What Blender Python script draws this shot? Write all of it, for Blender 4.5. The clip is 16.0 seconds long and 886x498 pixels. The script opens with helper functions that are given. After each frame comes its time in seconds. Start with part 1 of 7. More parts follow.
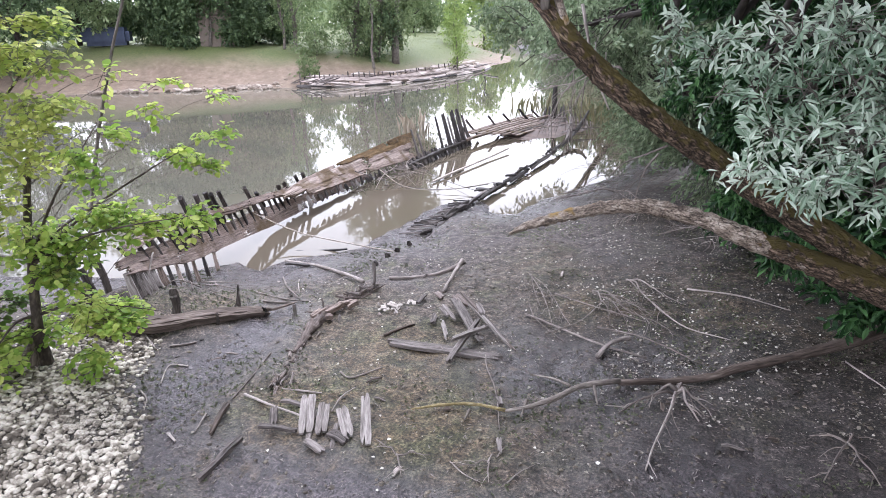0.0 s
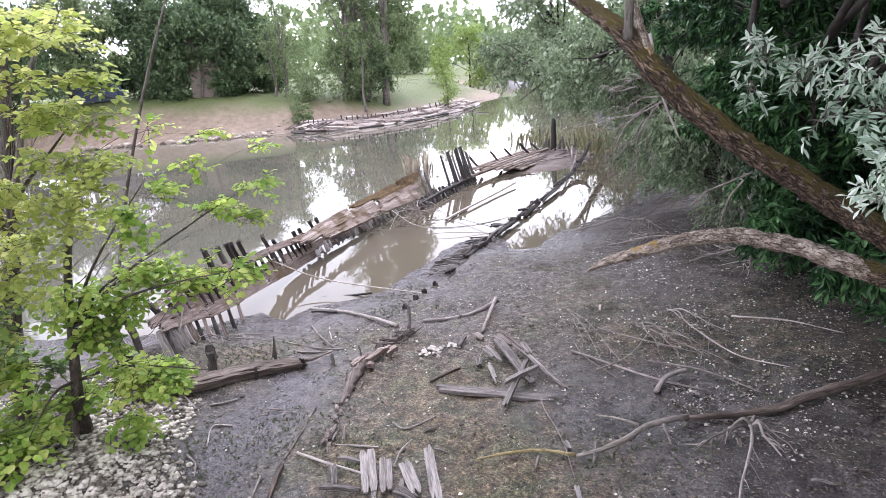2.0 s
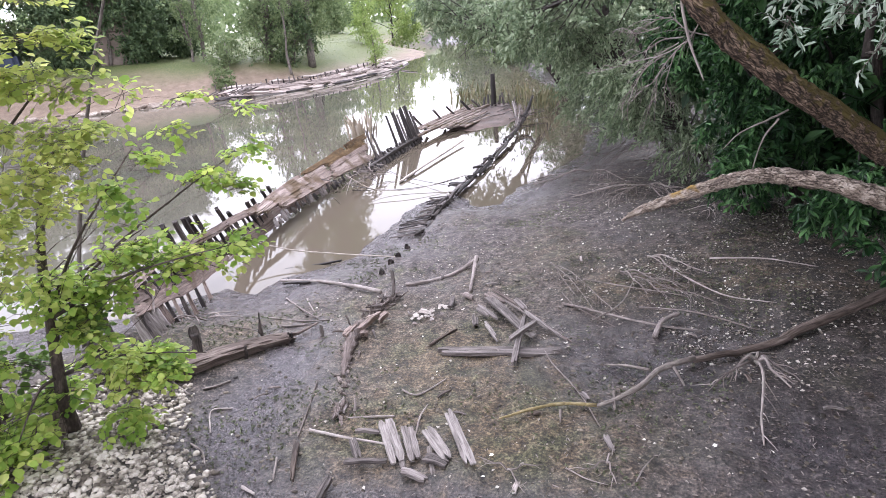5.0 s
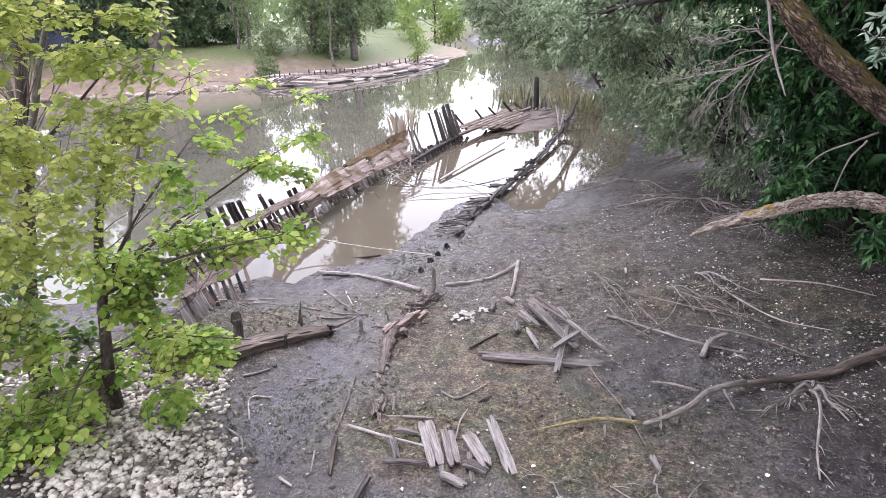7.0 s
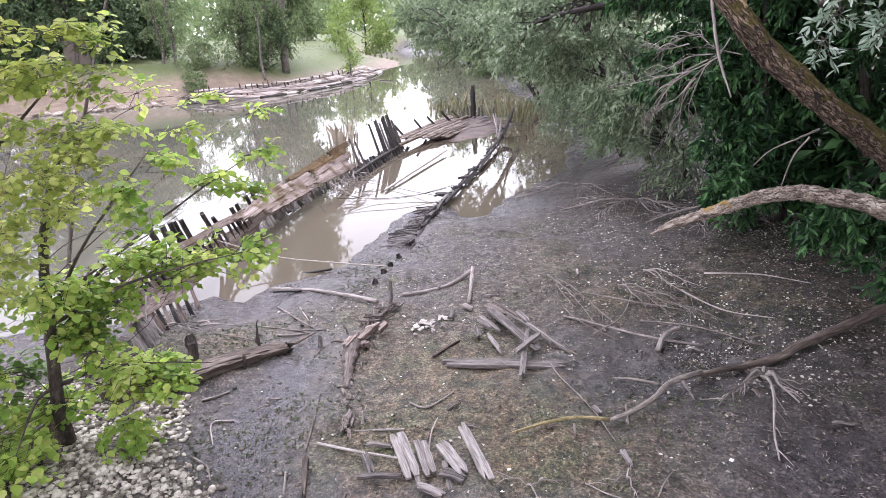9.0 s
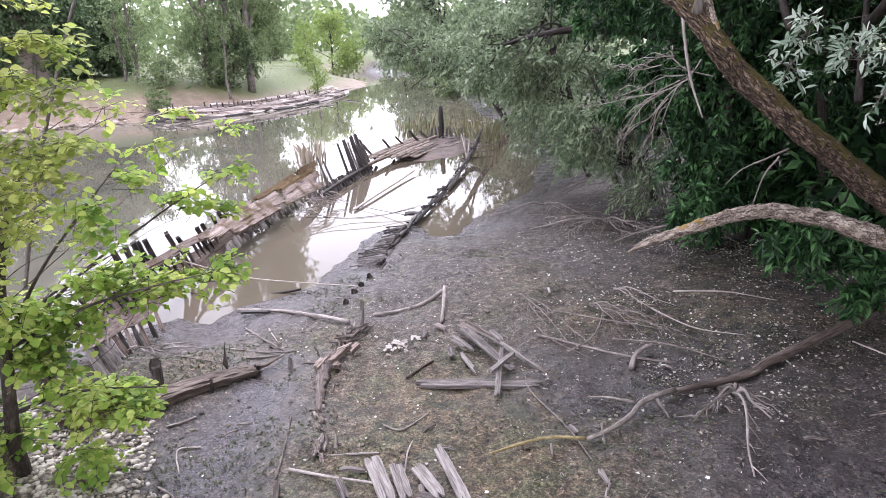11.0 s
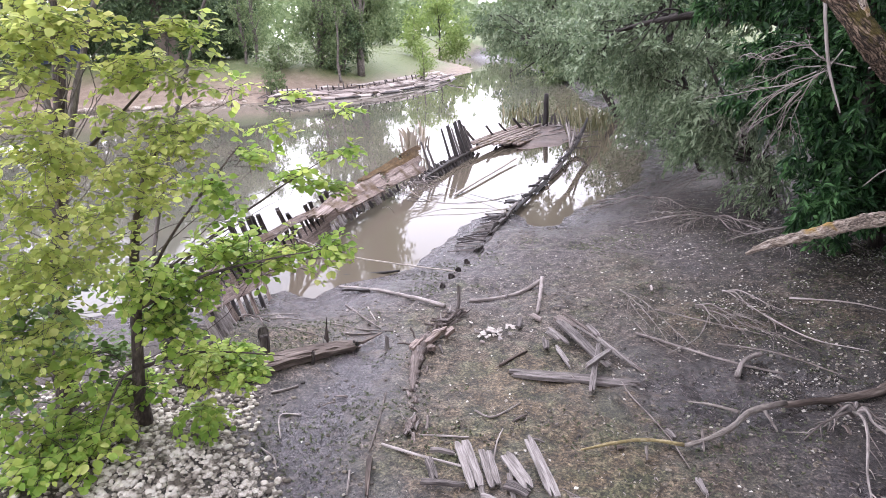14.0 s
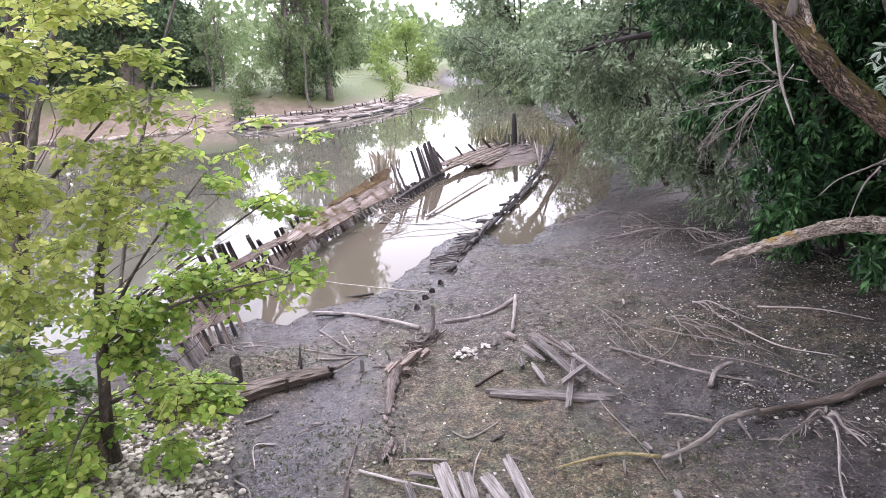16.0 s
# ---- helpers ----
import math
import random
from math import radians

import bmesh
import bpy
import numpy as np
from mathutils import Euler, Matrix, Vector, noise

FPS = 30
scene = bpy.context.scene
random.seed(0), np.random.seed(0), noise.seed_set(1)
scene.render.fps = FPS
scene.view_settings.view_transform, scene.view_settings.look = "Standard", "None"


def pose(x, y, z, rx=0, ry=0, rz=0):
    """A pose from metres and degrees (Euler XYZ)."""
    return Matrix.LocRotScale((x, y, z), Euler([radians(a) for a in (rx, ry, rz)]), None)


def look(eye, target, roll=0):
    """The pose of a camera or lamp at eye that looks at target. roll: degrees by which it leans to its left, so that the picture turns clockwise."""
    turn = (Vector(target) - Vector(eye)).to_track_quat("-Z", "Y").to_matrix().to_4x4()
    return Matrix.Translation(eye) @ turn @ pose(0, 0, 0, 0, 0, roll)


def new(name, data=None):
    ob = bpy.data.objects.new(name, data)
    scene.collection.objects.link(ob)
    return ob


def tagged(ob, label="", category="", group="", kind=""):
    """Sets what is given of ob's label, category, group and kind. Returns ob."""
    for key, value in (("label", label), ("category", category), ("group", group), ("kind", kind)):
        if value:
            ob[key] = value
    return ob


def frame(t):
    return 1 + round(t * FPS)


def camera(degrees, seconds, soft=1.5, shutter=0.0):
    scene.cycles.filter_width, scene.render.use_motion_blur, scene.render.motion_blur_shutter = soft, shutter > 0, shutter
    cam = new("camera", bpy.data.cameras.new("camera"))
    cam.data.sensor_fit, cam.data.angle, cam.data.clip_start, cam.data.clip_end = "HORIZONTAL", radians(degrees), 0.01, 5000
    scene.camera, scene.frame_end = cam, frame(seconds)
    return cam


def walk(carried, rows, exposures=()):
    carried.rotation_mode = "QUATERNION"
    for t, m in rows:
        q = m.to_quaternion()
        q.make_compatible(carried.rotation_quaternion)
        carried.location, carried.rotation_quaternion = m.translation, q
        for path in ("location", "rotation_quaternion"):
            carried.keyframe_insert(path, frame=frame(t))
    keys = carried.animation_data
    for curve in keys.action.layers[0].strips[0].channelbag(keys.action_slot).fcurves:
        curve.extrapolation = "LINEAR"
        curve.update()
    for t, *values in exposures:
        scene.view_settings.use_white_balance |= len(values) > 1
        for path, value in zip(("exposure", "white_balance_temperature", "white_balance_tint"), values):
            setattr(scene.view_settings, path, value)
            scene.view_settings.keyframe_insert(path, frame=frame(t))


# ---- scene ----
cam = camera(70.2, 16.0, soft=0.6)
PATH = [
    (0, (4.293, 4.662, 4.42), (3.441, 6.34, 3.743), -1.6),
    (0.5, (4.146, 4.611, 4.427), (3.422, 6.331, 3.709), -3.5),
    (1, (3.989, 4.586, 4.411), (3.279, 6.273, 3.605), -3.0),
    (1.5, (3.803, 4.629, 4.416), (2.978, 6.327, 3.754), -4.8),
    (2, (3.592, 4.567, 4.433), (2.752, 6.291, 3.865), -4.3),
    (2.5, (3.385, 4.481, 4.425), (2.574, 6.179, 3.746), -5.3),
    (3, (3.224, 4.483, 4.426), (2.302, 6.165, 3.86), -7.6),
    (3.5, (3.109, 4.524, 4.414), (2.269, 6.226, 3.786), -5.8),
    (4, (2.959, 4.501, 4.421), (2.31, 6.284, 3.79), -6.6),
    (4.5, (2.835, 4.446, 4.415), (2.236, 6.215, 3.699), -6.5),
    (5, (2.745, 4.478, 4.404), (2.116, 6.243, 3.704), -5.9),
    (5.2, (2.711, 4.494, 4.387), (2.044, 6.236, 3.664), -5.0),
    (7.3, (2.413, 4.492, 4.409), (1.711, 6.235, 3.723), -2.7),
    (7.5, (2.374, 4.481, 4.4), (1.725, 6.249, 3.724), -3.3),
    (8, (2.286, 4.455, 4.398), (1.724, 6.25, 3.718), -4.0),
    (8.5, (2.249, 4.46, 4.385), (1.735, 6.27, 3.706), -3.9),
    (9, (2.237, 4.415, 4.415), (1.71, 6.221, 3.737), -3.7),
    (11.3, (2.118, 4.45, 4.389), (1.696, 6.304, 3.767), -2.8),
    (11.5, (2.102, 4.44, 4.392), (1.661, 6.287, 3.764), -2.7),
    (12, (2.09, 4.448, 4.388), (1.586, 6.268, 3.731), -2.9),
    (12.5, (2.081, 4.45, 4.387), (1.482, 6.233, 3.709), -2.4),
    (13, (2.082, 4.433, 4.406), (1.447, 6.229, 3.797), -1.9),
    (13.5, (2.082, 4.429, 4.404), (1.368, 6.187, 3.771), -2.6),
    (14, (2.084, 4.439, 4.396), (1.371, 6.191, 3.746), -2.5),
    (14.5, (2.09, 4.445, 4.391), (1.375, 6.205, 3.767), -3.8),
    (15, (2.082, 4.436, 4.403), (1.339, 6.194, 3.806), -4.0),
    (15.5, (2.096, 4.444, 4.402), (1.381, 6.223, 3.83), -3.9),
    (16, (2.115, 4.447, 4.396), (1.474, 6.247, 3.805), -3.7),
]
walk(cam, [(t, look(*r)) for t, *r in PATH], [(0, 1.92, 5800, 19.5), (2, 1.94, 5840, 22), (4.5, 1.97, 5900, 23.5), (13, 2.0, 5910, 24.5), (16, 2.0, 5910, 24.5)])

# ---------------------------------------------------------------- sky and sun
world = bpy.data.worlds.new("overcast_sky")
scene.world = world
world.use_nodes = True
wn, wl = world.node_tree.nodes, world.node_tree.links
sky = wn.new("ShaderNodeTexSky")
sky.sky_type = "NISHITA"
sky.sun_disc = False
sky.sun_elevation, sky.sun_rotation = radians(62), radians(338)
sky.air_density, sky.dust_density, sky.ozone_density = 3.0, 0.4, 1.0
pale = wn.new("ShaderNodeHueSaturation")
pale.inputs["Saturation"].default_value = 0.06
wl.new(sky.outputs[0], pale.inputs["Color"])
wl.new(pale.outputs[0], wn["Background"].inputs["Color"])
wn["Background"].inputs["Strength"].default_value = 0.15
sun = new("sun", bpy.data.lights.new("sun", "SUN"))
sun.data.energy, sun.data.angle, sun.data.color = 0.5, radians(30), (1.0, 0.98, 0.95)
sun.matrix_world = look((0, 0, 0), (0.176, -0.435, -0.883))

rng = np.random.default_rng(11)


# ---------------------------------------------------------------- materials
def material(name, stops, scale=6.0, stretch=(1, 1, 1), rough=(0.6, 0.9), bump=0.3, fine=60.0, dist=0.01,
             vary="", spec=0.35, moss=None, moss_at=(0.55, 0.7), moss_up=False, grain=False, band=None, moss_scale=3.5, cracks=None):
    """Two noises drive a colour ramp; the finer one also drives relief. grain: the pattern runs along the piece. moss: a second colour in patches, on upper faces if moss_up. cracks: plates a crack apart, so many a metre, so much longer than wide, so deep, with cracks so wide."""
    m = bpy.data.materials.new(name)
    m.use_nodes = True
    n, l = m.node_tree.nodes, m.node_tree.links
    b = n["Principled BSDF"]
    tc, mp = n.new("ShaderNodeTexCoord"), n.new("ShaderNodeMapping")
    mp.inputs["Scale"].default_value = stretch
    if grain:
        at = n.new("ShaderNodeAttribute")
        at.attribute_name = "grain"
        l.new(at.outputs["Vector"], mp.inputs["Vector"])
    else:
        l.new(tc.outputs["Object"], mp.inputs["Vector"])
    big, small = n.new("ShaderNodeTexNoise"), n.new("ShaderNodeTexNoise")
    big.inputs["Scale"].default_value, big.inputs["Detail"].default_value = scale, 6
    small.inputs["Scale"].default_value, small.inputs["Detail"].default_value = fine, 5
    l.new(mp.outputs[0], big.inputs["Vector"])
    l.new(mp.outputs[0], small.inputs["Vector"])
    mix = n.new("ShaderNodeMix")
    mix.inputs[0].default_value = 0.45
    l.new(big.outputs["Fac"], mix.inputs[2])
    l.new(small.outputs["Fac"], mix.inputs[3])
    fac = mix.outputs[0]
    if vary:
        r = n.new("ShaderNodeObjectInfo") if vary == "object" else n.new("ShaderNodeNewGeometry")
        add = n.new("ShaderNodeMath")
        add.operation = "MULTIPLY_ADD"
        l.new(r.outputs["Random" if vary == "object" else "Random Per Island"], add.inputs[0])
        add.inputs[1].default_value = 0.2
        sub = n.new("ShaderNodeMath")
        sub.operation = "SUBTRACT"
        sub.inputs[1].default_value = 0.1
        l.new(fac, sub.inputs[0])
        l.new(sub.outputs[0], add.inputs[2])
        fac = add.outputs[0]
    ramp = n.new("ShaderNodeValToRGB")
    while len(ramp.color_ramp.elements) < len(stops):
        ramp.color_ramp.elements.new(0.5)
    for k, (pos, col) in enumerate(stops):
        ramp.color_ramp.elements[k].position = pos
        ramp.color_ramp.elements[k].color = (*col, 1)
    l.new(fac, ramp.inputs[0])
    colour = ramp.outputs[0]
    relief = mix.outputs[0]
    if cracks:
        cm, vo = n.new("ShaderNodeMapping"), n.new("ShaderNodeTexVoronoi")
        cm.inputs["Scale"].default_value = (1, 1, 1 / cracks[1])
        l.new(at.outputs["Vector"], cm.inputs["Vector"])
        warp = n.new("ShaderNodeTexNoise")
        warp.inputs["Scale"].default_value, warp.inputs["Detail"].default_value = cracks[0] * 0.8, 4
        l.new(cm.outputs[0], warp.inputs["Vector"])
        shift = n.new("ShaderNodeVectorMath")
        shift.operation = "MULTIPLY_ADD"
        shift.inputs[1].default_value = (2.6 / cracks[0],) * 3
        l.new(warp.outputs["Color"], shift.inputs[0])
        l.new(cm.outputs[0], shift.inputs[2])
        vo.feature = "DISTANCE_TO_EDGE"
        vo.inputs["Scale"].default_value = cracks[0]
        l.new(shift.outputs[0], vo.inputs["Vector"])
        edge = n.new("ShaderNodeMapRange")
        edge.inputs[1].default_value, edge.inputs[2].default_value = 0.0, cracks[3]
        l.new(vo.outputs["Distance"], edge.inputs[0])
        dark = n.new("ShaderNodeMix")
        dark.data_type = "RGBA"
        dark.inputs[6].default_value = (*stops[0][1], 1)
        l.new(edge.outputs[0], dark.inputs[0])
        l.new(colour, dark.inputs[7])
        colour = dark.outputs[2]
        tall = n.new("ShaderNodeMath")
        tall.operation = "MULTIPLY_ADD"
        tall.inputs[1].default_value = cracks[2]
        l.new(edge.outputs[0], tall.inputs[0])
        l.new(relief, tall.inputs[2])
        relief = tall.outputs[0]
    if moss:
        mn, mr = n.new("ShaderNodeTexNoise"), n.new("ShaderNodeMapRange")
        mn.inputs["Scale"].default_value, mn.inputs["Detail"].default_value = moss_scale, 7
        l.new(tc.outputs["Object"], mn.inputs["Vector"])
        mr.inputs[1].default_value, mr.inputs[2].default_value = moss_at
        src = mn.outputs["Fac"]
        if moss_up:
            g, sx, ad = n.new("ShaderNodeNewGeometry"), n.new("ShaderNodeSeparateXYZ"), n.new("ShaderNodeMath")
            l.new(g.outputs["Normal"], sx.inputs[0])
            ad.operation = "MULTIPLY_ADD"
            ad.inputs[1].default_value = 0.28
            l.new(sx.outputs["Z"], ad.inputs[0])
            l.new(src, ad.inputs[2])
            src = ad.outputs[0]
        if band:
            bx, bd, bs, ba = n.new("ShaderNodeSeparateXYZ"), n.new("ShaderNodeMath"), n.new("ShaderNodeMath"), n.new("ShaderNodeMath")
            l.new(tc.outputs["Object"], bx.inputs[0])
            bd.operation, bs.operation, ba.operation = "SUBTRACT", "ABSOLUTE", "MULTIPLY_ADD"
            bd.inputs[1].default_value = band[0]
            l.new(bx.outputs["X"], bd.inputs[0])
            l.new(bd.outputs[0], bs.inputs[0])
            l.new(bs.outputs[0], ba.inputs[0])
            ba.inputs[1].default_value = -1.0 / band[1]
            l.new(src, ba.inputs[2])
            src = ba.outputs[0]
        l.new(src, mr.inputs[0])
        mm = n.new("ShaderNodeMix")
        mm.data_type = "RGBA"
        l.new(mr.outputs[0], mm.inputs[0])
        l.new(colour, mm.inputs[6])
        mm.inputs[7].default_value = (*moss, 1)
        colour = mm.outputs[2]
    l.new(colour, b.inputs["Base Color"])
    rr = n.new("ShaderNodeMapRange")
    rr.inputs[3].default_value, rr.inputs[4].default_value = rough
    l.new(big.outputs["Fac"], rr.inputs[0])
    l.new(rr.outputs[0], b.inputs["Roughness"])
    b.inputs["Specular IOR Level"].default_value = spec
    bp = n.new("ShaderNodeBump")
    bp.inputs["Strength"].default_value, bp.inputs["Distance"].default_value = bump, dist
    l.new(relief, bp.inputs["Height"])
    l.new(bp.outputs[0], b.inputs["Normal"])
    return m


def leaf_material(name, stops, through_light=0.35, rough=0.5, spec=0.35):
    m = bpy.data.materials.new(name)
    m.use_nodes = True
    n, l = m.node_tree.nodes, m.node_tree.links
    b, out = n["Principled BSDF"], n["Material Output"]
    g, ramp = n.new("ShaderNodeNewGeometry"), n.new("ShaderNodeValToRGB")
    while len(ramp.color_ramp.elements) < len(stops):
        ramp.color_ramp.elements.new(0.5)
    for k, (pos, col) in enumerate(stops):
        ramp.color_ramp.elements[k].position = pos
        ramp.color_ramp.elements[k].color = (*col, 1)
    tn, tc, ad = n.new("ShaderNodeTexNoise"), n.new("ShaderNodeTexCoord"), n.new("ShaderNodeMath")
    tn.inputs["Scale"].default_value, tn.inputs["Detail"].default_value = 1.6, 3
    l.new(tc.outputs["Object"], tn.inputs["Vector"])
    ad.operation = "MULTIPLY_ADD"
    ad.inputs[1].default_value = 0.6
    l.new(g.outputs["Random Per Island"], ad.inputs[0])
    sb = n.new("ShaderNodeMath")
    sb.operation = "MULTIPLY_ADD"
    sb.inputs[1].default_value, sb.inputs[2].default_value = 1.3, -0.45
    l.new(tn.outputs["Fac"], sb.inputs[0])
    l.new(sb.outputs[0], ad.inputs[2])
    l.new(ad.outputs[0], ramp.inputs[0])
    l.new(ramp.outputs[0], b.inputs["Base Color"])
    b.inputs["Roughness"].default_value = rough
    b.inputs["Specular IOR Level"].default_value = spec
    tr, mx = n.new("ShaderNodeBsdfTranslucent"), n.new("ShaderNodeMixShader")
    l.new(ramp.outputs[0], tr.inputs["Color"])
    mx.inputs[0].default_value = through_light
    l.new(b.outputs[0], mx.inputs[1])
    l.new(tr.outputs[0], mx.inputs[2])
    l.new(mx.outputs[0], out.inputs["Surface"])
    return m


def wood(name, dark, mid, light, across=26, along=2.0, fine=80, bump=0.8, dist=0.012, rough=(0.65, 0.95), span=0.16, **kw):
    return material(name, [(0.5 - span, dark), (0.5, mid), (0.5 + span, light)], scale=across, stretch=(1, 1, along / across), fine=fine, bump=bump, dist=dist, rough=rough, grain=True, **kw)


GREY_WOOD = wood("weathered_wood", (0.042, 0.035, 0.032), (0.15, 0.128, 0.117), (0.29, 0.26, 0.243), 30, 2.4, 110, 0.9, 0.012, vary="object")
HULL_WOOD = wood("hull_timber", (0.09, 0.066, 0.055), (0.26, 0.198, 0.166), (0.44, 0.366, 0.322), 34, 1.8, 110, 1.0, 0.02, (0.55, 0.95), span=0.16, vary="object", moss=(0.105, 0.068, 0.034), moss_at=(0.5, 0.66), moss_scale=2.2)
AGED_WOOD = wood("brown_grey_wood", (0.04, 0.031, 0.027), (0.145, 0.115, 0.10), (0.28, 0.238, 0.215), 28, 2.2, 100, 0.9, 0.014, vary="object")
MOSSY_WOOD = wood("mossy_hull_timber", (0.045, 0.026, 0.010), (0.12, 0.073, 0.028), (0.22, 0.15, 0.075), 10, 4, 60, 0.9, 0.03, (0.7, 0.95), vary="object")
DARK_WOOD = wood("waterlogged_wood", (0.010, 0.008, 0.008), (0.032, 0.026, 0.023), (0.11, 0.092, 0.082), 24, 2, 70, 0.8, 0.014, (0.4, 0.85), vary="object")
LOG_WOOD = wood("brown_log", (0.04, 0.029, 0.023), (0.115, 0.088, 0.072), (0.25, 0.205, 0.175), 18, 2, 60, 0.9, 0.016, vary="object")
STICK = wood("bleached_stick", (0.09, 0.074, 0.066), (0.24, 0.205, 0.185), (0.42, 0.375, 0.345), 40, 4, 120, 0.6, 0.005, vary="object")
PALE_WOOD = wood("bone_pale_wood", (0.15, 0.125, 0.105), (0.40, 0.36, 0.32), (0.6, 0.56, 0.505), 36, 4, 110, 0.6, 0.006)
BOARD_WOOD = wood("bleached_board", (0.055, 0.046, 0.041), (0.165, 0.143, 0.131), (0.31, 0.28, 0.26), 32, 2.6, 120, 0.9, 0.012, vary="object")
TWIG = wood("grey_twig", (0.06, 0.048, 0.042), (0.16, 0.135, 0.12), (0.30, 0.265, 0.24), 40, 5, 120, 0.5, 0.004, vary="object")
LICHEN_STICK = wood("lichened_branch", (0.07, 0.055, 0.048), (0.17, 0.145, 0.125), (0.31, 0.275, 0.24), 40, 5, 110, 0.6, 0.005)
YELLOW_STICK = wood("yellow_lichen", (0.09, 0.07, 0.04), (0.21, 0.165, 0.07), (0.35, 0.30, 0.19), 40, 12, 110, 0.6, 0.005, (0.7, 0.95))
BARK = wood("furrowed_bark", (0.022, 0.015, 0.011), (0.165, 0.112, 0.076), (0.38, 0.28, 0.2), 36, 14, 150, 1.0, 0.03, (0.75, 0.98), span=0.13, moss=(0.115, 0.088, 0.024), moss_at=(0.47, 0.62), moss_up=True, moss_scale=16, cracks=(40, 3.6, 0.7, 0.14))
ARM_BARK = wood("bare_limb_bark", (0.055, 0.04, 0.031), (0.27, 0.215, 0.17), (0.52, 0.45, 0.38), 20, 11, 110, 1.0, 0.022, (0.7, 0.98), span=0.13, moss=(0.3, 0.19, 0.05), moss_at=(0.54, 0.76), moss_up=True, band=(3.0, 0.8), moss_scale=11, cracks=(30, 5.0, 0.4, 0.05))
DARK_BARK = wood("dark_bark", (0.008, 0.006, 0.005), (0.03, 0.024, 0.02), (0.08, 0.066, 0.056), 20, 5, 70, 0.9, 0.02, (0.75, 0.98))
STEM_BARK = wood("brown_stem_bark", (0.015, 0.011, 0.009), (0.05, 0.038, 0.03), (0.125, 0.1, 0.082), 20, 5, 70, 0.9, 0.012, (0.75, 0.98))
GREY_BARK = wood("grey_bark", (0.05, 0.042, 0.036), (0.13, 0.112, 0.095), (0.25, 0.225, 0.2), 24, 5, 80, 0.8, 0.015, (0.75, 0.98))
STONE = material("pale_cobble", [(0.40, (0.10, 0.088, 0.07)), (0.5, (0.31, 0.272, 0.222)), (0.6, (0.55, 0.51, 0.44))],
                 scale=3, rough=(0.7, 0.95), bump=0.12, fine=12, dist=0.004, vary="object")
STONE_MIX = material("pale_gravel", [(0.40, (0.095, 0.08, 0.062)), (0.5, (0.29, 0.257, 0.208)), (0.6, (0.54, 0.5, 0.425))],
                     scale=3, rough=(0.7, 0.95), bump=0.12, fine=12, dist=0.004, vary="island")
ROCK = material("bank_rock", [(0.3, (0.15, 0.115, 0.09)), (0.5, (0.28, 0.23, 0.188)), (0.7, (0.52, 0.47, 0.405))],
                scale=2, rough=(0.7, 0.95), bump=0.5, fine=12, dist=0.05, vary="object")
FAR_WOOD = wood("sun_bleached_timber", (0.19, 0.15, 0.13), (0.37, 0.315, 0.28), (0.52, 0.46, 0.42), 6, 0.6, 20, 0.6, 0.02, vary="object")
CLOD = material("mud_clod", [(0.3, (0.012, 0.010, 0.008)), (0.5, (0.062, 0.05, 0.036)), (0.7, (0.22, 0.19, 0.145))], scale=5, rough=(0.6, 0.9), bump=0.5, fine=60, dist=0.006, vary="island")
ROPE = material("pale_rope", [(0.3, (0.26, 0.22, 0.19)), (0.7, (0.5, 0.44, 0.38))], scale=20, rough=(0.8, 0.95), bump=0.6, fine=120, dist=0.003)
CABLE = material("dark_cable", [(0.3, (0.05, 0.045, 0.045)), (0.7, (0.12, 0.11, 0.11))], scale=20, rough=(0.6, 0.8), bump=0.2)
WALLMAT = material("old_render_wall", [(0.3, (0.17, 0.135, 0.112)), (0.7, (0.28, 0.232, 0.195))], scale=0.6, rough=(0.8, 0.95), bump=0.4, fine=6, dist=0.04)
ROOFMAT = material("dull_roof_tiles", [(0.3, (0.08, 0.058, 0.048)), (0.7, (0.15, 0.115, 0.10))], scale=1.2, rough=(0.8, 0.95), bump=0.5, fine=9, dist=0.05)
TARP = material("blue_tarpaulin", [(0.3, (0.02, 0.03, 0.062)), (0.7, (0.045, 0.062, 0.11))], scale=1.0, rough=(0.4, 0.6), bump=0.5, fine=5, dist=0.05)

SPRING = leaf_material("spring_leaves", [(0.0, (0.135, 0.26, 0.035)), (0.4, (0.30, 0.44, 0.078)), (0.75, (0.48, 0.56, 0.14)), (1.0, (0.66, 0.67, 0.25))], 0.55)
# Darker copy of the spring greens, with shade put into the leaf colour.
SHADED = leaf_material("shaded_spring_leaves", [(0.0, (0.04, 0.085, 0.018)), (0.5, (0.11, 0.19, 0.04)), (1.0, (0.26, 0.34, 0.085))], 0.4)
YELLOWISH = leaf_material("yellow_green_leaves", [(0.0, (0.24, 0.33, 0.075)), (0.4, (0.43, 0.50, 0.13)), (0.75, (0.61, 0.64, 0.21)), (1.0, (0.78, 0.76, 0.34))], 0.6)
SILVER = leaf_material("silver_willow_leaves", [(0.0, (0.07, 0.13, 0.075)), (0.45, (0.30, 0.40, 0.29)), (1.0, (0.76, 0.82, 0.72))], 0.3, 0.5, 0.25)
WILLOW = leaf_material("grey_willow_leaves", [(0.0, (0.06, 0.095, 0.045)), (0.5, (0.19, 0.255, 0.14)), (1.0, (0.40, 0.46, 0.30))], 0.3)
# Near-black low end puts the shade of the thicket's voids into the leaves.
DEEP = leaf_material("shade_deepened_green_leaves", [(0.0, (0.004, 0.014, 0.005)), (0.5, (0.017, 0.055, 0.016)), (1.0, (0.14, 0.29, 0.10))], 0.15, 0.45, 0.25)
FAR_DARK = leaf_material("dark_far_leaves", [(0.0, (0.035, 0.06, 0.03)), (0.5, (0.085, 0.135, 0.06)), (1.0, (0.21, 0.28, 0.13))], 0.3)
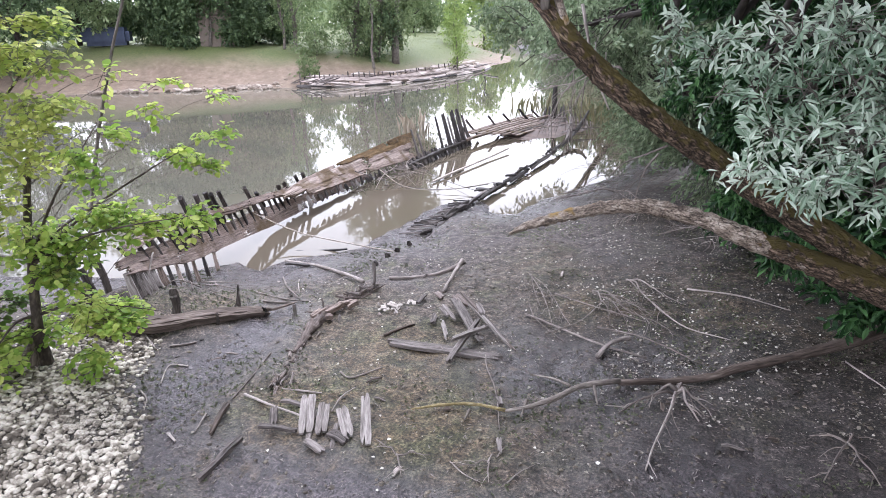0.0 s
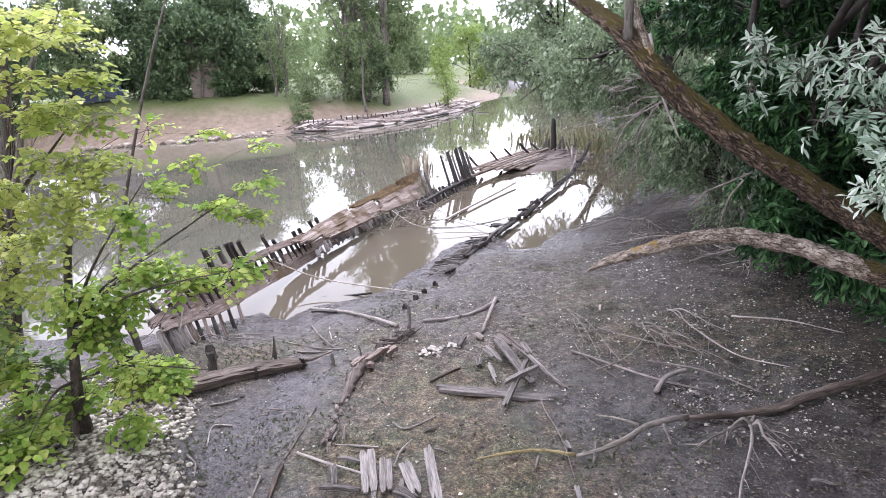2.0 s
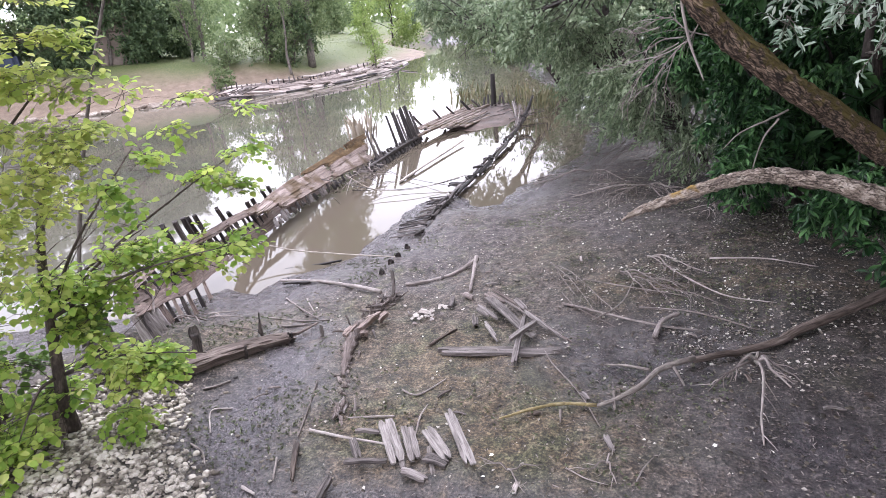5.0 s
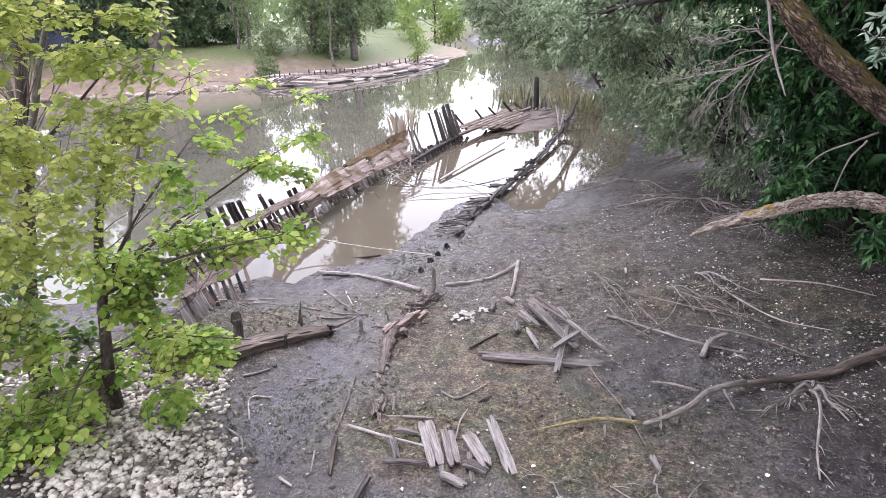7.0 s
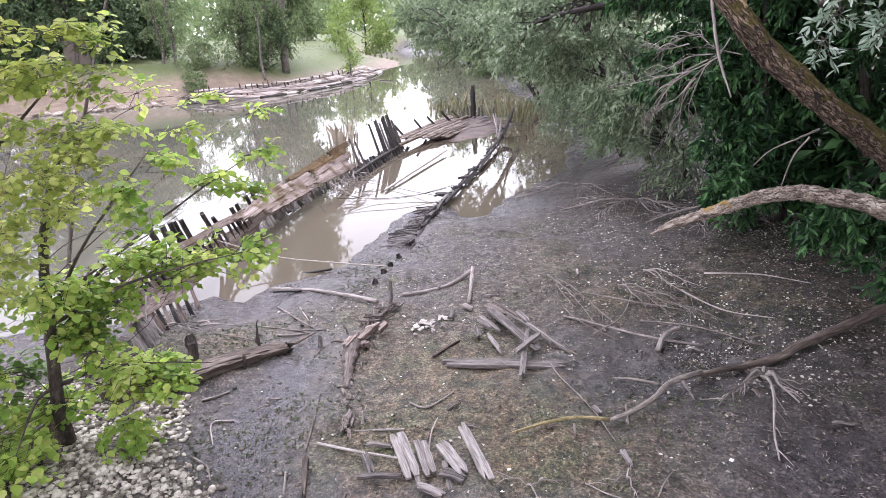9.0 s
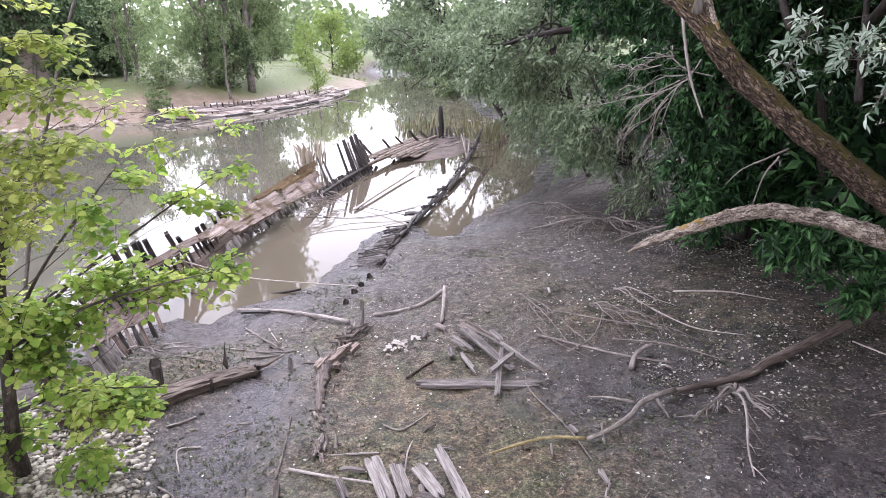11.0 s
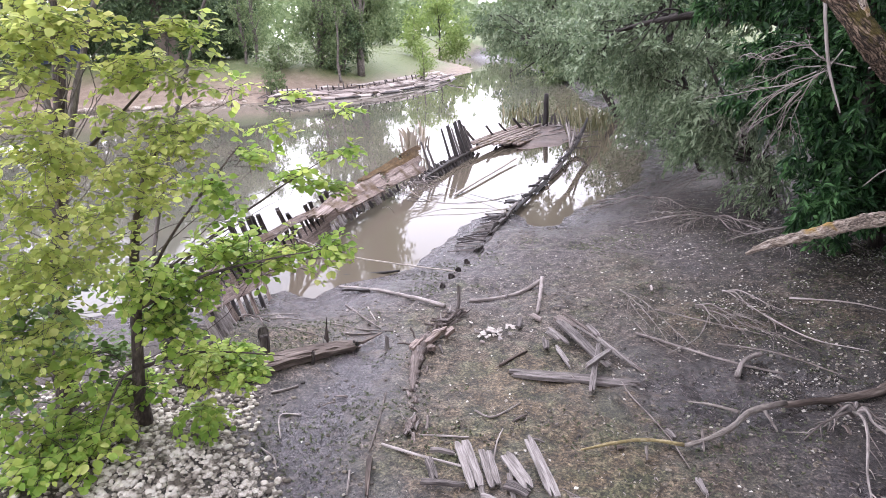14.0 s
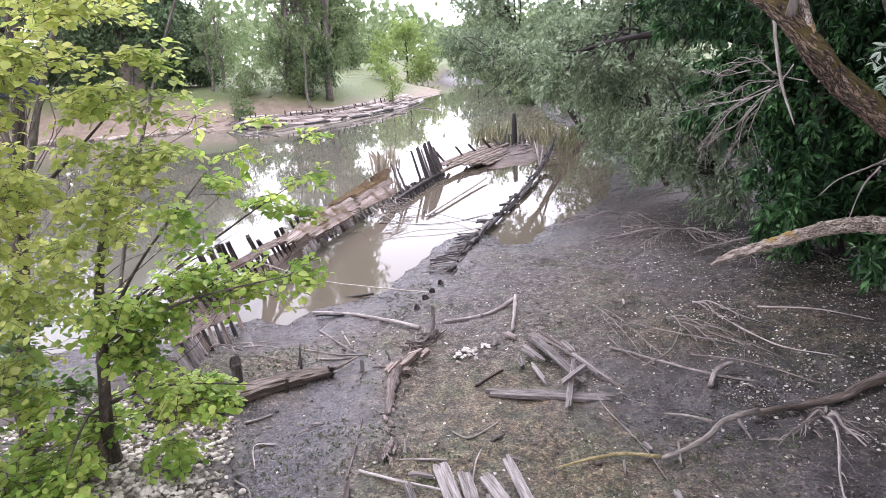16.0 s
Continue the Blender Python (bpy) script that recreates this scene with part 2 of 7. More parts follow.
FAR_MID = leaf_material("mid_far_leaves", [(0.0, (0.08, 0.12, 0.05)), (0.5, (0.17, 0.23, 0.10)), (1.0, (0.30, 0.36, 0.19))], 0.4)
FAR_LIGHT = leaf_material("light_far_leaves", [(0.0, (0.13, 0.2, 0.05)), (0.5, (0.24, 0.33, 0.09)), (1.0, (0.38, 0.45, 0.16))], 0.4)
LITTER = leaf_material("pale_fallen_leaves", [(0.0, (0.025, 0.02, 0.014)), (0.35, (0.09, 0.075, 0.055)), (0.6, (0.34, 0.31, 0.26)), (1.0, (0.8, 0.78, 0.71))], 0.15, 0.7)
SEEDLING = leaf_material("mud_seedlings", [(0.0, (0.05, 0.06, 0.03)), (0.5, (0.095, 0.112, 0.058)), (1.0, (0.19, 0.21, 0.12))], 0.3)
DRY_REED = leaf_material("pale_dry_reeds", [(0.0, (0.25, 0.21, 0.16)), (0.5, (0.42, 0.36, 0.28)), (1.0, (0.6, 0.53, 0.43))], 0.3)
REED = leaf_material("dry_reeds", [(0.0, (0.12, 0.14, 0.06)), (0.5, (0.28, 0.27, 0.15)), (1.0, (0.45, 0.40, 0.27))], 0.3)
GRASS = leaf_material("lawn_grass", [(0.0, (0.075, 0.105, 0.03)), (0.5, (0.115, 0.145, 0.045)), (1.0, (0.19, 0.205, 0.08))], 0.3)


# ---------------------------------------------------------------- mesh builders
def np_mesh(name, verts, faces, smooth=False):
    verts, faces = np.asarray(verts, np.float32), np.asarray(faces, np.int32)
    me = bpy.data.meshes.new(name)
    me.vertices.add(len(verts))
    me.vertices.foreach_set("co", verts.ravel())
    k = faces.shape[1]
    me.loops.add(faces.size)
    me.loops.foreach_set("vertex_index", faces.ravel())
    me.polygons.add(len(faces))
    me.polygons.foreach_set("loop_start", np.arange(0, faces.size, k, dtype=np.int32))
    me.polygons.foreach_set("use_smooth", np.full(len(faces), smooth))
    me.update(calc_edges=True)
    me.validate()
    return me


def part(name, mesh, mat, parent=None, label=""):
    """Links a mesh as one object, under a thing or a part where one is given."""
    if isinstance(mesh, bmesh.types.BMesh):
        me = bpy.data.meshes.new(name)
        mesh.to_mesh(me)
        mesh.free()
        mesh = me
    if mat and not mesh.materials:
        mesh.materials.append(mat)
    ob = new(name, mesh)
    if parent:
        ob.parent = parent
    if label:
        ob["label"] = label
    return ob


def thing(name, label, category, group="", kind="", at=(0, 0, 0)):
    ob = new(name)
    ob.location = at
    ob.empty_display_size = 0.1
    return tagged(ob, label, category, group, kind)


def spline(pts, n):
    """A smooth line of n points through the given ones."""
    p = np.array(pts, float)
    if len(p) < 3:
        return p[0] + np.linspace(0, 1, n)[:, None] * (p[-1] - p[0])
    q = np.vstack([2 * p[0] - p[1], p, 2 * p[-1] - p[-2]])
    u = np.linspace(0, len(p) - 1 - 1e-9, n)
    i = u.astype(int)
    f = (u - i)[:, None]
    a, b, c, d = q[i], q[i + 1], q[i + 2], q[i + 3]
    return 0.5 * (2 * b + (c - a) * f + (2 * a - 5 * b + 4 * c - d) * f ** 2 + (3 * b - a - 3 * c + d) * f ** 3)


def tube(pts, radii, sides=8, rough=0.0, seed=0):
    """Vertices and quads of a closed tapered tube along the points."""
    p = np.array(pts, float)
    n = len(p)
    r = np.interp(np.linspace(0, 1, n), np.linspace(0, 1, len(radii)), radii)
    t = np.gradient(p, axis=0)
    t /= np.linalg.norm(t, axis=1)[:, None] + 1e-9
    ref = np.array([0, 0, 1.0]) if abs(t[0][2]) < 0.85 else np.array([1.0, 0, 0])
    a = np.cross(t, ref)
    a /= np.linalg.norm(a, axis=1)[:, None] + 1e-9
    b = np.cross(t, a)
    ang = np.linspace(0, 2 * np.pi, sides, endpoint=False)
    g = np.random.default_rng(seed)
    wob = 1 + rough * g.standard_normal((n, sides))
    ring = p[:, None] + (r[:, None] * wob)[..., None] * (np.cos(ang)[None, :, None] * a[:, None] + np.sin(ang)[None, :, None] * b[:, None])
    v = np.vstack([ring.reshape(-1, 3), p[:1], p[-1:]])
    i, j = np.meshgrid(np.arange(n - 1), np.arange(sides), indexing="ij")
    k = (j + 1) % sides
    f = np.stack([i * sides + j, i * sides + k, (i + 1) * sides + k, (i + 1) * sides + j], -1).reshape(-1, 4)
    s = np.arange(sides)
    lo = np.stack([np.full(sides, n * sides), (s + 1) % sides, s, s], -1)
    hi = np.stack([np.full(sides, n * sides + 1), (n - 1) * sides + s, (n - 1) * sides + (s + 1) % sides, (n - 1) * sides + (s + 1) % sides], -1)
    return v, np.vstack([f, lo, hi])


def quads_to_mesh(name, v, f, smooth=True):
    """As np_mesh, for quads of which some are triangles with a doubled corner."""
    me = bpy.data.meshes.new(name)
    me.from_pydata([tuple(x) for x in v], [], [tuple(x[:3]) if x[2] == x[3] else tuple(x) for x in f.tolist()])
    me.polygons.foreach_set("use_smooth", np.full(len(me.polygons), smooth))
    me.update()
    return me


def joined(pieces):
    vs, fs, k = [], [], 0
    for v, f in pieces:
        vs.append(v)
        fs.append(np.asarray(f) + k)
        k += len(v)
    return np.vstack(vs), np.vstack(fs)


def grained(me, coords):
    """Stores across, across, along coordinates, so that wood grain and bark follow the piece."""
    at = me.attributes.new("grain", "FLOAT_VECTOR", "POINT")
    at.data.foreach_set("vector", np.asarray(coords, np.float32).ravel())
    return me


def tube_mesh(name, pts, radii, sides=8, rough=0.06, n=14, seed=0):
    p = spline(pts, n)
    r = float(np.mean(radii))
    gap = float(np.linalg.norm(p[1] - p[0]))
    p[1:-1] += np.random.default_rng(seed + 5).normal(0, min(0.12 * r, 0.003, 0.015 * gap), (n - 2, 3))
    v, f = tube(p, radii, sides, rough, seed)
    s = np.concatenate([[0], np.cumsum(np.linalg.norm(np.diff(p, axis=0), axis=1))]) + seed * 1.7
    ang = np.linspace(0, 2 * np.pi, sides, endpoint=False)
    g = np.stack([np.tile(np.cos(ang) * r, n), np.tile(np.sin(ang) * r, n), np.repeat(s, sides)], 1)
    g = np.vstack([g, [0, 0, s[0]], [0, 0, s[-1]]])
    return grained(quads_to_mesh(name, v, f), g)


def plank_mesh(name, length, width, thick, seed, rag=0.06, taper=0.0, warp=0.02, cols=4, rows=9, rot=0.0):
    """A worn plank along x: uneven edges, ragged ends, a slight bow. rot: how far rot has eaten into the far end's edge."""
    g = np.random.default_rng(seed)
    xs = np.linspace(0, length, rows)
    ys = np.linspace(-0.5, 0.5, cols + 1)
    bow = warp * np.sin(np.linspace(0, np.pi, rows) * g.uniform(0.7, 1.6) + g.uniform(0, 1))
    v = []
    rag = min(rag, 0.4 * length)
    endl, endr = rag * g.random(cols + 1) ** 1.5, rag * g.random(cols + 1) ** 1.5
    for side in (1, -1):
        for i, x in enumerate(xs):
            w = width * (1 - taper * i / (rows - 1)) * (1 + g.uniform(-0.07, 0.07))
            for j, y in enumerate(ys):
                xx = endl[j] + x * (1 - (endl[j] + endr[j]) / length)
                edge = 0.75 if j in (0, cols) else 1.0
                bite = rot * width * max(0, i / (rows - 1) - 0.5) * g.uniform(0, 1) * (j == cols)
                v.append((xx, y * w - bite, bow[i] + side * thick / 2 * edge + g.uniform(-1, 1) * thick * 0.07))
    m, c = rows * (cols + 1), cols + 1
    f = []
    for i in range(rows - 1):
        for j in range(cols):
            a = i * c + j
            f.append((a, a + c, a + c + 1, a + 1))
            f.append((m + a, m + a + 1, m + a + c + 1, m + a + c))
        a, b = i * c, i * c + cols
        f.append((a, m + a, m + a + c, a + c))
        f.append((b, b + c, m + b + c, m + b))
    for j in range(cols):
        f.append((j, j + 1, m + j + 1, m + j))
        a = (rows - 1) * c + j
        f.append((a, m + a, m + a + 1, a + 1))
    me = bpy.data.meshes.new(name)
    me.from_pydata(v, [], f)
    me.update()
    v = np.array(v)
    return grained(me, np.stack([v[:, 1] + seed % 37, v[:, 2], v[:, 0]], 1))


def along(p0, p1, roll=0.0):
    """The pose whose x axis runs from p0 to p1 and whose z axis is as near upright as may be, then rolled."""
    p0, p1 = Vector(p0), Vector(p1)
    x = (p1 - p0).normalized()
    up = Vector((0, 0, 1)) if abs(x.z) < 0.95 else Vector((0, 1, 0))
    y = up.cross(x).normalized()
    z = x.cross(y)
    m = Matrix((x, y, z)).transposed().to_4x4()
    return Matrix.Translation(p0) @ m @ Matrix.Rotation(radians(roll), 4, "X")


def plank(name, p0, p1, width, thick, mat, parent=None, roll=0.0, label="", **kw):
    length = (Vector(p1) - Vector(p0)).length
    ob = part(name, plank_mesh(name, length, width, thick, int(rng.integers(1e6)), **kw), mat, parent, label)
    ob.matrix_basis = along(p0, p1, roll)
    return ob


def strand_mesh(name, A, B, thick, seed, n=6, rag=0.1, gap=0.08, lift=0.10):
    """Weathered wood between two edge lines A and B: n long splinters side by side, each with its own ends, height and taper."""
    g = np.random.default_rng(seed)
    A, B = np.asarray(A, float), np.asarray(B, float)
    rows = len(A)
    arc = np.concatenate([[0], np.cumsum(np.linalg.norm(np.diff((A + B) / 2, axis=0), axis=1))])
    L, s = arc[-1], np.linspace(0, 1, rows)
    tang = np.gradient((A + B) / 2, axis=0)
    N = np.cross(tang, B - A)
    N /= np.linalg.norm(N, axis=1)[:, None] + 1e-9
    w = g.uniform(0.5, 1.5, n)
    fr = np.concatenate([[0], np.cumsum(w) / w.sum()])
    cuts = np.zeros((2, n))
    for e in (0, 1):
        last = g.random()
        for j in range(n):
            last = 0.45 * last + 0.55 * g.random() ** 1.4
            cuts[e, j] = min(0.42, rag * last / L)
    width = float(np.mean(np.linalg.norm(B - A, axis=1)))
    vs, gr, fs = [], [], []
    for j in range(n):
        u = cuts[0, j] + s * (1 - cuts[0, j] - cuts[1, j])
        a = np.stack([np.interp(u, s, A[:, k]) for k in range(3)], 1)
        b = np.stack([np.interp(u, s, B[:, k]) for k in range(3)], 1)
        nn = np.stack([np.interp(u, s, N[:, k]) for k in range(3)], 1)
        f0, f1 = fr[j] + gap * (fr[j + 1] - fr[j]) * g.random(), fr[j + 1] - gap * (fr[j + 1] - fr[j]) * g.random()
        pin = np.ones(rows)
        pin[0], pin[-1] = g.uniform(0.3, 1.0), g.uniform(0.15, 0.9)
        mid, half = (f0 + f1) / 2, (f1 - f0) / 2 * pin * (1 + g.uniform(-0.1, 0.1, rows))
        l_, r_ = a + (b - a) * (mid - half)[:, None], a + (b - a) * (mid + half)[:, None]
        o = (g.normal(0, lift) + g.normal(0, 0.06, rows)) * thick
        up, dn = nn * (o + thick / 2)[:, None], nn * (o - thick / 2)[:, None]
        k0 = len(vs) * rows * 4
        vs.append(np.stack([l_ + up, r_ + up, r_ + dn, l_ + dn], 1).reshape(-1, 3))
        al = np.repeat(u * L, 4) + seed % 11
        ac = np.stack([np.full(rows, f0), np.full(rows, f1), np.full(rows, f1), np.full(rows, f0)], 1).ravel() * width + seed % 37
        gr.append(np.stack([ac, np.tile([1, 1, 0, 0], rows) * thick, al], 1))
        for i in range(rows - 1):
            q, p = k0 + 4 * i, k0 + 4 * i + 4
            for c in range(4):
                fs.append((q + c, q + (c + 1) % 4, p + (c + 1) % 4, p + c))
        fs.append((k0, k0 + 3, k0 + 2, k0 + 1))
        e = k0 + 4 * (rows - 1)
        fs.append((e, e + 1, e + 2, e + 3))
    return grained(np_mesh(name, np.vstack(vs), fs), np.vstack(gr))


def split_mesh(name, length, width, thick, seed, rag=0.06, taper=0.0, warp=0.02, cols=4, rows=8, rot=0.0):
    """A straight splintered board along x."""
    g = np.random.default_rng(seed + 3)
    x = np.linspace(0, length, rows)
    z = warp * np.sin(np.linspace(0, np.pi, rows) * g.uniform(0.7, 1.6) + g.uniform(0, 1))
    hw = width / 2 * (1 - taper * x / length) * (1 + g.uniform(-0.05, 0.05, rows))
    return strand_mesh(name, np.stack([x, -hw, z], 1), np.stack([x, hw + rot * 0.1 * width * g.uniform(-1, 0, rows), z], 1), thick, seed, max(2, int(width / 0.06)), rag * 1.3, 0.006, 0.02)


def unit(a):
    return a / (np.linalg.norm(a, axis=-1, keepdims=True) + 1e-9)


def leaf_mesh(name, base, way, face, length, width, folded=True, blunt=0.45):
    """Many leaves as one mesh: each starts at base and points along way; face is its upper side."""
    side = unit(np.cross(way, face))
    up = unit(np.cross(side, way))
    L, W = length[:, None], width[:, None]
    tip = base + way * L - up * L * 0.12
    mid = base + way * L * blunt
    left, right = mid + side * W / 2 + up * W * 0.12, mid - side * W / 2 + up * W * 0.12
    n = len(base)
    k = np.arange(n)
    if folded:
        left2, right2 = base + way * L * 0.75 + side * W * 0.33, base + way * L * 0.75 - side * W * 0.33
        v = np.stack([base, left, left2, tip, right2, right], 1).reshape(-1, 3)
        o = k[:, None] * 6
        f = np.concatenate([o + [0, 3, 2, 1], o + [0, 5, 4, 3]], 1).reshape(-1, 4)
    else:
        v = np.stack([base, left, tip, right], 1).reshape(-1, 3)
        f = k[:, None] * 4 + [0, 3, 2, 1]
    return np_mesh(name, v, f)


def blade_mesh(name, base, way, face, length, width):
    """Rounded leaves folded a little along the midrib, as one mesh."""
    side = unit(np.cross(way, face))
    up = unit(np.cross(side, way))
    L, W = length[:, None], width[:, None]

    def at(u, f, lift):
        return base + way * L * u + side * W * f + up * (L * lift + W * abs(f) * 0.22)

    v = np.stack([at(0, 0, 0), at(0.22, 0.36, 0), at(0.55, 0.5, -0.01), at(0.86, 0.26, -0.07), at(1, 0, -0.13), at(0.86, -0.26, -0.07), at(0.55, -0.5, -0.01), at(0.22, -0.36, 0), at(0.5, 0, 0.0)], 1).reshape(-1, 3)
    o = np.arange(len(base))[:, None] * 9
    f = np.concatenate([o + [0, 8, 2, 1], o + [8, 4, 3, 2], o + [0, 7, 6, 8], o + [8, 6, 5, 4]], 1).reshape(-1, 4)
    return np_mesh(name, v, f, True)


def in_blob(g, blob, n, shell=0.55):
    c, r = np.array(blob[:3]), np.array(blob[3:6])
    d = unit(g.standard_normal((n, 3)))
    rad = (shell + (1 - shell) * g.random(n)) * g.random(n) ** 0.25
    return c + d * r * rad[:, None], d


def crown_parts(owner, blobs, leaf, leaf_size, per_twig=10, twig=0.4, droop=0.3, slim=0.5, folded=True, bark=None, twig_r=0.004,
                seed=1, name="crown", spread=0.7, clump=0, clump_r=0.2):
    """Leaves on short twigs, gathered in the given ellipsoids (x, y, z, rx, ry, rz, twigs)."""
    g = np.random.default_rng(seed)
    starts, ways = [], []
    for bl in blobs:
        p, d = in_blob(g, bl, int(bl[6]))
        if clump:
            k = g.integers(0, max(1, len(p) // clump), len(p))
            p, d = p[k] + g.normal(0, clump_r, (len(p), 3)) * [1, 1, 0.7], d[k]
        w = unit(d * 0.8 + g.standard_normal((len(p), 3)) * 0.5 - np.array([0, 0, droop]))
        starts.append(p)
        ways.append(w)
    p, w = np.vstack(starts), np.vstack(ways)
    ln = twig * g.uniform(0.6, 1.3, len(p))
    u = (np.arange(per_twig)[None] + g.random((len(p), per_twig))) / per_twig
    sag = -np.array([0, 0, 1.0]) * droop * 0.5
    base = p[:, None] + (w[:, None] + sag * u[..., None]) * (u * ln[:, None])[..., None]
    way = unit(w[:, None] * 0.6 + g.standard_normal((len(p), per_twig, 3)) * spread - np.array([0, 0, droop * 0.6]))
    face = unit(g.standard_normal((len(p), per_twig, 3)) * 0.6 + np.array([0, 0, 1.0]))
    base, way, face = base.reshape(-1, 3), way.reshape(-1, 3), face.reshape(-1, 3)
    size = leaf_size * g.uniform(0.55, 1.25, len(base))
    ob = part(name, leaf_mesh(name, base, way, face, size, size * slim, folded), leaf, owner)
    if bark:
        ends = p + (w + sag) * ln[:, None]
        back = p - w * ln[:, None] * 0.5
        tw = part("twigs", strands("twigs", back, (p + ends) / 2 - sag * ln[:, None] * 0.2, ends, twig_r), bark, owner)
        tagged(tw, kind="stuff")
    return ob


def spray_parts(owner, blobs, leaf, size, bark, axis, per=9, reach=0.26, seed=1, droop=0.25):
    """Flat leafy sprays: thin twigs that leave the stem outwards, with leaves in two rows along each. axis: (x, y) of the stem."""
    g = np.random.default_rng(seed)
    starts = np.vstack([in_blob(g, b, int(b[6]), 0.3)[0] for b in blobs])
    out = np.concatenate([starts[:, :2] - np.array(axis), np.zeros((len(starts), 1))], 1)
    w = unit(unit(out) * 0.7 + g.standard_normal((len(starts), 3)) * [0.7, 0.7, 0.22] + [0, 0, 0.05])
    ln = reach * g.uniform(0.55, 1.35, len(starts))
    u = (np.arange(per)[None] + 0.2 + 0.6 * g.random((len(starts), per))) / per
    sag = np.array([0, 0, -1.0]) * droop
    base = starts[:, None] + (w[:, None] + sag * u[..., None]) * (u * ln[:, None])[..., None]
    side = unit(np.cross(w, [0, 0, 1.0]))[:, None] * np.where(np.arange(per) % 2, 1.0, -1.0)[None, :, None]
    way = unit(w[:, None] * 0.65 + side * 0.8 + g.standard_normal((len(starts), per, 3)) * 0.3 - np.array([0, 0, 0.28]))
    face = unit(g.standard_normal((len(starts), per, 3)) * 0.38 + np.array([0, 0, 1.0]))
    sz = size * g.uniform(0.6, 1.25, (len(starts), per)) * (1.1 - 0.35 * u)
    base, way, face, sz = base.reshape(-1, 3), way.reshape(-1, 3), face.reshape(-1, 3), sz.ravel()
    base = base + way * (sz * 0.25)[:, None]
    ob = part("crown", blade_mesh("crown", base, way, face, sz, sz * g.uniform(0.7, 0.95, len(sz))), leaf, owner)
    ends = starts + (w + sag) * ln[:, None]
    tw = part("twigs", strands("twigs", starts - w * 0.12 - np.array([0, 0, 0.03]), starts + w * (ln * 0.5)[:, None], ends, 0.0032), bark, owner)
    tagged(tw, kind="stuff")
    return ob


def strands(name, a, b, c, r):
    """Thin three-sided stems through a, b and c, as one mesh."""
    t = unit(c - a)
    s = unit(np.cross(t, np.array([0.3, 0.2, 1.0])))
    q = np.cross(t, s)
    rings = []
    for p, rr in ((a, r), (b, r * 0.8), (c, r * 0.35)):
        for k in range(3):
            an = k * 2 * np.pi / 3
            rings.append(p + (s * np.cos(an) + q * np.sin(an)) * rr)
    v = np.stack(rings, 1).reshape(-1, 3)
    o = np.arange(len(a))[:, None] * 9
    f = []
    for lv in (0, 3):
        for k in range(3):
            f.append(o + [lv + k, lv + (k + 1) % 3, lv + 3 + (k + 1) % 3, lv + 3 + k])
    return np_mesh(name, v, np.concatenate(f, 1).reshape(-1, 4), True)


# ---------------------------------------------------------------- ground and water
NEAR_SHORE = [(-160, -70), (-40, 2), (-14, 9.6), (-8.4, 11.2), (-6.6, 11.5), (-5.6, 12.3), (-4.75, 13.27), (-3.85, 13.0), (-3.9, 13.9), (-3.2, 14.6),
              (-2.8, 15.3), (-2.95, 16.5), (-3.0, 17.7), (-2.6, 18.8), (-2.1, 19.3), (-1.45, 18.55), (-0.75, 18.55), (-0.5, 20.1), (0.1, 21.4), (0.5, 22.8), (0.57, 25.0), (0.5, 27.0), (0.5, 30.0), (-0.8, 36.0), (-3.6, 42.0), (-9.0, 60.0), (-15.5, 76.0), (-30, 110)]
FAR_SHORE = [(-46, 118), (-25, 84), (-22.0, 75.0), (-20.6, 58.0), (-21.8, 49.2), (-26.5, 44.6), (-28.8, 43.6), (-35.0, 39.7), (-39.5, 37.0), (-80, 18), (-180, -40)]
SHORE = np.array(NEAR_SHORE + FAR_SHORE, float)


def smooth(a, b, x):
    u = np.clip((x - a) / (b - a), 0, 1)
    return u * u * (3 - 2 * u)


def shore_field(x, y):
    """Distance from the river's edge (positive on land) and whether the far bank is the nearer one."""
    best, far, inside = np.full(x.shape, 1e9), np.zeros(x.shape, bool), np.zeros(x.shape, bool)
    for k in range(len(SHORE)):
        a, b = SHORE[k], SHORE[(k + 1) % len(SHORE)]
        d = b - a
        u = np.clip(((x - a[0]) * d[0] + (y - a[1]) * d[1]) / (d @ d), 0, 1)
        r = np.hypot(x - a[0] - u * d[0], y - a[1] - u * d[1])
        if k not in (len(NEAR_SHORE) - 1, len(SHORE) - 1):
            far = np.where(r < best, k >= len(NEAR_SHORE), far)
            best = np.minimum(best, r)
        cross = (a[1] > y) != (b[1] > y)
        with np.errstate(divide="ignore", invalid="ignore"):
            xc = a[0] + (y - a[1]) * d[0] / d[1] if d[1] else np.full(x.shape, 1e9)
        inside ^= cross & (x < xc)
    return np.where(inside, -best, best), far


def waves(x, y, f, s=0.0):
    return np.sin(x * f + 1.7 * np.sin(y * f * 0.6 + s)) * np.cos(y * f * 0.9 + 1.3 * np.sin(x * f * 0.7 + 2 * s))


def vnoise(x, y, freq, seed=0):
    """Smooth value noise between -1 and 1."""
    x, y = np.asarray(x, float) * freq + 500, np.asarray(y, float) * freq + 500
    i, j = np.floor(x), np.floor(y)
    u, v = x - i, y - j
    u, v = u * u * (3 - 2 * u), v * v * (3 - 2 * v)

    def lattice(a, b):
        s = np.sin(a * 127.1 + b * 311.7 + seed * 74.7) * 43758.5453
        return s - np.floor(s)

    lo = lattice(i, j) * (1 - u) + lattice(i + 1, j) * u
    hi = lattice(i, j + 1) * (1 - u) + lattice(i + 1, j + 1) * u
    return 2 * (lo * (1 - v) + hi * v) - 1


def lawn_height(x):
    return 2.0 + np.clip(0.05 * (-x - 22), 0, 1.2)


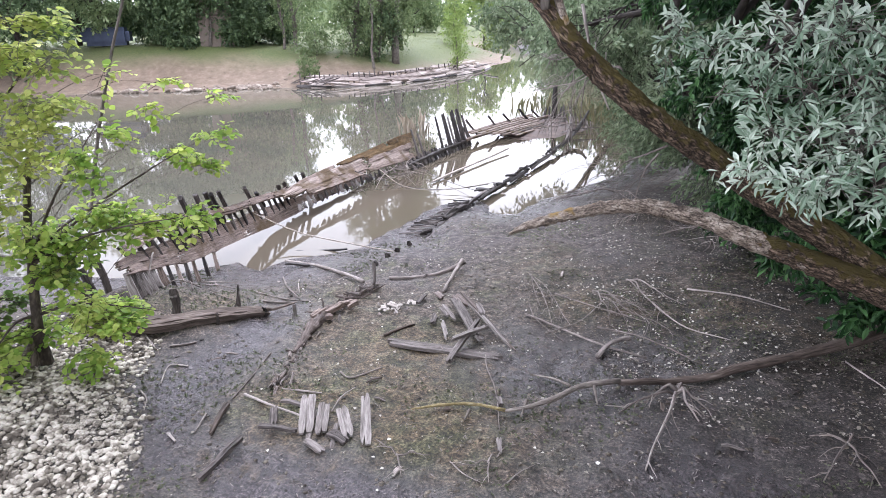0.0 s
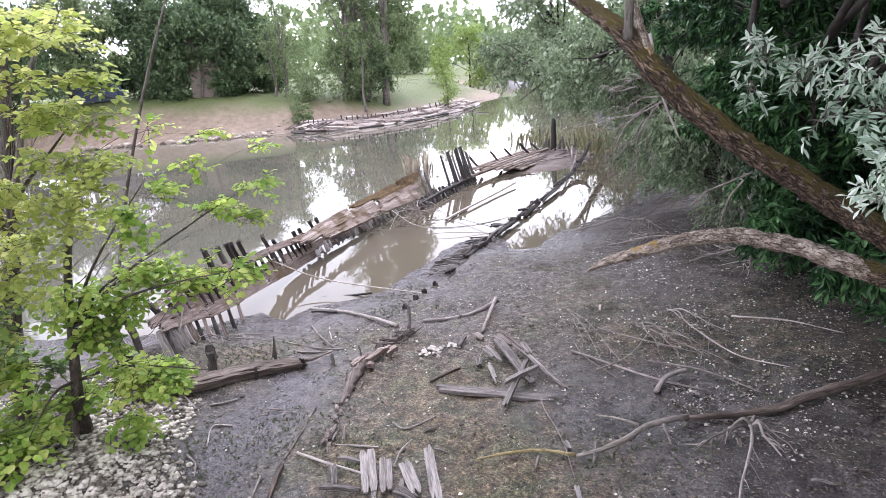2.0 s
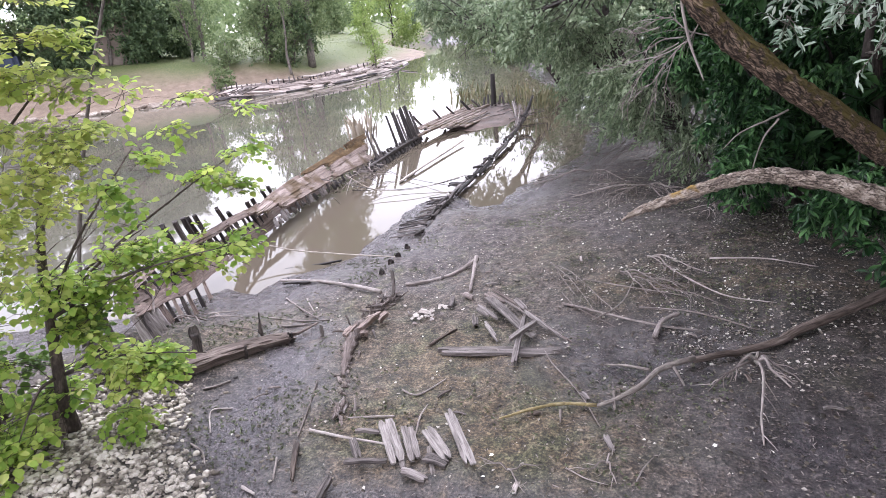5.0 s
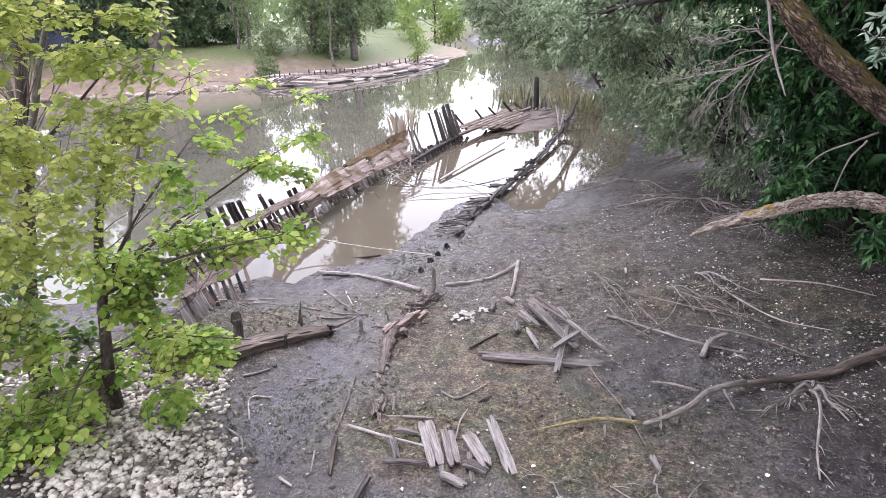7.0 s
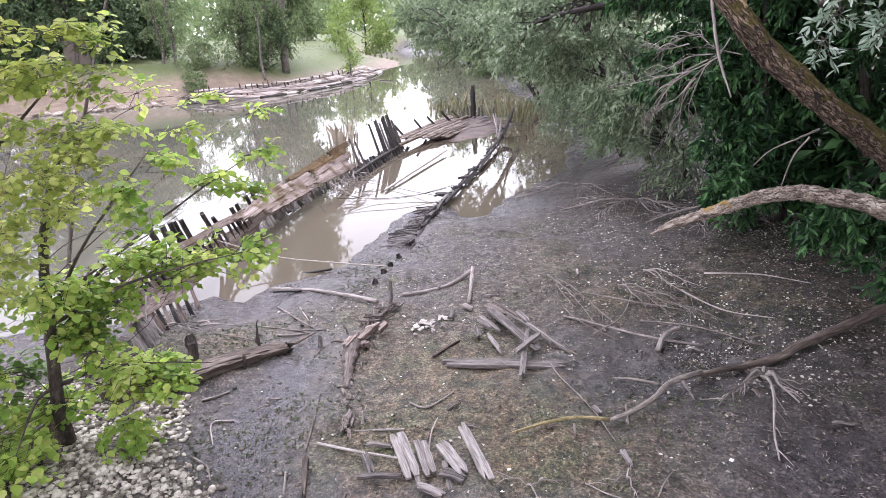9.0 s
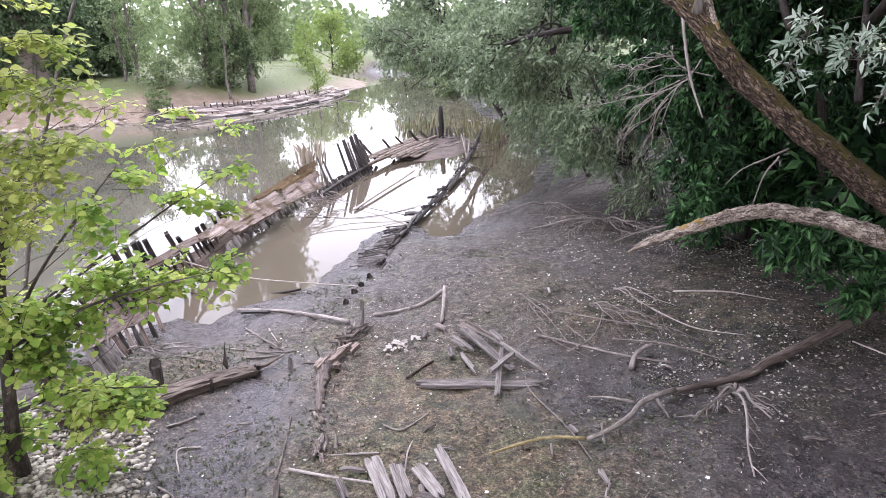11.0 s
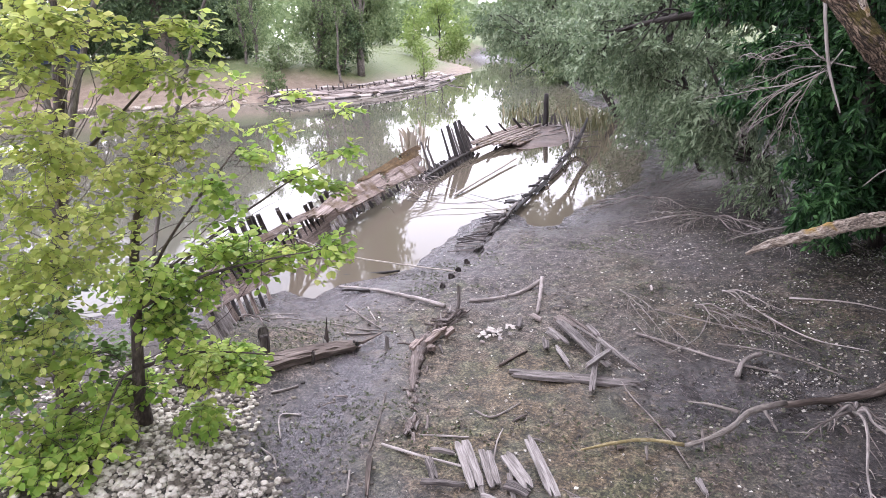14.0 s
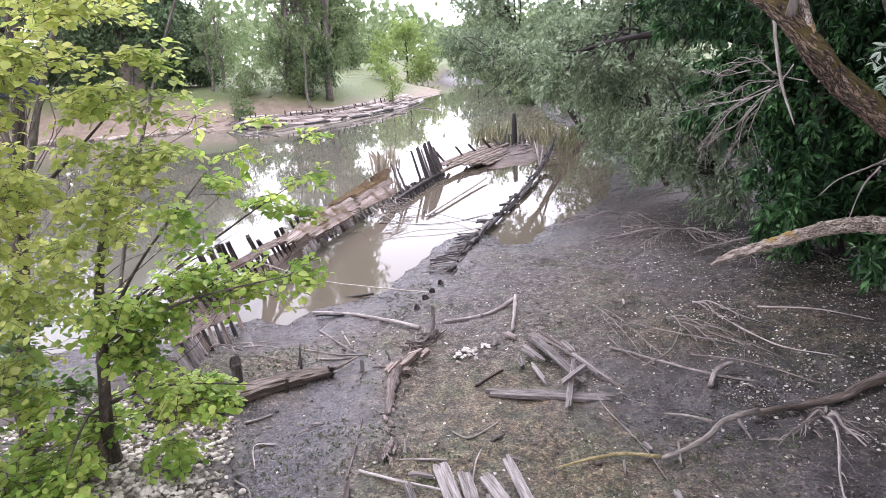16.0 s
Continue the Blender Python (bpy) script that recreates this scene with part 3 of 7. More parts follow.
def hollow(x, y):
    """Shallow wet channels and dips in the mud."""
    a = np.exp(-((x + 1.55 + 0.25 * (y - 10)) ** 2 / 0.35 + (y - 9.8) ** 2 / 5.0))
    b = np.exp(-((x - 2.9) ** 2 / 3.2 + (y - 11.6 - 0.3 * (x - 2.9)) ** 2 / 0.9))
    c = np.exp(-((x - 1.2) ** 2 / 6.0 + (y - 8.1) ** 2 / 0.5)) + np.exp(-((x - 4.2) ** 2 / 2.5 + (y - 9.4) ** 2 / 1.5)) * 0.8
    return np.clip(a + b + c, 0, 1)


def height(x, y):
    x, y = np.asarray(x, float), np.asarray(y, float)
    d, far = shore_field(x, y)
    d = d + 0.18 * waves(x, y, 1.9, 1) + 0.08 * waves(x, y, 5.3, 2)
    bed = -np.minimum(0.22 * np.abs(d), 0.9)
    mud = 0.53 * (1 - np.exp(-np.maximum(d, 0) / 2.9))
    mud = mud + smooth(0.3, 1.5, d) * (0.2 * np.exp(-((x + 2.7) ** 2 + (y - 10.5) ** 2) / 1.6) - 0.14 * np.exp(-((x - 2.7) ** 2 + (y - 12.7) ** 2) / 2.6))
    mud = mud + 0.42 * np.exp(-((x + 4.0) ** 2 + (y - 10.2) ** 2) / 0.9)
    mud = mud + 0.55 * np.exp(-((x + 3.1) ** 2 / 2.6 + (y - 6.9) ** 2 / 4.0)) * smooth(0, 2, d)
    mud = mud + 1.7 * smooth(5.6, 9.5, x) * smooth(0, 3, d) + 0.9 * smooth(25, 34, y) * smooth(1, 6, d)
    mud = mud + (0.022 * waves(x, y, 2.6) + 0.012 * waves(x, y, 7.1, 3) + 0.02 * vnoise(x, y, 2.7, 1) + 0.016 * vnoise(x, y, 5.5, 2) + 0.009 * vnoise(x, y, 11.0, 5)) * smooth(0.1, 1.2, d)
    mud = mud - 0.07 * hollow(x, y) * smooth(0.5, 2.0, d)
    bank = 0.10 * np.minimum(np.maximum(d, 0), 1.6) + (lawn_height(x) - 0.16) * smooth(1.2, 8.5, d) + 0.06 * waves(x, y, 0.8) * smooth(0, 3, d)
    return np.where(d < 0, bed, np.where(far, bank, mud))


def h(x, y):
    return float(height(np.array([x]), np.array([y]))[0])


def spaced(lo, hi, step, far_lo, far_hi, grow=1.13):
    a = list(np.arange(lo, hi + 1e-6, step))
    s = step
    while a[-1] < far_hi:
        s = min(s * grow, 120)
        a.append(a[-1] + s)
    s = step
    while a[0] > far_lo:
        s = min(s * grow, 120)
        a.insert(0, a[0] - s)
    return np.array(a)


gx, gy = spaced(-6.0, 6.2, 0.06, -1500, 1500, 1.07), spaced(7.0, 16.5, 0.06, -900, 2500, 1.06)
X, Y = np.meshgrid(gx, gy)
Z = height(X, Y)
nx, ny = len(gx), len(gy)
ii, jj = np.meshgrid(np.arange(ny - 1), np.arange(nx - 1), indexing="ij")
o = ii * nx + jj
ground_mesh = np_mesh("ground", np.stack([X, Y, Z], -1).reshape(-1, 3), np.stack([o, o + 1, o + nx + 1, o + nx], -1).reshape(-1, 4), True)
DD, FF = shore_field(X, Y)
cover = {
    "lawn": np.where(FF, smooth(0, 2.8, DD - 4.3 + 2.4 * smooth(49, 57, Y) + 0.7 * vnoise(X, Y, 0.5, 3)), smooth(7, 11, DD) * np.maximum(smooth(6.5, 9.5, X), smooth(26, 34, Y))),
    "soil": np.where(FF & (DD > -1.5), 1.0, 0.0),
    "earth": np.clip(1.15 * np.exp(-((X - 0.7) ** 2 / 3.4 + (Y - 9.9) ** 2 / 4.6)) + 0.8 * np.exp(-((X + 2.6) ** 2 / 2.2 + (Y - 11.4) ** 2 / 1.6)) + 0.7 * np.exp(-((X - 3.6) ** 2 / 7 + (Y - 13.9) ** 2 / 2.6)) + 0.6 * np.exp(-((X - 1.6) ** 2 / 2.5 + (Y - 8.0) ** 2 / 1.6)) + 0.35 * vnoise(X, Y, 0.9, 12), 0, 1) * np.where(FF, 0, 1),
    "under": smooth(-2.5, -3.3, X + 0.5 * vnoise(X, Y, 1.3, 31) + 0.35 * (Y - 8.2)) * smooth(10.3, 9.4, Y) * smooth(-9.0, -7.0, X) * smooth(4.0, 6.0, Y),
    "gravel": smooth(0.3, -0.25, (X + 1.92) * 0.70 + (Y - 8.84) * 0.715 + 0.16 * waves(X, Y, 2.4)) * smooth(9.7, 9.2, Y) * smooth(-8, -6, X),
    "dark_litter": smooth(0.3, 4.0, X + 0.5 * waves(X, Y, 1.3)) * smooth(9, 12, Y) * np.where(FF, 0, 1),
    "wet": np.where(FF, 0, np.maximum(smooth(2.4, 0.0, DD), 1.2 * hollow(X, Y) + 0.25 * vnoise(X, Y, 1.3, 7))),
}
for key, val in cover.items():
    at = ground_mesh.attributes.new(key, "FLOAT", "POINT")
    at.data.foreach_set("value", val.ravel().astype(np.float32))


def ground_material():
    m = bpy.data.materials.new("river_mud")
    m.use_nodes = True
    n, l = m.node_tree.nodes, m.node_tree.links
    b = n["Principled BSDF"]
    tc = n.new("ShaderNodeTexCoord")

    def tex(scale, detail=6, rough=0.6):
        t = n.new("ShaderNodeTexNoise")
        t.inputs["Scale"].default_value, t.inputs["Detail"].default_value, t.inputs["Roughness"].default_value = scale, detail, rough
        l.new(tc.outputs["Object"], t.inputs["Vector"])
        return t.outputs["Fac"]

    def ramp(src, stops):
        r = n.new("ShaderNodeValToRGB")
        while len(r.color_ramp.elements) < len(stops):
            r.color_ramp.elements.new(0.5)
        for k, (pos, col) in enumerate(stops):
            r.color_ramp.elements[k].position, r.color_ramp.elements[k].color = pos, (*col, 1)
        l.new(src, r.inputs[0])
        return r.outputs[0]

    def mixed(fac, a, c):
        x = n.new("ShaderNodeMix")
        x.data_type = "RGBA"
        l.new(fac, x.inputs[0])
        l.new(a, x.inputs[6])
        l.new(c, x.inputs[7])
        return x.outputs[2]

    def scaled(src, lo, hi):
        r = n.new("ShaderNodeMapRange")
        r.inputs[1].default_value, r.inputs[2].default_value = lo, hi
        l.new(src, r.inputs[0])
        return r.outputs[0]

    def mult(a, c):
        x = n.new("ShaderNodeMath")
        x.operation = "MULTIPLY"
        l.new(a, x.inputs[0])
        l.new(c, x.inputs[1])
        return x.outputs[0]

    def attr(name):
        a = n.new("ShaderNodeAttribute")
        a.attribute_name = name
        return a.outputs["Fac"]

    mid, fine, grit = tex(3.1, 8, 0.62), tex(8.5, 10, 0.66), tex(60, 5)
    mud = ramp(fine, [(0.33, (0.014, 0.011, 0.011)), (0.5, (0.064, 0.052, 0.048)), (0.66, (0.155, 0.134, 0.122))])
    warm = ramp(fine, [(0.33, (0.021, 0.015, 0.008)), (0.5, (0.086, 0.063, 0.035)), (0.66, (0.17, 0.131, 0.08))])
    algae = ramp(fine, [(0.33, (0.015, 0.015, 0.007)), (0.5, (0.06, 0.06, 0.029)), (0.66, (0.13, 0.126, 0.068))])
    colour = mixed(attr("earth"), mud, mixed(scaled(mid, 0.46, 0.62), warm, algae))
    colour = mixed(mult(scaled(tex(1.4, 8, 0.7), 0.5, 0.64), scaled(mid, 0.42, 0.55)), colour, algae)
    slick = ramp(fine, [(0.33, (0.024, 0.02, 0.022)), (0.66, (0.08, 0.068, 0.072))])
    wet = mult(attr("wet"), scaled(mid, 0.28, 0.5))
    colour = mixed(wet, colour, slick)
    # Darker ground flecked with pale leaf, growing towards the right and back.
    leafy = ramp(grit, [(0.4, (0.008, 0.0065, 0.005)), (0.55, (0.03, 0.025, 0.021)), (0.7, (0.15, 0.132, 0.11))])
    colour = mixed(mult(attr("dark_litter"), scaled(mid, 0.36, 0.58)), colour, leafy)
    speck = n.new("ShaderNodeMix")
    speck.data_type, speck.blend_type = "RGBA", "MULTIPLY"
    speck.inputs[0].default_value = 1.0
    l.new(colour, speck.inputs[6])
    l.new(ramp(tex(34, 7, 0.7), [(0.36, (0.26, 0.25, 0.24)), (0.5, (0.88, 0.88, 0.88)), (0.66, (1.95, 1.9, 1.8))]), speck.inputs[7])
    colour = speck.outputs[2]
    soil = ramp(tex(1.6, 10, 0.72), [(0.3, (0.13, 0.094, 0.066)), (0.5, (0.205, 0.152, 0.11)), (0.7, (0.29, 0.225, 0.17))])
    colour = mixed(attr("soil"), colour, soil)
    colour = mixed(mult(attr("gravel"), scaled(fine, 0.3, 0.5)), colour, ramp(tex(45, 5), [(0.38, (0.014, 0.011, 0.009)), (0.5, (0.04, 0.034, 0.027)), (0.64, (0.12, 0.105, 0.085))]))
    # Brown soil under the left trees, its colour darkened further for their shade.
    shaded_humus = ramp(grit, [(0.38, (0.012, 0.009, 0.006)), (0.55, (0.05, 0.037, 0.027)), (0.7, (0.15, 0.12, 0.092))])
    colour = mixed(mult(attr("under"), scaled(mid, 0.3, 0.55)), colour, shaded_humus)
    turf = ramp(fine, [(0.3, (0.055, 0.08, 0.022)), (0.5, (0.10, 0.125, 0.04)), (0.7, (0.165, 0.17, 0.072))])
    colour = mixed(attr("lawn"), colour, turf)
    l.new(colour, b.inputs["Base Color"])
    rr = n.new("ShaderNodeMapRange")
    rr.inputs[3].default_value, rr.inputs[4].default_value = 0.74, 0.16
    l.new(wet, rr.inputs[0])
    l.new(rr.outputs[0], b.inputs["Roughness"])
    b.inputs["Specular IOR Level"].default_value = 0.4
    b1, b2 = n.new("ShaderNodeBump"), n.new("ShaderNodeBump")
    b1.inputs["Strength"].default_value, b1.inputs["Distance"].default_value = 0.8, 0.05
    b2.inputs["Strength"].default_value, b2.inputs["Distance"].default_value = 0.6, 0.009
    l.new(fine, b1.inputs["Height"])
    l.new(grit, b2.inputs["Height"])
    l.new(b1.outputs[0], b2.inputs["Normal"])
    l.new(b2.outputs[0], b.inputs["Normal"])
    return m


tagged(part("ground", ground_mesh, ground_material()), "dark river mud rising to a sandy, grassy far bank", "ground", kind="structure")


def water_material():
    m = bpy.data.materials.new("murky_water")
    m.use_nodes = True
    n, l = m.node_tree.nodes, m.node_tree.links
    b = n["Principled BSDF"]
    tc, t, r = n.new("ShaderNodeTexCoord"), n.new("ShaderNodeTexNoise"), n.new("ShaderNodeValToRGB")
    t.inputs["Scale"].default_value, t.inputs["Detail"].default_value = 0.25, 4
    l.new(tc.outputs["Object"], t.inputs["Vector"])
    r.color_ramp.elements[0].position, r.color_ramp.elements[0].color = 0.35, (0.085, 0.083, 0.067, 1)
    r.color_ramp.elements[1].position, r.color_ramp.elements[1].color = 0.65, (0.125, 0.112, 0.086, 1)
    l.new(t.outputs["Fac"], r.inputs[0])
    px, near, tint = n.new("ShaderNodeSeparateXYZ"), n.new("ShaderNodeMapRange"), n.new("ShaderNodeMix")
    l.new(tc.outputs["Object"], px.inputs[0])
    l.new(px.outputs["X"], near.inputs[0])
    near.inputs[1].default_value, near.inputs[2].default_value = -8.5, -5.0
    tint.data_type = "RGBA"
    tint.inputs[7].default_value = (0.108, 0.09, 0.066, 1)
    l.new(near.outputs[0], tint.inputs[0])
    l.new(r.outputs[0], tint.inputs[6])
    l.new(tint.outputs[2], b.inputs["Base Color"])
    b.inputs["Roughness"].default_value = 0.025
    b.inputs["IOR"].default_value = 1.27
    w, bp = n.new("ShaderNodeTexNoise"), n.new("ShaderNodeBump")
    w.inputs["Scale"].default_value, w.inputs["Detail"].default_value = 1.4, 3
    l.new(tc.outputs["Object"], w.inputs["Vector"])
    bp.inputs["Strength"].default_value, bp.inputs["Distance"].default_value = 0.05, 0.02
    l.new(w.outputs["Fac"], bp.inputs["Height"])
    l.new(bp.outputs[0], b.inputs["Normal"])
    return m


water_mesh = np_mesh("water", [(-260, -120, 0), (3, -120, 0), (3, 140, 0), (-260, 140, 0)], [[0, 1, 2, 3]])
tagged(part("water", water_mesh, water_material()), "still murky brown-green river water mirroring trees and sky", "water", kind="structure")


# ---------------------------------------------------------------- the barge wreck in the shallows
barge = thing("barge_wreck", "rotten wooden barge hull half sunk in shallow water", "wreck", at=(0, 0, 0))


def rib(p0, p1, w, d, mat, owner, name="rib", label="", turn=0.0):
    return plank(name, p0, p1, w, d, mat, owner, roll=turn + float(rng.uniform(-12, 12)), label=label, rag=0.08, taper=0.35, warp=0.015, cols=3, rows=5)


# plan of the long side, from the stem by the mud out to the broken end
SIDE_Y = (9.6, 10.5, 11.4, 13.0, 15.0, 17.0, 20.0, 22.4, 24.0)
SIDE_X = (-3.30, -3.78, -4.22, -4.85, -5.55, -5.95, -6.15, -6.32, -6.55)
RAIL = ((10.2, 11.0, 11.9, 12.6, 13.9, 15.0, 16.0, 18.0, 20.2, 22.4, 23.9), (1.47, 1.41, 1.33, 1.16, 0.93, 0.80, 0.68, 0.80, 0.84, 0.93, 0.84))
SKIN_TOP = ((9.85, 10.9, 12.2, 13.7, 15.5, 16.7, 18.0, 20.5), (1.41, 1.22, 0.98, 0.72, 0.50, 0.38, 0.30, 0.24))
SKIN_FOOT = ((9.85, 10.8, 12.0, 13.4, 15.1, 16.5, 18.0, 20.5), (1.23, 0.95, 0.58, 0.36, 0.12, 0.05, 0.08, 0.08))
SLAB_FOOT = ((15.4, 16.2, 18.5, 20.7, 22.6, 23.9), (0.60, 0.52, 0.43, 0.37, 0.20, 0.12))


def side_line(y0, y1, curve, n=16, inwards=0.0):
    y = np.linspace(y0, y1, n)
    return np.stack([np.interp(y, SIDE_Y, SIDE_X) + inwards, y, np.interp(y, *curve)], 1)


def strake(name, y0, y1, top, foot, f0, f1, mat, thick=0.05, n=5, rag=0.35, lean=(0.0, 0.0), label=""):
    """One run of planking between two fractions of the way from the line top to the line foot."""
    a, b = side_line(y0, y1, top, inwards=lean[0]), side_line(y0, y1, foot, inwards=lean[1])
    wav = np.random.default_rng(int(rng.integers(1e6))).normal(0, 0.012, (len(a), 1)) * [1, 0, 1]
    return part(name, strand_mesh(name, a + (b - a) * f0 + wav, a + (b - a) * f1 + wav, thick, int(rng.integers(1e6)), n, rag, 0.02, 0.05), mat, barge, label)


# inner skin: one broad pale plank, cracked along its length
for y0, y1, f0, f1 in ((9.85, 12.3, 0.0, 0.52), (12.1, 15.2, 0.0, 0.5), (15.0, 18.2, 0.0, 0.55), (9.95, 11.6, 0.5, 1.0), (11.4, 14.3, 0.5, 1.0), (14.1, 17.0, 0.5, 1.0), (17.0, 20.4, 0.0, 1.0)):
    strake("inner_strake", y0, y1, SKIN_TOP, SKIN_FOOT, f0, f1, HULL_WOOD, 0.05, 4, 0.3, (-0.05, 0.13))
# top rail, thin and broken, that spreads into a mossy slab towards the broken end
for y0, y1, z in ((10.2, 12.4, 0.12), (12.2, 14.6, 0.13), (14.4, 16.4, 0.12)):
    a = side_line(y0, y1, RAIL)
    part("rail_plank", strand_mesh("rail_plank", a + np.array([-0.05, 0, z / 2]), a + np.array([0.04, 0, -z / 2]), 0.06, int(rng.integers(1e6)), 3, 0.3), HULL_WOOD, barge)
for k, (f0, f1) in enumerate(((0.0, 0.2), (0.18, 0.4), (0.38, 0.6), (0.58, 0.8), (0.78, 1.0))):
    y0 = 15.4 + 0.35 * k + float(rng.uniform(-0.2, 0.2))
    while y0 < 23.0:
        y1 = min(y0 + float(rng.uniform(2.6, 4.2)), 23.75 - 0.22 * k + float(rng.uniform(-0.1, 0.15)))
        mossy = (k == 0 and y0 > 15.8) or (k == 1 and y0 > 18.0)
        strake("outer_strake", y0, y1 + 0.06, RAIL, SLAB_FOOT, f0, f1, MOSSY_WOOD if mossy else HULL_WOOD, 0.06, 4, 0.3, (0.0, 0.5), "moss-browned strake" if mossy else "")
        y0 = y1 if y1 < 22.6 else 99
# dark frames across the open gap between rail and skin
y = 10.7
while y < 16.6:
    x, zr_, zs = np.interp(y, SIDE_Y, SIDE_X), np.interp(y, *RAIL), np.interp(y, *SKIN_TOP)
    rib((x + 0.02, y + 0.05, zs - 0.25), (x - 0.07, y - 0.06, zr_ + float(rng.uniform(-0.03, 0.05))), 0.09, 0.06, DARK_WOOD, barge, turn=-60)
    y += float(rng.uniform(0.24, 0.36))
# stubs of frames under the slab
y = 16.0
while y < 22.6:
    x, z = np.interp(y, SIDE_Y, SIDE_X) + 0.5, np.interp(y, *SLAB_FOOT)
    rib((x + 0.1, y + float(rng.uniform(-0.05, 0.05)), z - 0.24), (x - 0.03, y, z + float(rng.uniform(-0.08, 0.04))), float(rng.uniform(0.06, 0.12)), 0.05, DARK_WOOD if rng.random() < 0.6 else GREY_WOOD, barge, turn=-60)
    y += float(rng.uniform(0.2, 0.34))
# black frames that stand behind the rail
for y, top in ((10.47, 1.42), (11.1, 1.36), (11.75, 1.36), (12.45, 1.58), (13.0, 1.47), (13.35, 1.43), (13.55, 1.34), (13.85, 1.32), (15.0, 1.07), (15.4, 0.84), (16.4, 0.76), (16.7, 0.75), (17.25, 0.8), (17.55, 0.8)):
    x = np.interp(y, SIDE_Y, SIDE_X) - 0.35
    zs = float(np.interp(y, *SKIN_TOP)) - 0.12
    rib((x - 0.02, y + 0.24, min(zs, top - 0.45)), (x + 0.03, y - 0.04, top), 0.13 if 12.4 < y < 15.2 else 0.09, 0.09, DARK_WOOD, barge, label="standing frame, black and rotted", turn=-60)
# pale frames fanning out under the strake at the near end
for k, (y, drop) in enumerate(((10.02, 0.18), (10.17, 0.18), (10.34, 0.2), (10.5, 0.2), (10.68, 0.18), (10.9, 0.16), (11.15, 0.14), (11.42, 0.14), (11.7, 0.12), (11.95, 0.12), (12.3, 0.12), (12.7, 0.1))):
    x = np.interp(y, SIDE_Y, SIDE_X)
    zt = np.interp(y, *SKIN_FOOT) + 0.03
    fx, fy = x + 0.1 + drop, y - 0.04
    rib((fx, fy, max(h(fx, fy) - 0.04, zt - 0.4)), (x + 0.05, y + 0.02, zt), 0.12 if k < 6 else 0.07, 0.06, GREY_WOOD if k < 5 else (HULL_WOOD if k % 2 else DARK_WOOD), barge, turn=-30)
for x, y, dx, top, wd in ((-3.72, 9.72, -0.16, 1.36, 0.13), (-3.5, 9.5, -0.14, 1.2, 0.14), (-3.95, 10.05, -0.1, 1.4, 0.1)):
    rib((x, y, h(x, y) - 0.1), (x + dx, y - 0.03, top), wd, 0.1, DARK_WOOD, barge, turn=-40)

# second length of the side: low stringer, short stubs, and a group of tall frames
plank("stringer", (-5.6, 21.8, 0.16), (-5.55, 26.2, 0.22), 0.16, 0.10, DARK_WOOD, barge, rag=0.2, rows=14, rot=0.4)
plank("stringer", (-5.55, 26.0, 0.24), (-4.6, 33.4, 0.22), 0.18, 0.10, HULL_WOOD, barge, rag=0.2, rows=16, rot=0.4)
y = 22.0
while y < 26.4:
    rib((-5.45, y, -0.05), (-5.7, y + 0.04, 0.32 + float(rng.uniform(-0.05, 0.08))), 0.12, 0.1, DARK_WOOD, barge)
    y += 0.27
for y, top, x, wd in ((22.75, 1.15, -5.95, 0.08), (23.05, 0.98, -5.9, 0.07), (24.5, 1.32, -5.95, 0.09), (25.1, 1.36, -5.95, 0.17), (25.42, 1.2, -5.92, 0.08),
                      (25.75, 1.38, -5.92, 0.2), (26.15, 1.36, -5.9, 0.2), (26.55, 1.15, -5.88, 0.12)):
    rib((x + 0.42, y - 0.12, 0.0), (x - 0.06, y + 0.1, top), wd, 0.07, DARK_WOOD if wd > 0.08 else GREY_WOOD, barge, label="tall leaning frame", turn=-60)
for y, x, top in ((27.2, -5.9, 0.78), (27.7, -5.8, 0.8), (29.2, -5.5, 0.75), (30.4, -5.3, 0.7), (31.6, -5.0, 0.75), (32.6, -4.8, 0.6)):
    rib((x + 0.1, y, 0.1), (x - 0.3, y - 0.25, top), 0.18, 0.09, DARK_WOOD, barge)
# decking of the stern
for k in range(9):
    u = k / 8
    x0, x1 = -5.55 + 0.20 * k, -4.95 + 0.16 * k
    y0 = 26.4 + 0.25 * k + float(rng.uniform(-0.3, 0.3))
    plank("deck_plank", (x0 - 0.35, y0, 0.36 - 0.03 * k), (x1 - 0.3, 32.6 + float(rng.uniform(-0.8, 0.6)) - 0.2 * k, 0.33 - 0.025 * k), 0.2, 0.05, HULL_WOOD, barge,
          roll=float(rng.uniform(-14, 8)), rag=0.3, rows=12, rot=0.5)
sx, sy = np.meshgrid(np.linspace(-5.6, -2.2, 24), np.linspace(27.2, 34.4, 34))
sz = 0.2 * (1 - smooth(0.5, 1.15, np.hypot((sx + 4.1) / 1.9, (sy - 31.6) / 3.6))) - 0.06 + 0.03 * waves(sx, sy, 3.0)
k0 = np.arange(33)[:, None] * 24 + np.arange(23)[None]
part("silt", np_mesh("silt", np.stack([sx, sy, sz], -1).reshape(-1, 3), np.stack([k0, k0 + 1, k0 + 25, k0 + 24], -1).reshape(-1, 4), True),
            material("reddish_silt", [(0.35, (0.06, 0.042, 0.034)), (0.65, (0.21, 0.155, 0.13))], scale=3, rough=(0.5, 0.8), bump=0.5, fine=18, dist=0.03), barge, "drying silt between the stern timbers")
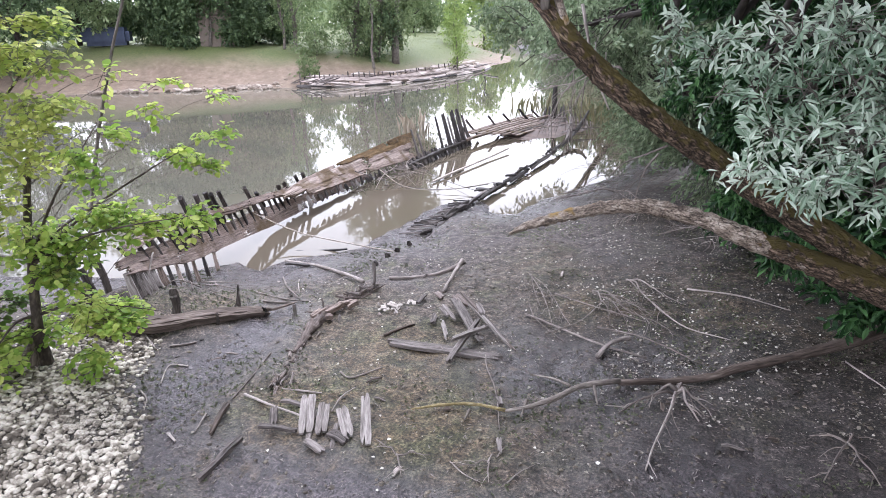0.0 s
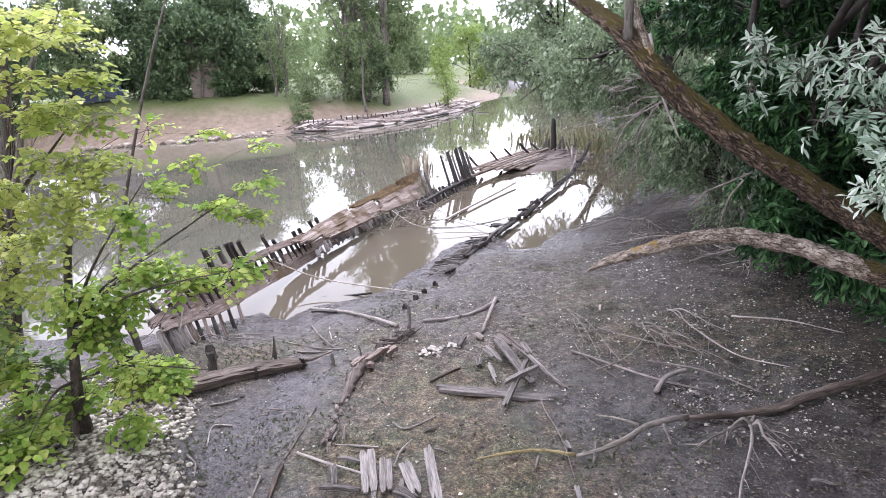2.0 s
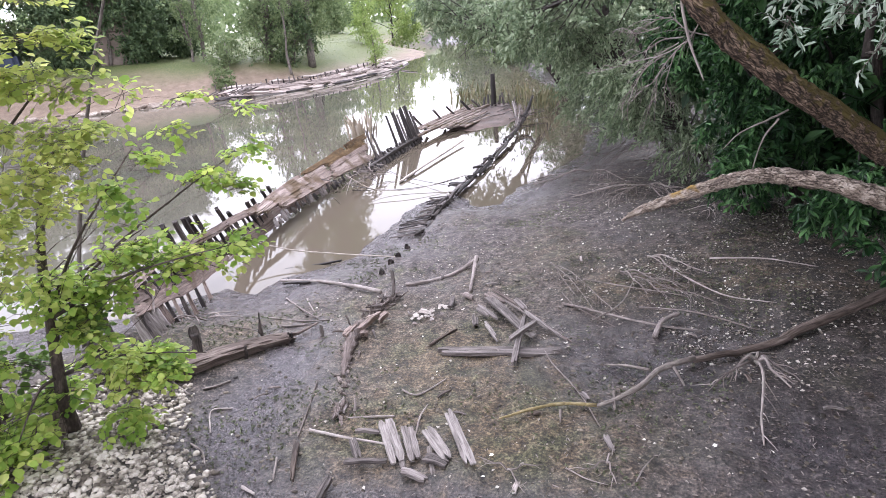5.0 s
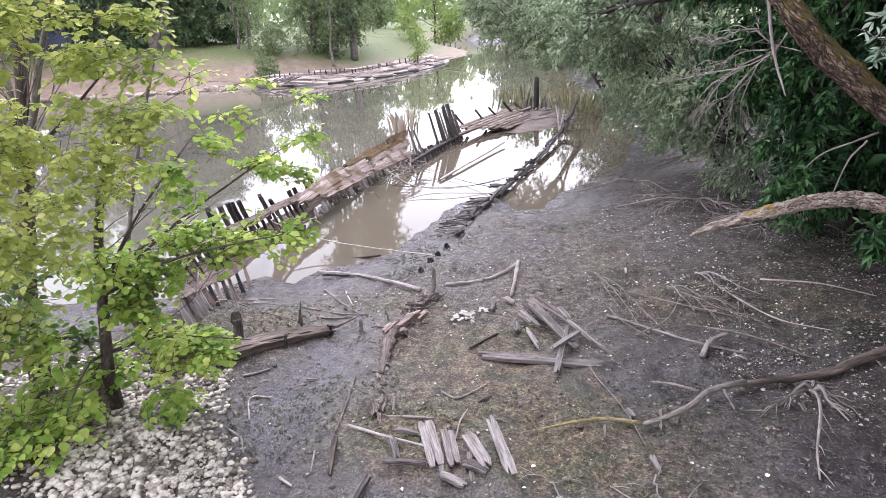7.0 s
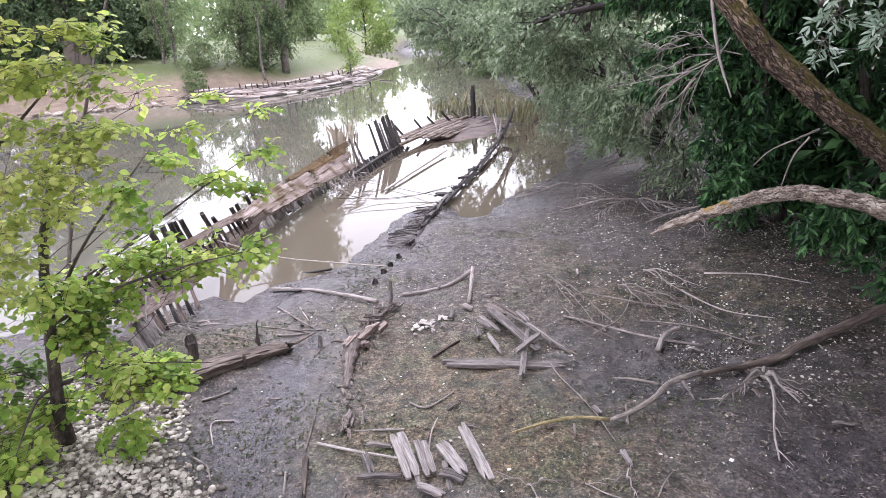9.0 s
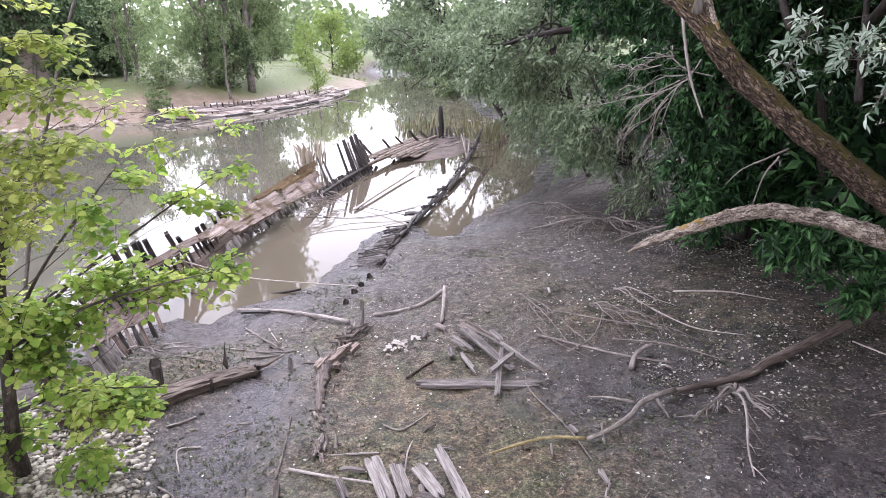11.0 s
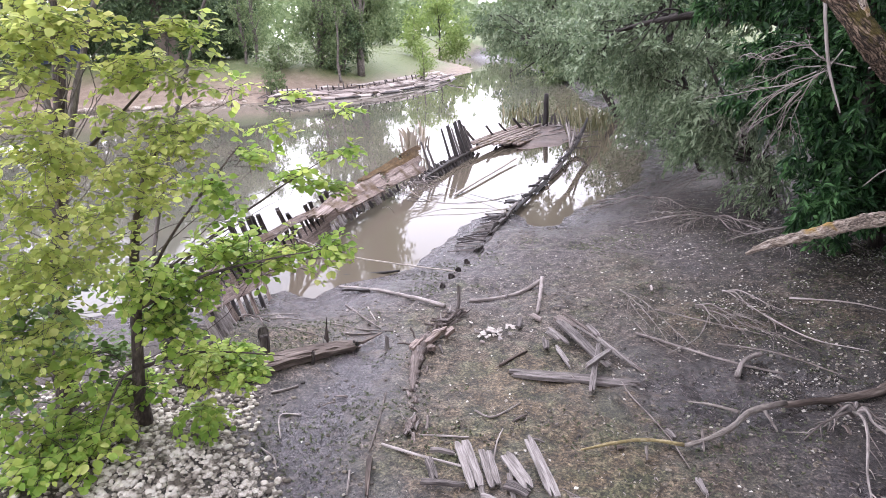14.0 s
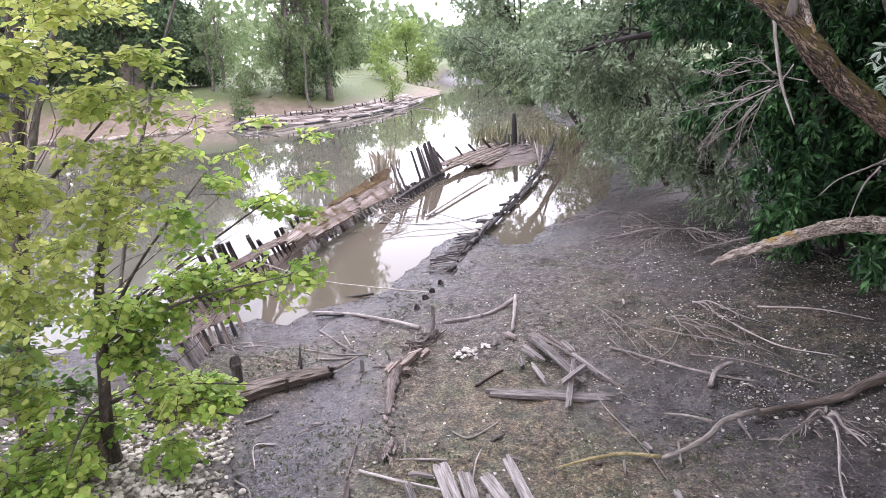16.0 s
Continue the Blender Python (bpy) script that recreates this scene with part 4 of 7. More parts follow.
for k in range(16):
    a = float(rng.uniform(0, 6.3))
    px, py = float(rng.uniform(-4.6, -2.6)), float(rng.uniform(28.2, 33.0))
    ln = float(rng.uniform(0.5, 1.6))
    plank("stave", (px, py, 0.17), (px + ln * math.cos(a * 0.2 + 0.3), py + ln * math.sin(a * 0.2 + 0.3), 0.2 + float(rng.uniform(0, 0.08))), 0.07, 0.03, GREY_WOOD, barge, rag=0.1, rows=5)
# stern post
part("stern_post", tube_mesh("stern_post", [(-4.3, 33.3, -0.2), (-4.31, 33.32, 0.7), (-4.3, 33.36, 1.58)], [0.13, 0.12, 0.10], 7, 0.12, 8, 3), DARK_WOOD, barge, "dark upright stern post")
for k in range(7):
    rib((-4.9 + 0.25 * k, 33.6, 0.0), (-5.0 + 0.25 * k + float(rng.uniform(-.1, .1)), 34.0, 0.35 + float(rng.uniform(0, 0.35))), 0.12, 0.08, DARK_WOOD, barge)

# landward side: a low black line of timbers with floor ribs fanning inwards
side = spline([(-1.76, 15.6, 0.2), (-1.9, 17.4, 0.17), (-1.95, 18.6, 0.12), (-1.93, 21.4, 0.12), (-1.93, 24.8, 0.15), (-1.95, 27.3, 0.25), (-1.93, 29.6, 0.64)], 140)
for lane, mt in ((0.0, DARK_WOOD), (-0.06, DARK_WOOD), (-0.09, GREY_WOOD), (0.04, DARK_WOOD)):
    k = int(rng.integers(0, 6)) + (24 if mt is GREY_WOOD else 0)
    while k < 132:
        e = min(k + int(rng.integers(5, 15)), 139)
        off = lane + float(rng.uniform(-0.03, 0.03))
        lift = float(rng.uniform(-0.05, 0.05))
        plank("side_timber", (side[k][0] + off, side[k][1], side[k][2] + lift), (side[e][0] + off + float(rng.uniform(-0.04, 0.04)), side[e][1], side[e][2] + lift + float(rng.uniform(-0.04, 0.06))),
              float(rng.uniform(0.04, 0.09)), float(rng.uniform(0.04, 0.08)), mt, barge, roll=float(rng.uniform(-40, 40)), rag=0.25, rows=7, cols=3, rot=0.7)
        k = e - 1 if lane == 0.0 else e + int(rng.integers(1, 9))
y = 15.9
while y < 28.5:
    x, z = np.interp(y, side[:, 1], side[:, 0]), np.interp(y, side[:, 1], side[:, 2])
    rib((x + 0.04, y, z - 0.06), (x - float(rng.uniform(0.02, 0.2)), y + float(rng.uniform(-0.15, 0.15)), z + float(rng.uniform(0.0, 0.1))), float(rng.uniform(0.03, 0.07)), 0.045, DARK_WOOD, barge, name="stub")
    y += float(rng.uniform(0.16, 0.5))
for k in range(30):
    y = 15.75 + 0.11 * k + float(rng.uniform(-0.03, 0.03))
    x = float(np.interp(y, side[:, 1], side[:, 0])) - 0.03
    ex = x - float(rng.uniform(0.25, 0.75))
    rib((x, y, max(h(x, y), 0.02) + 0.05), (ex, y + float(rng.uniform(0.0, 0.16)), max(h(ex, y), 0.0) + 0.02), float(rng.uniform(0.016, 0.032)), 0.028, GREY_WOOD if rng.random() < 0.55 else DARK_WOOD, barge, name="floor_rib")
for x, y, ln in ((-2.18, 19.8, 0.5), (-2.05, 21.6, 0.3), (-2.0, 22.6, 0.35), (-1.95, 20.5, 0.3)):
    plank("loose_block", (x - ln / 2, y, 0.14), (x + ln / 2, y + 0.1, 0.17), 0.12, 0.06, DARK_WOOD, barge, rag=0.15, rows=5, rot=0.6, roll=float(rng.uniform(-25, 25)))
for p0, p1, r in (((-2.02, 28.2, 0.3), (-1.9, 30.0, 0.95), 0.09), ((-2.1, 27.6, 0.2), (-2.3, 29.4, 0.7), 0.05), ((-2.2, 28.0, 0.15), (-2.7, 30.3, 0.75), 0.04), ((-2.25, 28.4, 0.1), (-3.0, 31.3, 0.6), 0.04)):
    part("stem_timber", tube_mesh("stem_timber", [p0, tuple(np.mean([p0, p1], 0) + np.array([0, 0.1, -0.05])), p1], [r, r * 0.9, r * 0.5], 6, 0.15, 8, 5), DARK_WOOD if r > 0.06 else STICK, barge)
# a long spar lying in the pool
plank("loose_spar", (-4.07, 20.53, 0.03), (-3.66, 25.74, 0.14), 0.075, 0.05, FAR_WOOD, barge, rag=0.2, rows=14)

# frames of the same side that break the mud towards the camera
stub_line = [(-1.8, 15.1), (-1.8, 14.6), (-1.8, 14.25), (-1.78, 13.8)]
for x, y in stub_line:
    lean = float(rng.uniform(-0.07, 0.05))
    plank("stub", (x, y, h(x, y) - 0.12), (x + lean, y + 0.03, h(x, y) + float(rng.uniform(0.08, 0.17))), float(rng.uniform(0.1, 0.15)), 0.07, DARK_WOOD, barge, float(rng.uniform(-30, 30)), rag=0.12, taper=0.3, cols=5, rows=6)

# ---------------------------------------------------------------- ropes and cables over the pool
def line_thing(name, label, cat, pts, r, mat, n=20):
    ob = part(name, tube_mesh(name, pts, [r, r], 6, 0.03, n, 1), mat)
    return tagged(ob, label, cat, "lines across the wreck")


line_thing("rope", "pale frayed rope stretched over brown water", "rope", [(-5.55, 14.7, 0.6), (-4.3, 14.72, 0.28), (-3.0, 14.7, 0.2), (-1.74, 14.62, 0.2)], 0.013, ROPE)
line_thing("cable", "thin dark cable hanging over the pool", "cable", [(-5.6, 18.9, 0.6), (-4.2, 19.5, 0.12), (-3.0, 19.9, 0.1), (-2.2, 20.3, 0.2)], 0.009, CABLE)
line_thing("cable", "thin dark cable hanging over the pool", "cable", [(-5.6, 21.9, 0.4), (-4.4, 21.2, 0.1), (-3.2, 20.4, 0.08), (-2.1, 19.6, 0.16)], 0.008, CABLE)
line_thing("rope", "pale frayed rope stretched over brown water", "rope", [(-5.3, 19.7, 0.5), (-4.3, 19.3, 0.2), (-3.2, 19.5, 0.14), (-2.1, 20.7, 0.18)], 0.009, ROPE)


# ---------------------------------------------------------------- sticks and timbers on the mud
def rest(pts, lift=0.02):
    """Sets points given as (x, y) or (x, y, above ground) on the mud."""
    return [(p[0], p[1], h(p[0], p[1]) + (p[2] if len(p) > 2 else lift)) for p in pts]


def stick(label, pts, r0, r1, mat=None, forks=(), name="stick", cat="stick", n=14, lift=0.015, group="driftwood on the mud"):
    top = part(name, tube_mesh(name, rest(pts, lift), [r0, (r0 + r1) / 2, r1], 7, 0.1, n, int(rng.integers(999))), mat or STICK)
    for f, fr in forks:
        part("side_twig", tube_mesh("side_twig", rest(f, lift), [fr, fr * 0.4], 5, 0.1, 8, int(rng.integers(999))), mat or STICK, top)
    return tagged(top, label, cat, group)


def board(label, p0, p1, width, thick, mat=None, roll=0.0, lift=(0.05, 0.05), **kw):
    a, b = (p0[0], p0[1], h(*p0) + lift[0]), (p1[0], p1[1], h(*p1) + lift[1])
    length = (Vector(b) - Vector(a)).length
    ob = part("plank", split_mesh("plank", length, width, thick, int(rng.integers(1e6)), **kw), mat or GREY_WOOD)
    ob.matrix_basis = along(a, b, roll)
    return tagged(ob, label, "plank", "broken planks on the mud")


# four short boards side by side
board("short weathered grey board with splintered ends on mud", (0.16, 9.40), (0.55, 8.82), 0.17, 0.022, BOARD_WOOD, rag=0.12, lift=(0.12, 0.03), cols=5, rot=0.5)
board("short weathered grey board with splintered ends on mud", (0.38, 9.42), (0.72, 8.84), 0.13, 0.022, BOARD_WOOD, rag=0.14, lift=(0.11, 0.03), cols=4, rot=0.6)
board("short weathered grey board with a rotted corner", (0.62, 9.36), (0.98, 8.98), 0.13, 0.022, BOARD_WOOD, rag=0.2, lift=(0.10, 0.03), cols=5, rot=0.9)
board("narrow weathered grey board tapering to a point", (0.77, 9.62), (1.26, 8.86), 0.10, 0.022, BOARD_WOOD, rag=0.12, lift=(0.14, 0.03), taper=-0.2, cols=4, rot=0.4)
board("broken scrap of grey board lying flat on mud", (0.72, 8.97), (1.04, 8.92), 0.11, 0.03, lift=(0.03, 0.03))
board("thin splintered strip of grey board", (0.33, 9.3), (0.62, 8.74), 0.05, 0.02, BOARD_WOOD, rag=0.15, lift=(0.05, 0.02))
board("thin splintered strip of grey board", (0.7, 9.2), (0.92, 8.72), 0.045, 0.02, BOARD_WOOD, rag=0.15, lift=(0.05, 0.02))
board("broken scrap of grey board lying flat on mud", (0.55, 8.78), (0.86, 8.72), 0.08, 0.025, lift=(0.03, 0.03), rag=0.1)
board("narrow grey lath half sunk in the mud", (-0.14, 9.2), (0.16, 9.31), 0.05, 0.03, lift=(0.05, 0.05))
board("narrow grey lath half sunk in the mud", (-0.02, 8.74), (0.42, 8.88), 0.06, 0.035, lift=(0.05, 0.05), taper=0.4)
board("short upright-grained grey board half buried", (-0.08, 9.1), (0.12, 8.83), 0.08, 0.04, lift=(0.08, 0.03))
stick("long pale stick lying over the broken boards", [(-0.62, 9.2, 0.03), (-0.17, 9.12, 0.06), (0.30, 9.06, 0.07)], 0.016, 0.012)
stick("thin grey lath lying across the mud", [(-0.32, 9.49), (-0.05, 9.55), (0.19, 9.58)], 0.013, 0.01)
stick("thin stick propped against the boards", [(0.54, 9.28, 0.04), (0.51, 9.52, 0.08), (0.48, 9.82, 0.03)], 0.011, 0.007)
stick("thin stick standing out of the mud", [(-0.30, 9.62, -0.02), (-0.32, 9.72, 0.10)], 0.02, 0.014)
stick("dark stick lying on the mud", [(-1.03, 10.12), (-0.84, 9.55), (-0.7, 9.08)], 0.011, 0.008, TWIG)
board("stubby piece of grey driftwood", (-0.64, 8.99), (-0.40, 8.45), 0.06, 0.04, LOG_WOOD, lift=(0.04, 0.04), taper=0.4)
board("stubby piece of grey driftwood", (-0.04, 8.57), (0.0, 7.9), 0.07, 0.045, lift=(0.05, 0.05), taper=0.3)
stick("short stick lying on the mud", [(-0.72, 8.72), (-0.6, 8.45)], 0.012, 0.01, TWIG)
stick("short stick lying on the mud", [(-0.86, 8.32), (-0.68, 8.26)], 0.016, 0.012)

# heap of broken planks
board("long grey split plank lying flat", (0.03, 10.93), (1.77, 11.3), 0.17, 0.045, BOARD_WOOD, rag=0.3, cols=7, lift=(0.06, 0.02), rows=14, rot=0.4)
for p0, p1, wd, th, mt, l0, l1 in (((0.43, 12.5), (1.33, 11.5), 0.13, 0.03, BOARD_WOOD, 0.14, 0.1), ((0.36, 12.24), (0.84, 11.82), 0.12, 0.03, BOARD_WOOD, 0.1, 0.07), ((0.5, 12.6), (1.86, 11.5), 0.045, 0.025, AGED_WOOD, 0.2, 0.03),
                                   ((0.62, 12.5), (1.9, 11.45), 0.035, 0.02, BOARD_WOOD, 0.18, 0.02), ((0.7, 12.4), (1.63, 11.68), 0.05, 0.022, BOARD_WOOD, 0.16, 0.04), ((0.4, 12.62), (0.82, 12.2), 0.15, 0.04, AGED_WOOD, 0.1, 0.12),
                                   ((0.56, 11.9), (0.93, 11.36), 0.06, 0.025, BOARD_WOOD, 0.06, 0.03), ((1.15, 11.7), (1.48, 11.42), 0.09, 0.03, BOARD_WOOD, 0.06, 0.04), ((0.9, 12.0), (1.25, 11.6), 0.08, 0.03, AGED_WOOD, 0.08, 0.05)):
    board("splintered grey plank in a fallen heap", p0, p1, wd, th, mt, lift=(l0, l1), rag=0.25, rot=0.6)
# rotten ends of frames at the tip of the sunken hull
for x0, y0, x1, y1, wd, up in ((-0.98, 11.12, -0.88, 11.72, 0.11, 0.14), (-0.86, 11.2, -0.70, 11.86, 0.10, 0.2), (-0.76, 11.06, -0.62, 11.6, 0.12, 0.12), (-0.92, 11.6, -0.6, 12.05, 0.09, 0.16), (-0.7, 11.55, -0.5, 12.2, 0.10, 0.22)):
    board("rotten brown frame end jutting from the mud", (x0 - 0.2, y0), (x1 * 0.7 + x0 * 0.3 - 0.2, y1 * 0.7 + y0 * 0.3), wd * 0.85, 0.06, HULL_WOOD, lift=(0.03, up * 0.7), rag=0.2, cols=4, rot=0.6)
board("forked grey timber lying over a plank", (1.25, 10.65), (1.16, 11.9), 0.07, 0.05, BOARD_WOOD, lift=(0.06, 0.2), rag=0.15, taper=0.3)
board("slanting grey timber lying over a plank", (1.1, 10.98), (1.34, 11.85), 0.055, 0.045, lift=(0.2, 0.16), rag=0.15)
board("short grey offcut lying on the mud", (0.42, 12.02), (0.58, 11.52), 0.08, 0.03, lift=(0.05, 0.04), rag=0.2)
board("short grey offcut lying on the mud", (-0.06, 12.6), (0.02, 12.16), 0.07, 0.03, lift=(0.05, 0.05), rag=0.15)
board("short grey offcut lying on the mud", (0.02, 12.72), (0.34, 12.5), 0.09, 0.03, AGED_WOOD, lift=(0.05, 0.06), rag=0.18)
board("short grey offcut lying on the mud", (0.88, 12.4), (1.2, 12.0), 0.08, 0.035, lift=(0.14, 0.1), rag=0.2)
stick("bent dark root on the mud beside a plank", [(0.04, 11.18), (0.15, 11.38), (0.22, 11.5), (0.28, 11.62)], 0.022, 0.014, LOG_WOOD)
stick("thin stick lying on the mud", [(0.08, 10.09), (0.31, 10.0), (0.53, 10.34)], 0.012, 0.008)
stick("thin pale stick pointing at a heap", [(1.52, 11.25), (1.66, 10.95), (1.9, 10.6), (2.1, 10.2), (2.3, 9.75)], 0.009, 0.006, TWIG)
board("small grey splinter of wood on mud", (2.34, 9.62), (2.46, 9.36), 0.06, 0.03, lift=(0.02, 0.02), taper=0.5)
board("small grey splinter of wood on mud", (2.04, 10.36), (2.16, 10.16), 0.07, 0.03, lift=(0.02, 0.02), taper=0.4)
for k in range(20):
    a, x, y = float(rng.uniform(-0.9, 0.9)), -0.38 + float(rng.normal(0, 0.13)), 12.02 + float(rng.normal(0, 0.12))
    ln = float(rng.uniform(0.1, 0.3))
    board("crumbling pale scrap of wood on brown mud", (x, y), (x + ln * math.cos(a), y + ln * math.sin(a)), float(rng.uniform(0.05, 0.12)), 0.009, PALE_WOOD if k % 4 else BOARD_WOOD,
          roll=float(rng.uniform(-25, 25)), lift=(float(rng.uniform(0.02, 0.07)), 0.025), rag=0.2, rows=5)

# bleached branch pieces beyond the heap
stick("smooth pale bent branch on the mud", [(-1.02, 13.08), (-0.75, 13.3), (-0.4, 13.62), (-0.08, 14.1, 0.1)], 0.032, 0.04)
stick("short pale branch propped against another", [(-0.05, 13.95, 0.2), (0.05, 13.4, 0.1), (0.14, 12.8, 0.02)], 0.04, 0.026)
stick("long pale branch lying half in the pool", [(-3.75, 13.65, 0.04), (-2.9, 13.46, 0.05), (-2.1, 13.13, 0.04), (-1.3, 12.72, 0.03)], 0.022, 0.034)
stick("thin dark log afloat at the pool's edge", [(-4.1, 14.35, 0.06), (-3.6, 14.6, 0.08), (-3.0, 14.66, 0.05)], 0.035, 0.022, DARK_WOOD)
board("dark waterlogged plank at the pool's edge", (-3.55, 13.34), (-3.0, 13.46), 0.06, 0.035, DARK_WOOD, lift=(0.05, 0.05))
stick("thin pale twig lying on wet mud", [(-3.15, 12.85), (-2.5, 12.22), (-2.0, 11.9)], 0.018, 0.01, None, [([(-2.85, 12.5), (-2.6, 12.35)], 0.012)])
stick("thin pale twig lying on wet mud", [(-2.65, 12.7), (-2.42, 12.4), (-2.2, 12.15)], 0.014, 0.008)
stick("thin twig lying on wet mud", [(-2.3, 11.4), (-2.15, 11.55), (-1.95, 11.75)], 0.016, 0.01, TWIG)
stick("thin twig lying on wet mud", [(-2.7, 11.7), (-2.2, 11.75), (-1.8, 11.9)], 0.016, 0.01, TWIG)
stick("thin pale stick standing against the barge", [(-3.6, 10.42, 0.02), (-3.68, 10.58, 0.3), (-3.76, 10.75, 0.55)], 0.018, 0.012)
for k in range(9):
    a = float(rng.uniform(0, 6.3))
    x, y = -3.9 + float(rng.uniform(-0.35, 0.5)), 11.4 + float(rng.uniform(-0.4, 0.5))
    stick("bleached twig tangled beside the barge", [(x, y, 0.03), (x + 0.3 * math.cos(a), y + 0.3 * math.sin(a), 0.1), (x + 0.55 * math.cos(a + 0.4), y + 0.55 * math.sin(a + 0.4), 0.04)], 0.013, 0.006)
for x, y, top, r in ((-2.28, 10.85, 0.42, 0.06), (-2.72, 10.12, 0.46, 0.11), (-1.95, 11.0, 0.16, 0.05), (-1.62, 11.28, 0.18, 0.04), (-2.15, 10.3, 0.2, 0.03), (-1.08, 12.65, 0.42, 0.04)):
    post = plank("stump", (x, y, h(x, y) - 0.06), (x + 0.05, y + 0.02, h(x, y) + top), r * 1.6, r * 0.9, DARK_WOOD if r != 0.04 else GREY_WOOD, None, float(rng.uniform(-40, 40)), rag=0.22, taper=0.8 if r == 0.06 else 0.3, cols=5, rows=7)
    tagged(post, "rotten stump of a post sticking out of mud", "stump", "stumps on the mud")
# heavy curved timber on the stony bank
ln_t = spline(rest([(-3.2, 9.16, 0.12), (-2.9, 9.42, 0.12), (-2.6, 9.76, 0.12), (-2.34, 10.24, 0.10), (-2.06, 10.78, 0.07), (-1.9, 11.2, 0.04)]), 24)
flat_t = np.gradient(ln_t, axis=0)
out_t = unit(np.stack([flat_t[:, 1], -flat_t[:, 0], np.zeros(24)], 1)) * np.interp(np.arange(24), [0, 12, 18, 23], [0.10, 0.095, 0.07, 0.03])[:, None]
timber = part("curved_timber", strand_mesh("curved_timber", ln_t - out_t + [0, 0, 0.03], ln_t + out_t - [0, 0, 0.04], 0.12, 5, 5, 0.25, 0.01, 0.03), LOG_WOOD)
tagged(timber, "heavy brown squared timber lying on mud", "timber")
stick("thin branch tip prolonging a heavy timber", [(-2.0, 10.85, 0.08), (-1.93, 11.2, 0.07), (-1.86, 11.66, 0.05)], 0.03, 0.014, LOG_WOOD)
stick("thin stick lying beneath a heavy timber", [(-2.66, 9.56), (-2.45, 9.47), (-2.27, 9.4)], 0.014, 0.012, TWIG)
stick("thin stick lying beneath a heavy timber", [(-2.2, 9.55), (-2.12, 9.7), (-2.04, 9.84)], 0.014, 0.012, TWIG)
stick("thin bent twig on the stones", [(-1.7, 9.38), (-1.88, 9.25), (-1.64, 8.91)], 0.012, 0.008)
stick("thin bent twig on the stones", [(-1.72, 8.7), (-1.5, 8.6), (-1.36, 8.45)], 0.012, 0.008)

for k in range(34):
    x, y = (float(rng.uniform(-0.9, 5.0)), float(rng.uniform(8.2, 14.2))) if k % 3 else (float(rng.uniform(-3.6, -1.2)), float(rng.uniform(9.4, 12.6)))
    a, ln = float(rng.uniform(0, 3.1)), float(rng.uniform(0.08, 0.26))
    board("small scrap of bark or wood on mud", (x, y), (x + ln * math.cos(a), y + ln * math.sin(a)), float(rng.uniform(0.018, 0.05)), 0.014, (GREY_WOOD, AGED_WOOD, STICK, LOG_WOOD)[k % 4],
          roll=float(rng.uniform(-20, 20)), lift=(0.012, float(rng.uniform(0.01, 0.04))), rag=0.06, rows=5, cols=3)
# second row of old frames running through the mud
crumble = thing("buried_frames", "crumbling row of barge frames sunk in mud", "wreck")
row = spline([(-1.0, 12.5), (-1.15, 12.2), (-1.17, 11.8), (-1.08, 11.35), (-0.97, 10.85), (-0.75, 10.25), (-0.56, 9.7), (-0.36, 9.4)], 60)
core = [(q[0], q[1], h(*q) + 0.015) for q in row[18:46:4]]
part("rotten_core", tube_mesh("rotten_core", core, [0.05, 0.09, 0.075, 0.085, 0.05, 0.03], 14, 0.2, 60, 8), AGED_WOOD, crumble, "fibrous rotten heart of the timbers")
for k in range(110):
    u = rng.random() ** 1.4
    i = int(u * 58)
    q = row[i] + rng.normal(0, 0.085 if u < 0.45 else 0.035, 2)
    d = row[i + 1] - row[i]
    a = float(np.arctan2(d[1], d[0]) + rng.normal(0, 0.45) + math.pi * (k % 2))
    up, ln = float(rng.uniform(0.0, 0.15 if u < 0.45 else 0.06)), float(rng.uniform(0.1, 0.34 if u < 0.45 else 0.2))
    z = h(*q)
    plank("frame_end", (q[0], q[1], z - 0.01), (q[0] + ln * math.cos(a), q[1] + ln * math.sin(a), z + up), float(rng.uniform(0.02, 0.06)), 0.025, (GREY_WOOD, AGED_WOOD, AGED_WOOD)[k % 3], crumble,
          roll=float(rng.uniform(-50, 50)), rag=0.12, rows=5, cols=3, taper=0.6)

# long branch and its tangles
branch = thing("long_branch", "long bare branch lying across dark mud", "branch", "driftwood on the mud")
part("thick_end", tube_mesh("thick_end", rest([(3.22, 11.15, 0.08), (3.7, 11.5, 0.06), (4.15, 11.7, 0.06), (4.45, 11.98, 0.08), (5.4, 12.7, 0.15), (6.3, 13.3, 0.25)], 0.1), [0.035, 0.05, 0.075], 8, 0.16, 22, 1), LOG_WOOD, branch, "thick dark end")
part("grey_middle", tube_mesh("grey_middle", rest([(2.24, 10.07, 0.05), (2.45, 10.22, 0.08), (2.68, 10.45, 0.12), (2.86, 10.82, 0.14), (3.22, 11.15, 0.1)], 0.1), [0.02, 0.028, 0.036], 8, 0.1, 12, 2), LICHEN_STICK, branch)
part("yellow_tip", tube_mesh("yellow_tip", rest([(1.3, 9.7, 0.03), (1.6, 9.85, 0.05), (1.9, 10.05, 0.05), (2.24, 10.07, 0.06)], 0.05), [0.012, 0.019, 0.021], 7, 0.1, 12, 3), YELLOW_STICK, branch, "tip covered in yellow lichen")
